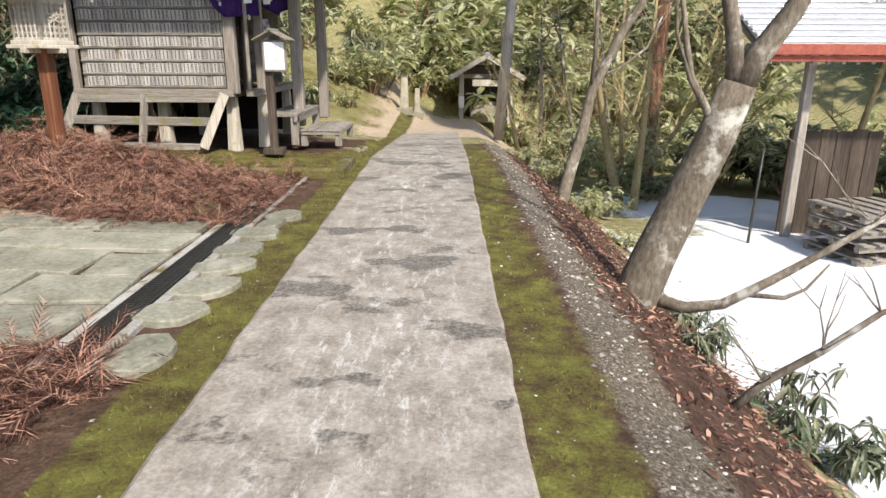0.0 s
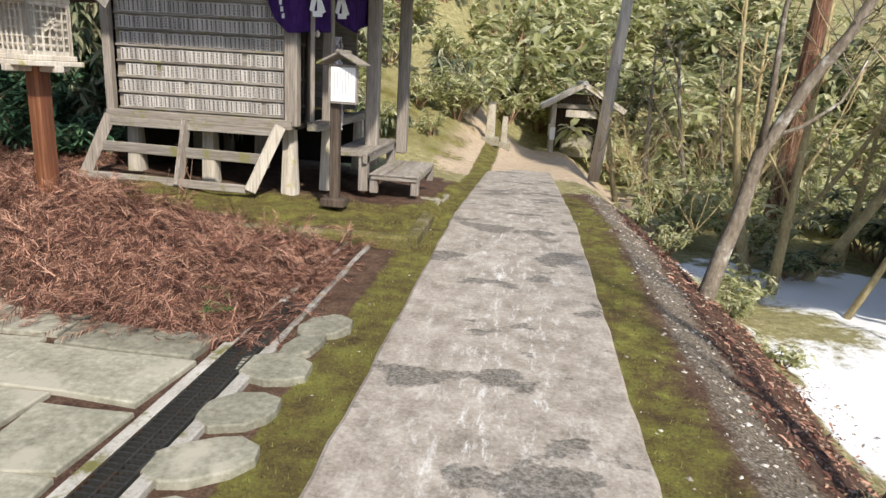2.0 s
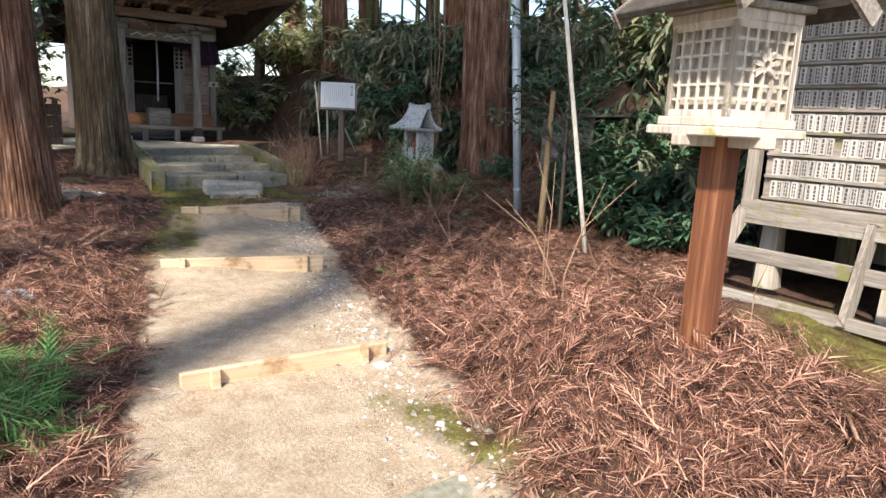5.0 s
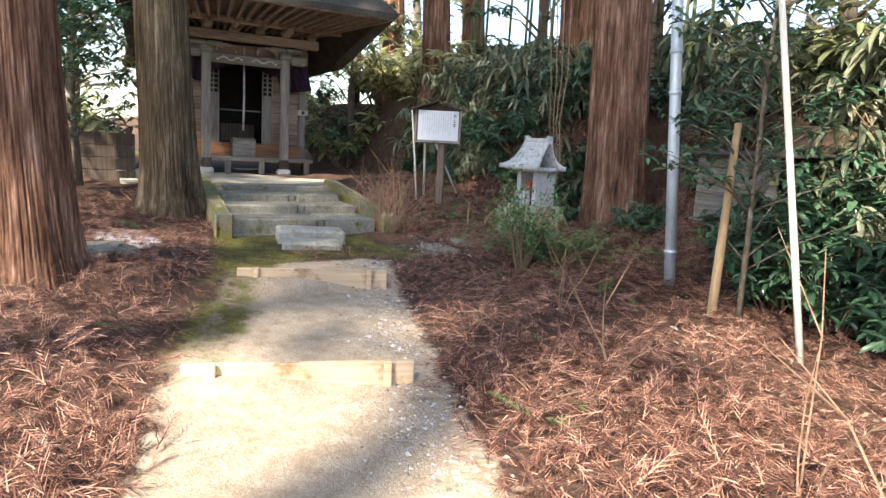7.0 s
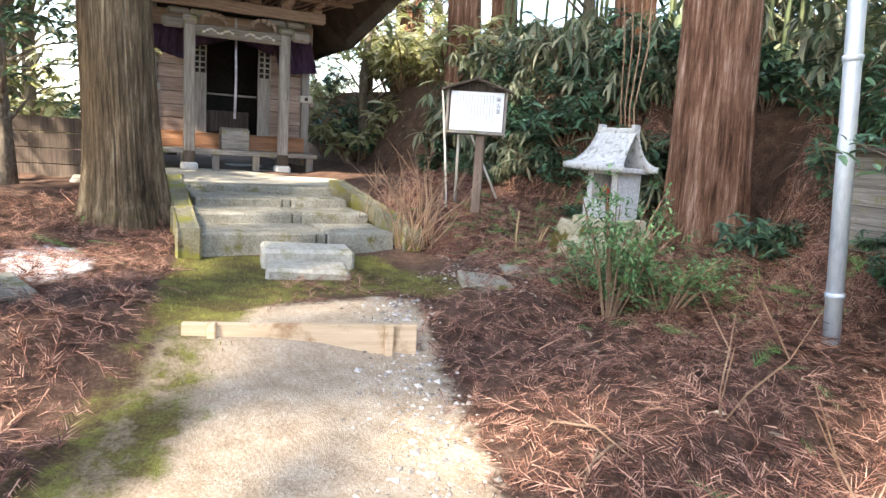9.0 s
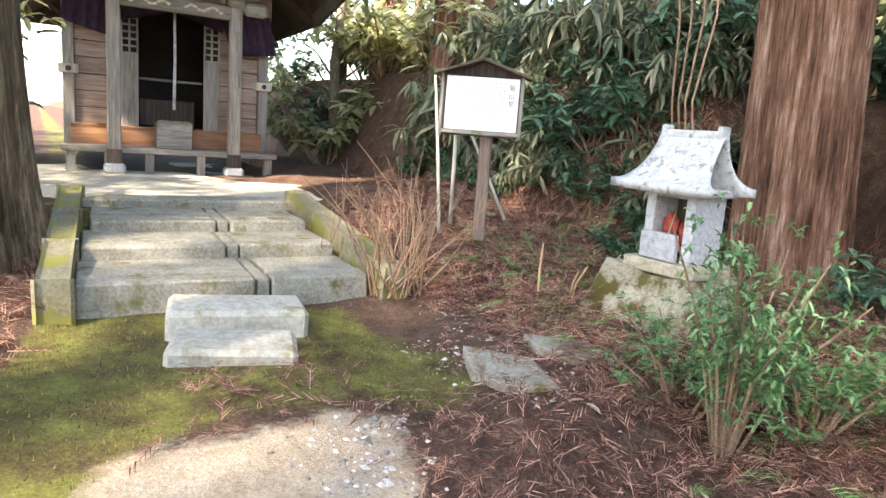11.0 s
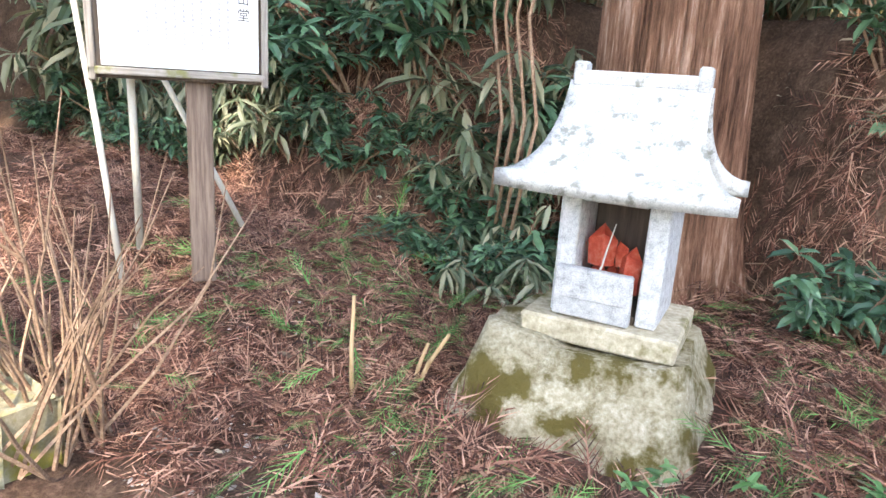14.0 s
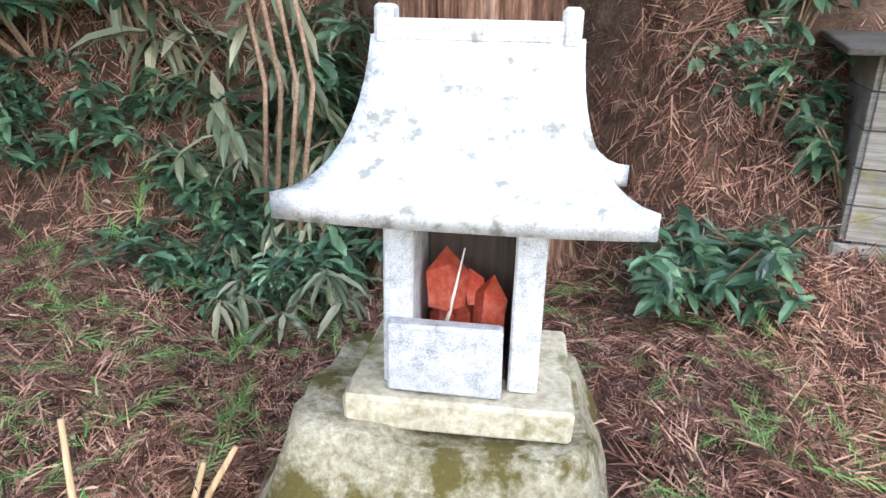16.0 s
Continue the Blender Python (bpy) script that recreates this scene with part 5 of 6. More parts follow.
for s in (-1, 1):
    bm = bmesh.new()
    for k in range(9):
        box(bm, (s * (0.72 - 0.16 * k * 0.5 - 0.0) * 1.0 + s * 0.05, 0.75, 1.78 + 0.08 * k * 0.62), (0.2, 2.5, 0.05), 0.01, rot(0, s * 33, 0))
    part("roof_tiles", bm, tile_grey, gz, "pale grey tiled roof slope")
    beamp("barge_board", (s * 1.15, -0.48, 1.55), (0, -0.48, 2.3), 0.05, 0.14, wood_pale, gz)
    boxp("roof_slope", (s * 0.56, 0.75, 1.92), (1.35, 2.45, 0.05), tile_grey, gz, "", 0.01, rot(0, s * 33.5, 0))
boxp("ridge", (0, 0.75, 2.34), (0.16, 2.55, 0.14), tile_grey, gz, "", 0.03)
boxp("basin", (0, 0.8, 0.35), (0.9, 0.7, 0.7), step_stone, gz, "", 0.03)
boxp("rear_screen", (0, 1.6, 0.75), (1.5, 0.06, 1.5), wood_dark, gz)
for (x, y, h, w, lab) in ((-0.95, 22.0, 1.25, 0.28, "upright pale stone monument at the edge of the clearing"), (-0.55, 22.6, 1.0, 0.2, "small pale stone post beside the monument")):
    mo = root("stone_monument", pose(x, y, float(height(x, y)) - 0.05), lab, "monument", "stone monuments")
    part("pillar", frustum(bmesh.new(), 0.15, h, w, w * 0.8, w * 0.8, w * 0.6, 0.02, 2), pale_stone, mo)
    boxp("base", (0, 0, 0.1), (w * 2, w * 1.8, 0.25), step_stone, mo, "", 0.03, None, 0.01)

# ---- building and shed on the snow field ----
bl = root("outbuilding", pose(4.75, 9.5, -1.35), "open-sided building with silver corrugated roof and red-brown eaves", "building")
bm = bmesh.new()
for k in range(24):
    y = -0.2 + 0.17 * k
    box(bm, (4.0, y, 3.06 + 0.5 * (y + 0.2)), (8.2, 0.12, 0.035), 0.01, rot(26, 0, 0))
box(bm, (4.0, 1.75, 4.0), (8.2, 4.5, 0.03), 0, rot(26.5, 0, 0))
part("roof", bm, roof_metal, bl, "silver corrugated metal roof")
boxp("fascia", (4.0, -0.32, 2.94), (8.2, 0.05, 0.14), roof_red, bl)
boxp("fascia_lower", (4.0, -0.26, 2.82), (8.2, 0.05, 0.08), roof_red, bl)
for k in range(41):
    beamp("rafter", (0.05 + 0.2 * k, -0.25, 2.78), (0.05 + 0.2 * k, 1.6, 3.68), 0.05, 0.07, wood_grey_y, bl, "", 0)
for x in (0.95, 3.4, 6.0):
    boxp("post", (x, 0.4, 1.5), (0.12, 0.12, 3.0), wood_grey_z, bl, "", 0.01)
boxp("eave_beam", (4.0, 0.4, 2.95), (8.0, 0.14, 0.16), wood_grey_x, bl)
for k in range(6):
    boxp("wall_board", (1.1 + 0.24 * k, 0.75, 0.9), (0.235, 0.04, 1.75 - 0.06 * (k % 2)), wood_dark, bl, "", 0.005, None, 0.006)
pal = root("pallet_stack", pose(6.35, 8.95, -1.22, 0, 0, 12), "stack of rough wooden pallets beside the shed", "pallets")
for lv in range(4):
    for k in range(5):
        boxp("slat", (-0.5 + 0.25 * k, 0, 0.12 + 0.2 * lv), (0.14, 1.1, 0.025), wood_grey_y, pal, "", 0.003, None, 0.004)
    for y in (-0.45, 0, 0.45):
        boxp("bearer", (0, y, 0.06 + 0.2 * lv), (1.15, 0.09, 0.09), wood_grey_x, pal, "", 0.003)
tub = root("blue_tub", pose(6.9, 8.3, -1.22), "blue plastic tub on the snow", "tub")
tube_ob("wall", [(0, 0, 0), (0, 0, 0.35)], [0.2, 0.26], blue_plastic, tub, 18)
tube_ob("rim", [(0, 0, 0.34), (0, 0, 0.37)], [0.28, 0.28], blue_plastic, tub, 18)
ml = pole("metal_stake", (5.0, 9.6, -1.3), (5.12, 9.75, 0.2), 0.02, 0.02, steel_dark, "thin dark metal stake in the snow", "stake")
fence = root("board_fence", pose(-16.2, 4.6, 0.5, 0, 0, 76), "dark horizontal board fence beyond the trees", "fence")
for k in range(4):
    boxp("board", (0, 0, 0.32 + 0.2 * k), (3.4, 0.03, 0.19), wood_dark, fence, "", 0.004)
for x in (-1.6, 0, 1.6):
    boxp("post", (x, 0.05, 0.5), (0.09, 0.09, 1.2), wood_dark, fence, "", 0.006)


kiosk = root("wooden_kiosk", pose(-8.56, 12.26, 0.92, 0, 0, -12) @ Matrix.Diagonal((1, 1, 0.76, 1)), "small weathered plank hut with a thin dark roof on the bank", "hut")
for k in range(5):
    boxp("wall_board", (-0.6, 0, 0.12 + 0.2 * k), (0.04, 1.2, 0.195), wood_grey_x, kiosk, "", 0.004)
    boxp("wall_board", (0, -0.6, 0.12 + 0.2 * k), (1.2, 0.04, 0.195), wood_grey_x, kiosk, "", 0.004)
boxp("floor_beam", (-0.6, 0, -0.03), (0.09, 1.3, 0.09), wood_grey_y, kiosk, "", 0.006)
boxp("floor_beam", (0, -0.6, -0.03), (1.3, 0.09, 0.09), wood_grey_x, kiosk, "", 0.006)
boxp("roof", (0, 0, 1.07), (1.5, 1.5, 0.04), roof_dark, kiosk, "", 0.006, rot(4, 0, 0))
for x in (-0.55, 0.55):
    for y in (-0.55, 0.55):
        boxp("leg", (x, y, -0.2), (0.09, 0.09, 0.5), wood_grey_z, kiosk, "", 0.004)

# ---- trees ----
def bark_trunk(zs, rs_, lean, seed, sides, step):
    """Verts and faces of a cedar trunk with long vertical ridges and crevices."""
    q = np.random.default_rng(seed)
    z = np.array(sorted(set(np.round(np.arange(zs[0], 5.0, step), 3)) | {v for v in zs if v > 5.0}))
    a = np.linspace(0, 2 * np.pi, sides, endpoint=False)
    Z, A = np.meshgrid(z, a, indexing="ij")
    R = np.interp(Z, zs, rs_)
    g = 1 + 0.03 * np.sin(2 * A + q.uniform(0, 6) + 0.3 * Z) + 0.09 * np.exp(-np.clip(Z, 0, 9) * 1.4) * np.sin(5 * A + q.uniform(0, 6))
    for f, amp in ((11, 0.016), (24, 0.016), (41, 0.017), (67, 0.012)):
        ph, p2, p3 = q.uniform(0, 6.28, 3)
        g = g - 2 * amp * (1 - np.abs(np.sin(0.5 * f * A * 2 + ph + 0.9 * np.sin(1.3 * Z + p2) + 0.5 * np.sin(3.1 * Z + p3 + 2 * A)))) ** 2
    R = R * g
    v = np.stack([lean[0] * Z + R * np.cos(A), lean[1] * Z + R * np.sin(A), Z], -1).reshape(-1, 3)
    n = np.arange(len(z) * sides).reshape(len(z), sides)
    m = np.roll(n, -1, axis=1)
    f = np.stack([n[:-1], m[:-1], m[1:], n[1:]], -1).reshape(-1, 4).tolist()
    f.append(n[-1].tolist())
    return v, f


def cedar(x, y, r, h, seed, label, crown_z=None, crown_r=2.3, lean=(-0.028, -0.04), fine=False, leaves=1100, mat=None):
    """A straight cedar: flaring trunk with ridged bark, and a high crown."""
    z0 = float(height(x, y)) - 0.12
    t = root("cedar_tree", pose(x, y, z0), label, "tree", "cedars")
    zs = [-0.7, 0.12, 0.3, 0.6, 1.0, 1.6, 2.4, 3.4, 5, 7, 10, h]
    rs_ = [r * k for k in (1.5, 1.36, 1.22, 1.12, 1.06, 1.02, 0.99, 0.96, 0.92, 0.84, 0.66, 0.15)]
    v, f = bark_trunk(zs, rs_, lean, seed, 340 if fine else 96, 0.1 if fine else 0.35)
    mesh_ob("trunk", v, f, mat or bark_cedar, t, "", fine)
    if crown_z:
        q = np.random.default_rng(seed)
        n = leaves
        u = q.uniform(0, 1, n) ** 0.8
        a, rad = q.uniform(0, 6.28, n), np.sqrt(q.uniform(0.03, 1, n))
        big = crown_r * (1 - 0.75 * u) * (0.8 + 0.35 * np.sin(3 * a + 9 * u))
        c = np.stack([np.cos(a) * rad * big, np.sin(a) * rad * big, crown_z + u * (h - crown_z)], 1)
        d = np.stack([np.cos(a), np.sin(a), q.uniform(-0.6, 0.1, n)], 1)
        ups = np.stack([q.normal(0, 0.4, n), q.normal(0, 0.4, n), np.ones(n)], 1)
        scatter("crown", LEAF, c, d, ups, q.uniform(0.35, 0.8, n), leaf_far, t)
    return t


cedar(-9.98, 4.95, 0.31, 19, 1, "large cedar trunk with red-brown stringy bark beside the steps", 9, 2.0, (-0.028, -0.04), True)
cedar(-13.5, 6.48, 0.35, 18, 2, "grey-brown cedar trunk standing beside the small hall", 8, 2.2, (-0.028, -0.04), True, 1500, bark_brown)
cedar(-10.88, 12.1, 0.4, 22, 3, "massive red-barked cedar trunk behind the stone shrine", 9, 2.6, (-0.028, -0.04), True)
cedar(-17.2, 12.6, 0.3, 20, 4, "tall cedar on the bank behind the hall", 8, 2.0)
cedar(-21.5, 13.6, 0.36, 21, 5, "tall cedar on the bank behind the hall", 8, 2.0)
cedar(-18.8, 14.6, 0.3, 21, 6, "tall cedar on the bank behind the hall", 8, 2.0)
cedar(-14.6, 14.4, 0.34, 21, 7, "tall cedar on the bank behind the hall", 8, 2.0)
cedar(-7.0, 14.8, 0.4, 21, 8, "dark cedar on the bank beyond the poles", 7, 2.4)
cedar(-19.5, 1.5, 0.35, 20, 9, "tall cedar at the edge of the shrine ground", 7, 2.4)
cedar(5.4, 16.5, 0.2, 12, 16, "reddish cedar trunk beyond the snow field", 6, 1.6, (0.03, 0))
# Added cedars, never in view; their crowns shade the shrine, stairs and bank.
for k, (x, y, cr, n, cz) in enumerate([(-15.5, 0.5, 2.1, 1100, 7.5), (-18.0, 3.2, 2.1, 1100, 7.5), (-5.6, 0.4, 2.8, 1900, 7.5), (-8.4, -1.4, 2.2, 750, 7.5), (-3.1, 0.3, 2.4, 1700, 11.0)]):
    cedar(x, y, 0.32, 17.0 if cz < 10 else 20.0, 20 + k, "unseen cedar added south of the ground to cast shade", cz, cr, (0, 0), False, n)


def limb(points, r0, r1, mat, parent, name="branch", sides=7, wob=0.03, seed=0):
    n = len(points)
    return tube_ob(name, points, [r0 + (r1 - r0) * i / (n - 1) for i in range(n)], mat, parent, sides, wob, 0, seed)


def spray(parent, starts, n, length, mat, seed, up=0.6, rad=0.006, name="twig_spray"):
    """Fine bare twigs forking from given points, joined as one part."""
    q = random.Random(seed)
    items = []
    for s in starts:
        for k in range(n):
            p = Vector(s)
            d = Vector((q.uniform(-1, 1), q.uniform(-1, 1), up + q.uniform(-0.5, 0.6))).normalized()
            ln = length * q.uniform(0.5, 1.2)
            pts = [p]
            for j in range(3):
                d = (d + Vector((q.uniform(-0.3, 0.3), q.uniform(-0.3, 0.3), q.uniform(-0.1, 0.3)))).normalized()
                pts.append(pts[-1] + d * ln / 3)
            items.append(tube(pts, [rad, rad * 0.8, rad * 0.6, rad * 0.25], 4))
            if q.random() < 0.6:
                e = (d + Vector((q.uniform(-0.8, 0.8), q.uniform(-0.8, 0.8), 0.1))).normalized()
                items.append(tube([pts[2], pts[2] + e * ln * 0.3, pts[2] + e * ln * 0.5], [rad * 0.6, rad * 0.4, rad * 0.2], 4))
    v, f = merged(items)
    ob = mesh_ob(name, v, f, mat, parent)
    return ob


t1 = root("leaning_tree", pose(0, 0, 0), "leaning forked tree with mossy lichen-spotted grey bark", "tree", "bare trees")
limb([(1.9, 5.15, -0.75), (2.0, 5.1, -0.4), (2.12, 5.1, -0.05), (2.27, 5.1, 0.33), (2.49, 5.08, 0.91), (2.6, 5.05, 1.3)], 0.19, 0.125, bark_grey, t1, "trunk", 16, 0.05, 3)
limb([(2.58, 5.06, 1.25), (2.72, 5.05, 1.5), (2.9, 5.0, 1.8), (3.1, 4.95, 2.3), (3.2, 4.9, 3.2), (3.5, 4.7, 4.6)], 0.105, 0.04, bark_grey, t1)
limb([(2.58, 5.06, 1.25), (2.53, 5.05, 1.6), (2.44, 5.05, 1.95), (2.4, 5.1, 2.6), (2.3, 5.3, 3.8)], 0.075, 0.03, bark_grey, t1)
limb([(2.47, 5.08, 0.95), (2.36, 5.05, 1.15), (2.22, 5.0, 1.35), (2.16, 5.0, 1.6), (2.1, 5.0, 1.9), (2.0, 5.0, 2.6)], 0.035, 0.015, bark_grey, t1)
limb([(2.36, 5.05, 1.12), (2.2, 4.95, 1.32), (2.05, 4.9, 1.65), (2.0, 4.9, 2.2)], 0.02, 0.009, bark_grey, t1)
limb([(2.1, 5.1, -0.42), (2.35, 4.95, -0.45), (2.6, 4.85, -0.38), (2.9, 4.75, -0.15), (3.25, 4.7, 0.1), (3.6, 4.6, 0.4)], 0.06, 0.02, bark_grey, t1)
limb([(2.75, 4.8, -0.28), (3.0, 4.7, -0.27), (3.15, 4.7, -0.2), (3.3, 4.7, 0.0)], 0.022, 0.007, bark_grey, t1)
spray(t1, [(3.2, 4.9, 3.2), (3.4, 4.75, 4.2), (2.35, 5.2, 3.0), (2.05, 5.0, 2.4), (3.5, 4.6, 0.35)], 5, 1.2, bark_grey, 31)
t1b = root("fallen_branch", pose(0, 0, 0), "dark bare branch leaning over the snowy slope", "branch")
limb([(2.1, 3.55, -0.62), (2.3, 3.5, -0.35), (2.55, 3.4, -0.1), (2.8, 3.35, 0.15), (3.1, 3.3, 0.3)], 0.032, 0.012, bark_grey, t1b, "stem")
spray(t1b, [(2.3, 3.5, -0.35), (2.55, 3.4, -0.1), (2.8, 3.35, 0.15)], 4, 0.45, bark_grey, 32)
t2 = root("slender_tree", pose(0, 0, 0), "slender leaning bare tree on the edge of the slope", "tree", "bare trees")
limb([(1.92, 8.6, -0.62), (2.0, 8.7, -0.33), (2.12, 8.8, 0.1), (2.25, 8.9, 0.5), (2.36, 9.0, 1.05), (2.7, 9.0, 1.77), (2.96, 9.0, 2.2), (3.4, 9.0, 3.2), (3.6, 9.2, 4.6)], 0.095, 0.03, bark_grey, t2, "trunk", 10, 0.05, 4)
limb([(2.36, 9.0, 1.05), (2.38, 9.0, 1.5), (2.36, 9.0, 2.4), (2.5, 9.1, 3.6)], 0.045, 0.015, bark_grey, t2)
limb([(2.38, 9.0, 1.2), (2.75, 9.1, 1.35), (3.1, 9.2, 1.6), (3.3, 9.3, 2.0)], 0.025, 0.01, bark_grey, t2)
spray(t2, [(3.4, 9.0, 3.2), (2.45, 9.1, 3.0), (3.0, 9.0, 2.3), (3.2, 9.25, 1.8)], 5, 1.2, bark_grey, 33)
q = random.Random(12)
for k in range(16):
    bx_, by_ = q.uniform(2.6, 7.2), q.uniform(11.0, 23)
    z0 = float(height(bx_, by_)) - 0.1
    tr = root("bare_tree", pose(bx_, by_, z0), "sunlit leaning bare tree with many thin branches", "tree", "bare trees")
    lx, ly = q.uniform(-0.25, 0.75), q.uniform(-0.2, 0.2)
    pts, p = [], Vector((0, 0, 0))
    for j in range(7):
        pts.append(p.copy())
        p = p + Vector((lx * (1.1 - j * 0.14), ly, 0.75))
    # Most trunks take the bark that has sunlight in its colour.
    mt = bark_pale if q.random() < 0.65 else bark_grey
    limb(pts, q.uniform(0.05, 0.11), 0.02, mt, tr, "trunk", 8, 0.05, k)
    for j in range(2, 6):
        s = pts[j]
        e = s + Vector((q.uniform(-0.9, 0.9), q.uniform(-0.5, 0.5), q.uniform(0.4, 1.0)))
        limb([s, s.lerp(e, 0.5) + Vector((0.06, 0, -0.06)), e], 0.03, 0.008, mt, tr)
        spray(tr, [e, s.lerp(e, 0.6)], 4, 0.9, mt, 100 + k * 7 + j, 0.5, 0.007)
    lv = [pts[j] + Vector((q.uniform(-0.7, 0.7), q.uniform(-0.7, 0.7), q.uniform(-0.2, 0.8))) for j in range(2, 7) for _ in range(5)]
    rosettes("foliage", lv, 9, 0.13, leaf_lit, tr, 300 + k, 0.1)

# ---- shrubs: a few kinds, copied over the banks ----
SHRUB_NAMES = {"bamboo grass clumps": "bamboo_shrub", "sunlit shrubs": "sunlit_shrub", "hillside thicket": "thicket_shrub"}


def shrub(kind, seed, mat, size, stems, whorls, leaf, shape, droop, label, where=(0, 0, -50)):
    s = root(SHRUB_NAMES.get(kind, "evergreen_shrub"), pose(0, 0, 0), label, "shrub", kind)
    q2 = random.Random(seed)
    tips, items = [], []
    for k in range(stems):
        a = q2.uniform(0, 6.28)
        d = Vector((math.cos(a), math.sin(a), q2.uniform(0.9, 2.2))).normalized()
        ln = size * q2.uniform(0.6, 1.1)
        pts = [Vector((0, 0, -0.15)), d * ln * 0.5, d * ln + Vector((0, 0, -0.12 * ln))]
        items.append(tube(pts, [0.014, 0.01, 0.005], 5))
        for w in range(whorls):
            t = 0.35 + 0.65 * (w + 1) / whorls
            p = pts[1].lerp(pts[2], (t - 0.5) * 2) if t > 0.5 else pts[0].lerp(pts[1], t * 2)
            tips.append(p + Vector((q2.uniform(-0.12, 0.12), q2.uniform(-0.12, 0.12), q2.uniform(-0.08, 0.08))) * size)
    v, f = merged(items)
    mesh_ob("stem", v, f, twig_brown, s)
    rosettes("foliage", tips, 8, leaf, mat, s, seed, droop, shape)
    return s


ev = [shrub("evergreen shrubs", 41 + k, leaf_green, 0.9, 9, 5, 0.18, LEAF, 0.25, "glossy broad-leaved evergreen shrub on the shaded bank") for k in range(3)]
ss = [shrub("bamboo grass clumps", 51 + k, leaf_sasa, 1.15, 10, 4, 0.3, SASA, 0.55, "drooping clump of faded bamboo grass on the bank") for k in range(3)]
# Leaf colour of these shrubs already holds the sun on them.
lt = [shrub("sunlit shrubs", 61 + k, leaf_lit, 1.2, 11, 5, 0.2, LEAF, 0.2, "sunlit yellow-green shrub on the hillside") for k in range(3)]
fr = [shrub("hillside thicket", 71 + k, leaf_far, 1.3, 12, 6, 0.24, LEAF, 0.2, "dark leafy thicket on the wooded hillside") for k in range(3)]
used = set()


def plant(kinds, x, y, s, q3, sink=0.05):
    base = q3.choice(kinds)
    m = pose(x, y, float(height(x, y)) - sink, q3.uniform(-8, 8), q3.uniform(-8, 8), q3.uniform(0, 360)) @ Matrix.Diagonal((s, s, s * q3.uniform(0.85, 1.15), 1))
    if base.name not in used:
        used.add(base.name)
        base.matrix_basis = m
    else:
        c = copy_thing(base, pose(0, 0, 0))
        c.matrix_basis = m


q3 = random.Random(77)
for k in range(90):   # bank north of the shrine
    x, y = q3.uniform(-20, -5.2), q3.uniform(11.7, 14.6)
    if abs(x + 10.98) < 0.75 and y < 12.6:
        continue
    if abs(x + 12.6) < 1.0 and y < 11.9:
        continue
    if -9.9 < x < -7.6 and y < 14:
        continue
    if -10.6 < x < -8.0 and y < 12.6:
        continue
    plant(ev if q3.random() < 0.45 else ss, x, y, q3.uniform(0.75, 1.3), q3)
for x, y, s in ((-11.75, 11.35, 0.5), (-12.1, 11.7, 0.65), (-11.5, 11.75, 0.8), (-12.9, 11.7, 0.9), (-13.6, 11.6, 0.8), (-9.75, 11.6, 0.55), (-8.2, 11.3, 0.6), (-8.0, 11.65, 0.8), (-7.6, 11.75, 0.9), (-8.6, 11.45, 0.5), (-7.6, 10.9, 0.8), (-6.9, 10.7, 0.9), (-6.3, 10.6, 0.9), (-12.4, 11.3, 0.4)):
    plant(ev, x, y, s, q3)
for k in range(44):   # hanging over the earth bank
    x = q3.uniform(-16.5, -11.55)
    y = q3.uniform(11.55, 12.3)
    plant(ev if q3.random() < 0.7 else ss, x, y, q3.uniform(0.45, 0.8), q3, 0.12)
for k in range(18):   # at the foot of the earth bank
    plant(ev if k % 4 else ss, q3.uniform(-14.8, -11.55), q3.uniform(11.15, 11.55), q3.uniform(0.4, 0.65), q3, 0.06)
for x, y, s in ((-7.9, 11.25, 1.0), (-7.55, 11.05, 0.9), (-8.0, 11.6, 1.1), (-7.4, 11.4, 1.1), (-7.1, 11.0, 0.9), (-9.55, 12.15, 0.7), (-9.2, 12.0, 0.6), (-9.9, 12.5, 0.8), (-8.9, 11.7, 0.5), (-9.4, 12.7, 0.9)):
    plant(ev, x, y, s, q3)
for k in range(60):   # dense dark foot of the bank
    x, y = q3.uniform(-15, -5.3), q3.uniform(11.6, 12.7)
    if abs(x + 10.98) < 0.8 or (-9.7 < x < -8.0):
        continue
    plant(ev if q3.random() < 0.65 else ss, x, y, q3.uniform(0.6, 1.0), q3)
for k in range(14):   # behind the lantern
    plant(ev, q3.uniform(-8.0, -5.4), q3.uniform(10.7, 12.5), q3.uniform(0.8, 1.3), q3)
for k in range(34):   # upper bank, and behind the hall
    plant(ss if q3.random() < 0.6 else fr, q3.uniform(-22, -6), q3.uniform(14.5, 18), q3.uniform(1.2, 1.9), q3)
for k in range(24):   # beside and behind the far hall
    plant(lt if q3.random() < 0.6 else ev, q3.uniform(-24, -16.0), q3.choice((q3.uniform(3.6, 5.6), q3.uniform(11, 13))), q3.uniform(1.0, 1.8), q3)
for k in range(30):   # behind the plaque hall
    plant(lt if q3.random() < 0.6 else ss, q3.uniform(-8.5, -1.6), q3.uniform(13.6, 27), q3.uniform(0.9, 2.0), q3)
for k in range(60):   # wooded hillside beyond the pavilion
    x, y = q3.uniform(-12, 14), 26.8 + 24 * q3.random() ** 1.2
    plant(fr if q3.random() < 0.15 else lt, x, y, q3.uniform(2.5, 4.0) + 0.05 * (y - 26), q3)
for k in range(20):   # thicket east of the clearing
    x, y = q3.uniform(3.2, 10), q3.uniform(13.5, 27)
    plant(lt if q3.random() < 0.75 else fr, x, y, q3.uniform(0.8, 1.7), q3)
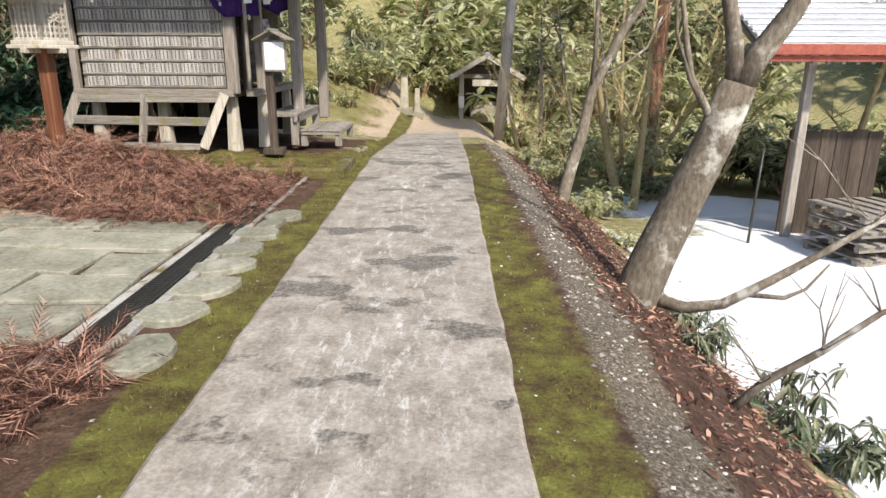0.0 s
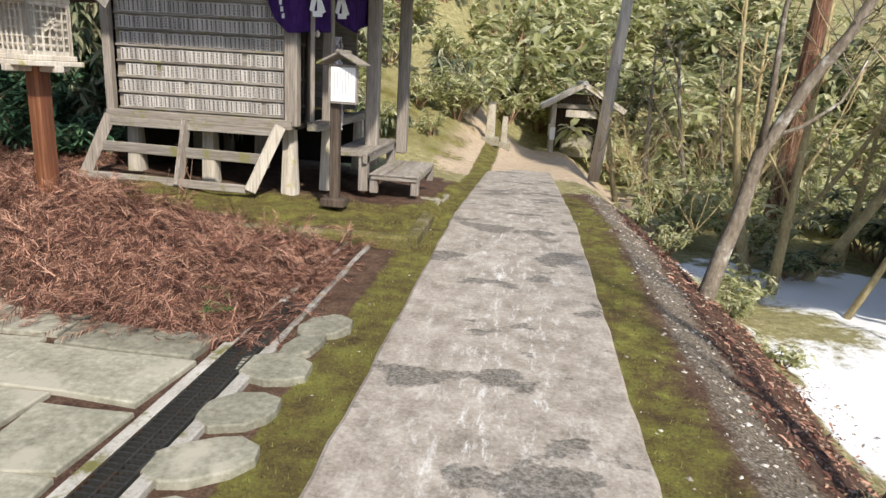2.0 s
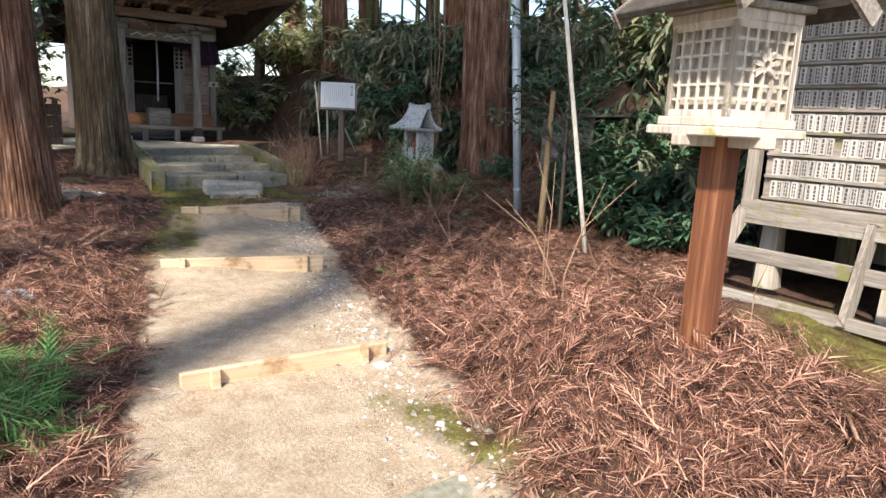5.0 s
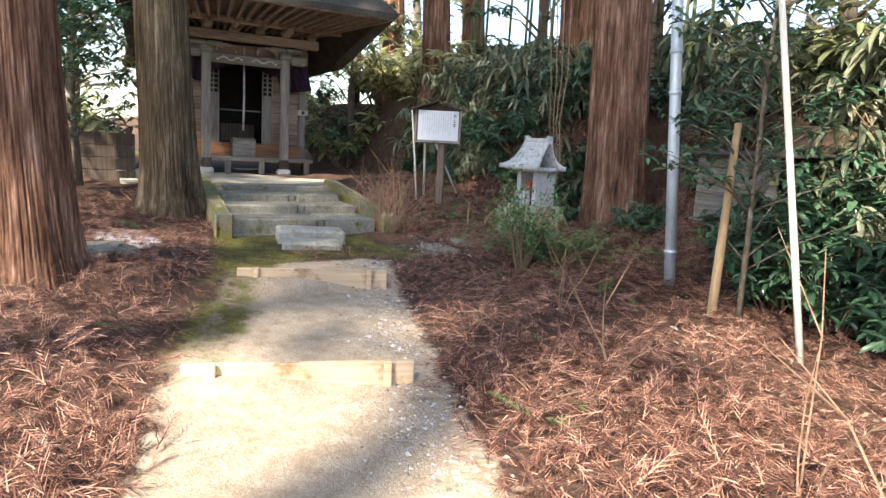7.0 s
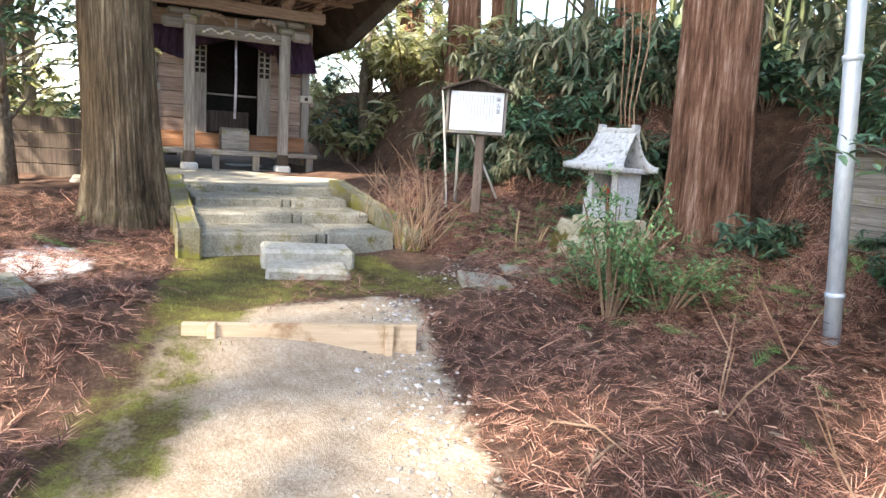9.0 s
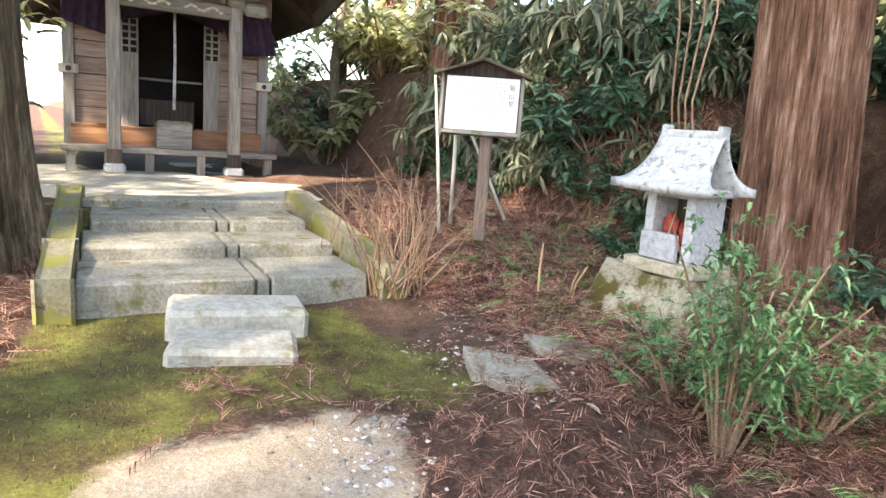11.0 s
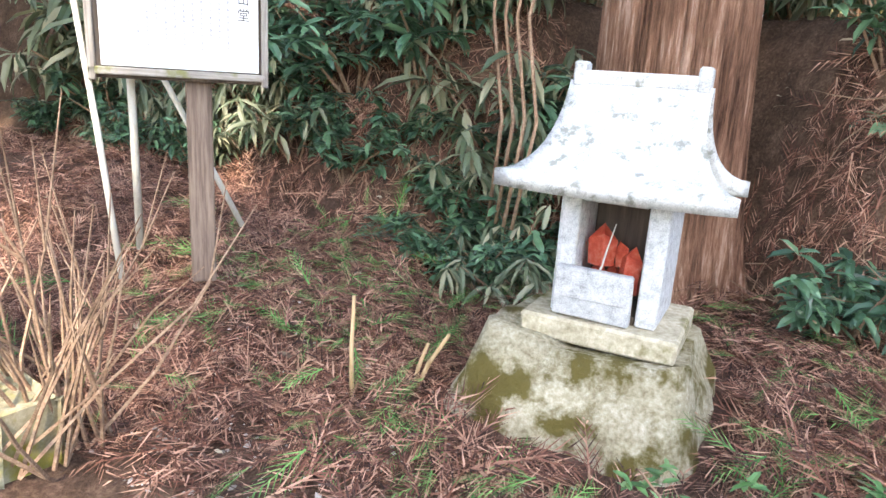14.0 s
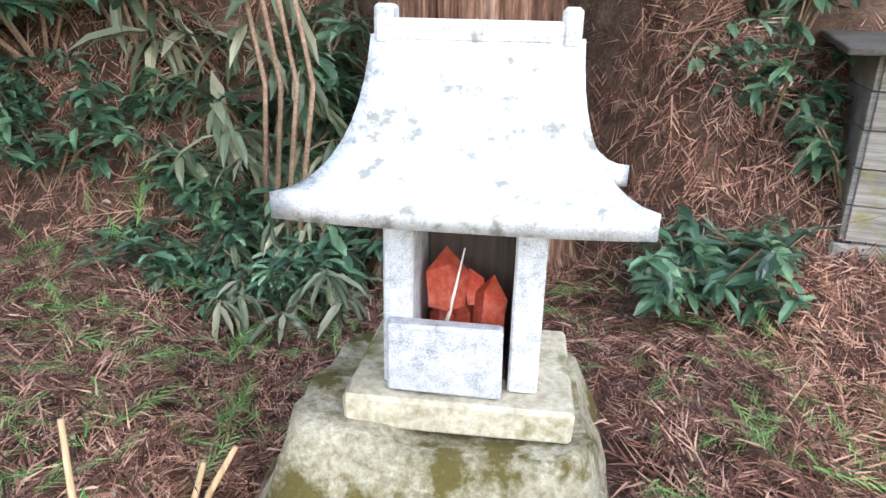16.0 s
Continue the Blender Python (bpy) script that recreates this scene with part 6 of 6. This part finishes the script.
for x, y, s in ((2.45, 9.4, 0.5), (2.7, 10.3, 0.6), (2.2, 11.5, 0.45), (2.9, 8.9, 0.4), (3.2, 11.6, 0.7), (2.0, 13, 0.5)):
    plant(lt, x, y, s, q3)
for x, y, s in ((2.35, 4.6, 0.38), (2.95, 4.25, 0.5), (3.05, 3.85, 0.5), (2.2, 5.5, 0.3), (2.85, 6.1, 0.35)):
    plant(ss, x, y, s, q3)
for k in range(16):   # rising ground beyond the outbuilding
    plant(lt if q3.random() < 0.7 else fr, q3.uniform(8, 18), q3.uniform(11.5, 22), q3.uniform(1.2, 2.2), q3)
for x, y, s in ((-2.3, 19.0, 0.7), (-2.9, 20.6, 0.9), (-2.5, 22.4, 0.9), (-1.9, 24.2, 0.9), (-3.4, 18.0, 0.9), (-0.6, 27.5, 1.6), (0.6, 28.2, 1.8), (-1.9, 26.8, 1.5), (1.6, 28.6, 2.0), (-0.2, 29.5, 2.4), (-2.8, 25.4, 1.3)):
    plant(lt, x, y, s, q3)
for k in range(18):   # far woods that close the view all round
    a = q3.uniform(0, 6.28)
    x, y = 36 * math.cos(a) - 5, 34 * math.sin(a) + 8
    if y < 30:
        plant(fr, x, y, q3.uniform(3.5, 6.0), q3, 0.3)
def leafy_tree(h, seed, mat, label):
    """A broad-leaved tree: trunk, limbs and clumps of leaves with gaps between them."""
    q5 = random.Random(seed)
    t = root("leafy_tree", pose(0, 0, 0), label, "tree", "leafy trees")
    limb([(0, 0, -0.3), (0.08, 0.05, h * 0.3), (-0.05, 0.1, h * 0.6), (0.1, 0, h)], 0.13, 0.03, bark_grey, t, "trunk", 9)
    tips = []
    for k in range(22):
        z = h * q5.uniform(0.22, 0.95)
        a, ln = q5.uniform(0, 6.28), q5.uniform(0.6, 1.9) * (1.15 - 0.5 * z / h)
        e = Vector((math.cos(a) * ln, math.sin(a) * ln, z + q5.uniform(0.0, 0.7)))
        limb([(0.03, 0.06, z - 0.3), e * 0.5 + Vector((0, 0, z * 0.5)), e], 0.03, 0.006, bark_grey, t, "branch", 5)
        for _ in range(9):
            tips.append(e + Vector((q5.gauss(0, 0.28), q5.gauss(0, 0.28), q5.gauss(0, 0.2))))
    rosettes("foliage", tips, 8, 0.2, mat, t, seed, 0.2)
    return t


# First tree's leaves are coloured as if in full sun.
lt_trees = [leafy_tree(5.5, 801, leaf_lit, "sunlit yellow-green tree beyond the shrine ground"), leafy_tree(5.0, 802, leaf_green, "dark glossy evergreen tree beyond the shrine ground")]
for k, (w, x, y, sc) in enumerate([(0, -17.0, 3.2, 1.1), (1, -14.9, 4.6, 0.9), (1, -13.4, 4.6, 0.7), (1, -14.8, 5.4, 0.75), (0, -16.2, 5.0, 0.9), (1, -18.2, 5.4, 1.0), (0, -20.5, 5.0, 1.3), (0, -22.5, 8.0, 1.4), (0, -19.6, 11.6, 1.0), (1, -21.5, 12.4, 1.2), (0, -24.5, 11.0, 1.5), (1, -16.3, 14.8, 1.2), (1, -13.2, 15.2, 1.2), (1, -9.4, 14.6, 1.2), (1, -7.4, 13.6, 1.1), (0, -24.0, 15.5, 1.5), (1, -11.3, 16.2, 1.3), (1, -5.8, 13.6, 1.1), (1, -26, 3.0, 1.5)]):
    m = pose(x, y, float(height(x, y)), 0, 0, 77 * k) @ Matrix.Diagonal((sc, sc, sc, 1))
    if k < 2:
        lt_trees[w].matrix_basis = m
    else:
        c = copy_thing(lt_trees[w], pose(0, 0, 0))
        c.matrix_basis = m
culm_mat = surface("green_bamboo_culm", (0.1, 0.13, 0.06), (0.2, 0.24, 0.12), (0.34, 0.36, 0.2), 5, 0.5, (1, 1, 0.2), 0.1, 0.002)
q6 = random.Random(66)
for k in range(24):
    x, y = q6.uniform(-19, -11.5), q6.uniform(13.4, 16)
    z0 = float(height(x, y)) - 0.1
    lx, ly = q6.uniform(-0.5, 0.5), q6.uniform(-0.4, 0.4)
    cm = tube_ob("bamboo", [(x, y, z0), (x + 0.1 * lx, y, z0 + 3), (x + 0.5 * lx, y + 0.4 * ly, z0 + 6), (x + lx, y + ly, z0 + 9)], [0.035, 0.034, 0.03, 0.015], culm_mat, None, 7)
    tagged(cm, "tall thin green bamboo stem on the bank", "bamboo", "bamboo stems")
# young evergreen among the poles
yt = root("young_tree", pose(-7.5, 10.32, 0.15), "slender young evergreen tree with small dark leaves", "tree")
limb([(0, 0, -0.1), (-0.05, 0.05, 1.0), (-0.1, 0.1, 2.2), (-0.1, 0.15, 3.8)], 0.03, 0.01, bark_grey, yt, "trunk")
q4 = random.Random(21)
tips = []
for k in range(58):
    z = q4.uniform(0.7, 4.2)
    a, rr4 = q4.uniform(0, 6.28), q4.uniform(0.4, 1.0)
    e = Vector((math.cos(a) * rr4, math.sin(a) * rr4, z + q4.uniform(0.0, 0.35)))
    limb([(-0.07, 0.08, z - 0.2), e * 0.5 + Vector((0, 0, (z - 0.2) * 0.5 + 0.05)), e], 0.009, 0.003, bark_grey, yt, "branch", 5)
    tips += [e * t + Vector((0, 0, (z - 0.2) * (1 - t))) + Vector((q4.uniform(-0.12, 0.12), q4.uniform(-0.12, 0.12), q4.uniform(-0.1, 0.1))) for t in (0.5, 0.7, 0.85, 1.0, 1.05)]
rosettes("foliage", tips, 6, 0.125, leaf_green, yt, 22, 0.1)
# bush growing in front of the stone shrine
fb = shrub("shrine bush", 91, foliage("small_glossy_leaf", (0.04, 0.1, 0.03), (0.12, 0.26, 0.09), (0.28, 0.44, 0.2), 0.35, 0.25), 1.2, 20, 11, 0.075, LEAF, 0.05, "small-leaved evergreen bush beside the stone shrine")
fb.matrix_basis = pose(-9.45, 9.35, 0.35) @ Matrix.Diagonal((0.6, 0.6, 1.05, 1))
c = copy_thing(fb, pose(0, 0, 0))
c.matrix_basis = pose(-9.75, 9.45, 0.35, 0, 0, 60) @ Matrix.Diagonal((0.7, 0.7, 0.55, 1))
c = copy_thing(fb, pose(0, 0, 0))
c.matrix_basis = pose(-9.3, 9.75, 0.38, 0, 0, 130) @ Matrix.Diagonal((0.7, 0.7, 0.5, 1))
# bush of bare stems by the stairs
tw = root("bare_twig_bush", pose(-12.2, 9.15, 0.5), "dense bush of bare upright tan stems by the stairs", "shrub")
for k in range(26):
    spray(tw, [(random.uniform(-0.22, 0.22), random.uniform(-0.22, 0.22), -0.1)], 2, 1.0, twig_brown, 500 + k, 1.7, 0.008, "stem")
for k, (x, y) in enumerate([(-7.9, 8.6), (-6.9, 8.2), (-5.4, 7.8), (-3.9, 7.9), (-4.7, 7.2), (-3.0, 7.6), (-13.0, 8.9)]):
    sp = root("bare_sapling", pose(x, y, float(height(x, y))), "thin bare brown sapling growing out of the litter", "sapling", "saplings")
    for j in range(3):
        spray(sp, [(0, 0, -0.05)], 1, 0.7 + 0.15 * (k % 3), twig_brown, 600 + 5 * k + j, 2.2, 0.007, "stem")
for k, (x, y, h, l) in enumerate([(-11.5, 9.98, 0.42, -0.02), (-11.3, 10.1, 0.26, 0.14), (-11.3, 10.1, 0.2, 0.05)]):
    z0 = float(height(x, y))
    st = tube_ob("cut_stick", [(x, y, z0 - 0.05), (x + l * 0.5, y, z0 + h * 0.5), (x + l, y + 0.02, z0 + h)], [0.010, 0.009, 0.007], twig_tan, None, 7)
    tagged(st, "pale cut stick standing in the needle litter", "stick", "cut sticks")
vine = root("hanging_vines", pose(0, 0, 0), "bundle of bare vines hanging beside the big cedar", "vine")
for k in range(4):
    x = -11.75 + 0.07 * k
    limb([(x, 11.55 - 0.04 * k, 0.9), (x + 0.06, 11.5, 1.5), (x - 0.05, 11.52, 2.05), (x - 0.02 + 0.05 * k, 11.45, 2.7), (x + 0.1 * (k - 3), 11.5, 4.2)], 0.012, 0.008, twig_brown, vine, "vine")
roots = root("root_bank", pose(0, 0, 0), "earth bank with hanging bare roots and stems", "roots")
starts = []
for k in range(120):
    x, y = q3.uniform(-16, -9.2), q3.uniform(11.5, 12.4)
    starts.append((x, y - 0.03, float(height(x, y)) + 0.02))
spray(roots, starts, 5, 0.55, twig_brown, 57, -0.35, 0.004, "root_tangle")
spray(roots, [(q3.uniform(2.0, 6.5), q3.uniform(11, 20), q3.uniform(-0.8, 0.6)) for _ in range(60)], 5, 1.1, bark_pale, 58, 1.0, 0.007, "dry_thicket")

# ---- name plaques on the hall wall ----
plates = []
for v in range(3):
    bm = box(bmesh.new(), (0, 0, 0), (0.05, 0.014, 0.135), 0.002)
    p = part("plaque", bm, plaque_wood, side_wall)
    me = p.data
    me.materials.append(ink)
    bm = bmesh.new()
    bm.from_mesh(me)
    start = len(bm.faces)
    qq = random.Random(v)
    for col in ((0,), (-0.008, 0.009), (0.002,))[v]:
        z = 0.055
        while z > -0.05:
            h = qq.uniform(0.014, 0.03)
            box(bm, (col, -0.0078, z - h / 2), (0.016 if v != 1 else 0.01, 0.002, h), 0)
            z -= h + 0.006
    bm.faces.ensure_lookup_table()
    for f in bm.faces[start:]:
        f.material_index = 1
    bm.to_mesh(me)
    bm.free()
    plates.append((p, me))
qp = random.Random(2)
for row in range(8):
    zc = 1.13 + 0.178 * row
    boxp("plaque_rail", (-3.72, 9.655, zc - 0.083), (2.06, 0.04, 0.022), wood_grey_x, ph, "", 0.003)
    cols = 36
    for k in range(cols):
        x = -4.7 + (k + 0.5) * 1.98 / cols + qp.uniform(-0.004, 0.004)
        if qp.random() < 0.03:
            continue
        o = new("plaque", qp.choice(plates)[1])
        o.parent = side_wall
        o.matrix_basis = pose(x, 9.662, zc + qp.uniform(-0.006, 0.006), 0, qp.uniform(-1.5, 1.5), 0)
for p, me in plates:
    bpy.data.objects.remove(p)

# ---- litter, pebbles and moss ----
def free_of_things(x, y):
    bad = (x > -5.3) & (x < -0.9) & (y > 8.1)
    bad |= (x < -11.3) & (x > -14.6) & (y > 6.9) & (y < 9.2)
    bad |= (x < -14.3) & (y < 10.8)
    bad |= (np.abs(x + 10.67) < 0.5) & (np.abs(y - 10.42) < 0.5)
    bad |= (x > -4.05) & (x < -0.95) & (y > 3.0) & (y < 5.55)
    return ~bad


def sown(n, x0, x1, y0, y1, weight, seed):
    r = np.random.default_rng(seed)
    x, y = r.uniform(x0, x1, n), r.uniform(y0, y1, n)
    k = (weight(x, y) > r.uniform(0.15, 1.0, n)) & free_of_things(x, y)
    x, y = x[k], y[k]
    return np.stack([x, y, height(x, y)], 1), r


FROND = ([], [])
for k in range(14):
    t = 0.05 + 0.066 * k
    s = 1 if k % 2 else -1
    b = len(FROND[0])
    ln = 0.4 * (1 - 0.45 * t)
    FROND[0].extend([(t, 0.01 * s, 0.02), (t + 0.046, 0.01 * s, 0.02), (t + ln, s * ln * 0.58, 0.06 - 0.12 * t)])
    FROND[1].append((b, b + 1, b + 2) if s < 0 else (b, b + 2, b + 1))
b = len(FROND[0])
FROND[0].extend([(0, -0.018, 0.015), (0, 0.018, 0.015), (1.1, 0, -0.05)])
FROND[1].append((b, b + 2, b + 1))


def fronds(name, n, box4, weight, size, mat, seed, label, lift=0.03, tilt=0.3):
    c, r = sown(n, *box4, weight, seed)
    m = len(c)
    a = r.uniform(0, 6.28, m)
    x, y = c[:, 0], c[:, 1]
    sx = np.clip((height(x + 0.08, y) - height(x - 0.08, y)) / 0.16, -3, 3)
    sy = np.clip((height(x, y + 0.08) - height(x, y - 0.08)) / 0.16, -3, 3)
    d = np.stack([np.cos(a), np.sin(a), np.cos(a) * sx + np.sin(a) * sy + r.normal(0, tilt, m)], 1)
    ups = np.stack([-sx, -sy, np.ones(m)], 1)
    ups /= np.linalg.norm(ups, axis=1, keepdims=True)
    c += ups * (np.abs(r.normal(0.015, lift, m)) - 0.005)[:, None]
    ups += r.normal(0, 0.42, (m, 3)) * (1, 1, 0)
    return tagged(scatter(name, FROND, c, d, ups, size * r.uniform(0.5, 1.25, m), mat), label, "litter", kind="stuff")


need = lambda x, y: zones(x, y)["needle"]
pile = lambda x, y: np.exp(-(((x + 2.9) / 1.4) ** 2 + ((y - 6.75) / 0.75) ** 2)) * sstep(-1.35, -1.6, x) + 0.5 * np.exp(-(((x + 2.6) / 0.7) ** 2 + ((y - 2.4) / 0.8) ** 2)) + 0.55 * need(x, y) * sstep(-8.5, -7, x)
fronds("cedar_litter", 42000, (-14, -1.3, 1.5, 11.6), need, 0.2, needle_brown, 1, "carpet of red-brown dead cedar fronds")
fronds("cedar_litter", 32000, (-9, -1.35, 1.2, 8.6), pile, 0.235, needle_brown, 2, "heaped red-brown dead cedar fronds", 0.07, 0.5)
fronds("cedar_litter", 6500, (-3.8, -1.12, -0.3, 3.05), lambda x, y: 0.95 * sstep(-1.15, -1.35, x + 0.1 * np.sin(4 * y)), 0.26, needle_brown, 34, "red-brown dead cedar fronds heaped at the path corner", 0.06, 0.45)
fronds("green_fronds", 2000, (-14, -1.6, 4, 11.4), lambda x, y: 0.5 * need(x, y) * (waves(x, y, 1.7, 4.0) > 0.5), 0.24, needle_green, 3, "scattered fresh green cedar sprigs on the litter", 0.05, 0.3)
fronds("green_fronds", 1100, (-12.8, -9, 9.3, 11.6), lambda x, y: 0.7 * need(x, y), 0.17, needle_green, 4, "fallen green cedar sprigs near the stone shrine", 0.07, 0.25)
fronds("green_fronds", 260, (-6.0, -5.2, 4.1, 4.6), lambda x, y: 0.9 + 0 * x, 0.34, needle_green, 14, "large green cedar bough lying by the steps", 0.08, 0.4)
fronds("cedar_litter", 17000, (-16.5, -8.6, 9.3, 12.6), lambda x, y: 0.85 + 0 * x, 0.27, needle_brown, 24, "dead cedar fronds round the stone shrine", 0.02, 0.25)
fronds("green_fronds", 1700, (-13.2, -8.8, 9.5, 11.8), lambda x, y: 0.45 * (waves(x, y, 2.2, 3.0) > 0.1), 0.22, needle_green, 25, "green cedar sprigs scattered round the stone shrine", 0.07, 0.25)
PEB = ([(1, 0, 0), (-1, 0, 0.1), (0, 0.8, 0), (0, -0.8, 0.05), (0.1, 0, 0.55), (0, 0, -0.5)], [(0, 2, 4), (2, 1, 4), (1, 3, 4), (3, 0, 4), (2, 0, 5), (1, 2, 5), (3, 1, 5), (0, 3, 5)])


def pebbles(name, n, box4, weight, size, seed, label, mat=None):
    c, r = sown(n, *box4, weight, seed)
    m = len(c)
    a = r.uniform(0, 6.28, m)
    d = np.stack([np.cos(a), np.sin(a), r.normal(0, 0.2, m)], 1)
    ups = np.stack([r.normal(0, 0.2, m), r.normal(0, 0.2, m), np.ones(m)], 1)
    return tagged(scatter(name, PEB, c, d, ups, size * r.lognormal(0, 0.45, m), mat or pebble_mat), label, "gravel", kind="stuff")


edge = lambda x, y: zones(x, y)["gravel"] * (0.12 + 0.9 * sstep(0.1, 0.8, y - np.interp(x, WALK_X, WALK_Y)))
pebbles("gravel", 30000, (-11.5, -2.8, 4.2, 8.9), edge, 0.0115, 5, "fine pale gravel along the edge of the earth path")
pebbles("gravel", 9000, (0.95, 2.6, 1.0, 15), lambda x, y: zones(x, y)["stony"], 0.0095, 6, "small stones and rubble on the slope beside the path")
pebbles("gravel", 3500, (-12.6, -10, 8.6, 10.4), lambda x, y: 0.5 + 0 * x, 0.008, 7, "small stones in the bare soil before the shrine")
pebbles("gravel", 1500, (-1.2, 1.4, 1.5, 12), lambda x, y: (np.abs(x) > 0.78) * 0.5, 0.007, 9, "loose small stones in the moss")


def flakes(name, n, box4, weight, size, mat, seed, label, lift=0.01):
    c, r = sown(n, *box4, weight, seed)
    m = len(c)
    a = r.uniform(0, 6.28, m)
    d = np.stack([np.cos(a), np.sin(a), r.normal(0, 0.25, m)], 1)
    c[:, 2] += lift
    ups = np.stack([r.normal(0, 0.4, m), r.normal(0, 0.4, m), np.ones(m)], 1)
    return tagged(scatter(name, LEAF, c, d, ups, size * r.uniform(0.5, 1.3, m), mat), label, "leaves", kind="stuff")


flakes("fallen_leaves", 4200, (1.1, 3.4, 0.5, 14), lambda x, y: 0.7 * sstep(1.1, 1.6, x), 0.042, litter_leaf, 8, "dry brown leaves on the slope beside the path")
flakes("fallen_leaves", 3400, (-18, -5, 8.6, 13), lambda x, y: 0.6 + 0 * x, 0.07, litter_leaf, 10, "dry pale leaves scattered on the bank")
flakes("dead_needles", 9000, (1.2, 3.2, 0.5, 12), lambda x, y: 0.8 * sstep(1.3, 1.7, x) * sstep(3.2, 2.5, x), 0.06, needle_brown, 18, "dead brown needles on the slope", 0.015)
BLADE = ([(0, -0.12, 0), (0, 0.12, 0), (0.25, 0, 1.0)], [(0, 1, 2)])
moss_blade = foliage("moss_tuft", (0.05, 0.04, 0.014), (0.15, 0.135, 0.04), (0.32, 0.29, 0.09), 0.9, 0.2)
for n, b4, sd in ((24000, (-1.25, 1.5, 1.5, 12), 11), (9000, (-5, -0.8, 8.25, 10.3), 12), (9000, (-12.2, -9, 6.4, 9.4), 13)):
    r9 = np.random.default_rng(sd)
    x, y = r9.uniform(b4[0], b4[1], n), r9.uniform(b4[2], b4[3], n)
    k = (zones(x, y)["moss"] + 0.35 * waves(x, y, 6, 1.0) > r9.uniform(0.35, 1, n)) & ((x < -0.72) | (x > 0.77))
    x, y = x[k], y[k]
    a = r9.uniform(0, 6.28, len(x))
    tagged(scatter("moss_tufts", BLADE, np.stack([x, y, height(x, y)], 1), np.stack([np.cos(a), np.sin(a), 0 * a], 1), np.stack([r9.normal(0, 0.4, len(x)), r9.normal(0, 0.4, len(x)), np.ones(len(x))], 1), r9.uniform(0.012, 0.03, len(x)), moss_blade), "low tufts of yellow-green moss", "moss", kind="stuff")
for k in range(26):
    x, y = q3.uniform(-8, -1.8), q3.uniform(5.6, 8.0)
    if float(need(x, y)) < 0.6:
        continue
    z = float(height(x, y)) + 0.05
    a, ln = q3.uniform(0, 6.28), q3.uniform(0.25, 0.7)
    dx, dy = math.cos(a) * ln / 2, math.sin(a) * ln / 2
    tg = tube_ob("fallen_twig", [(x - dx, y - dy, z), (x, y + 0.03, z + 0.06), (x + dx, y + dy, z + 0.02)], [0.008, 0.006, 0.003], twig_brown, None, 5)
    tagged(tg, "thin dry twig lying on the cedar litter", "twig", "fallen twigs")
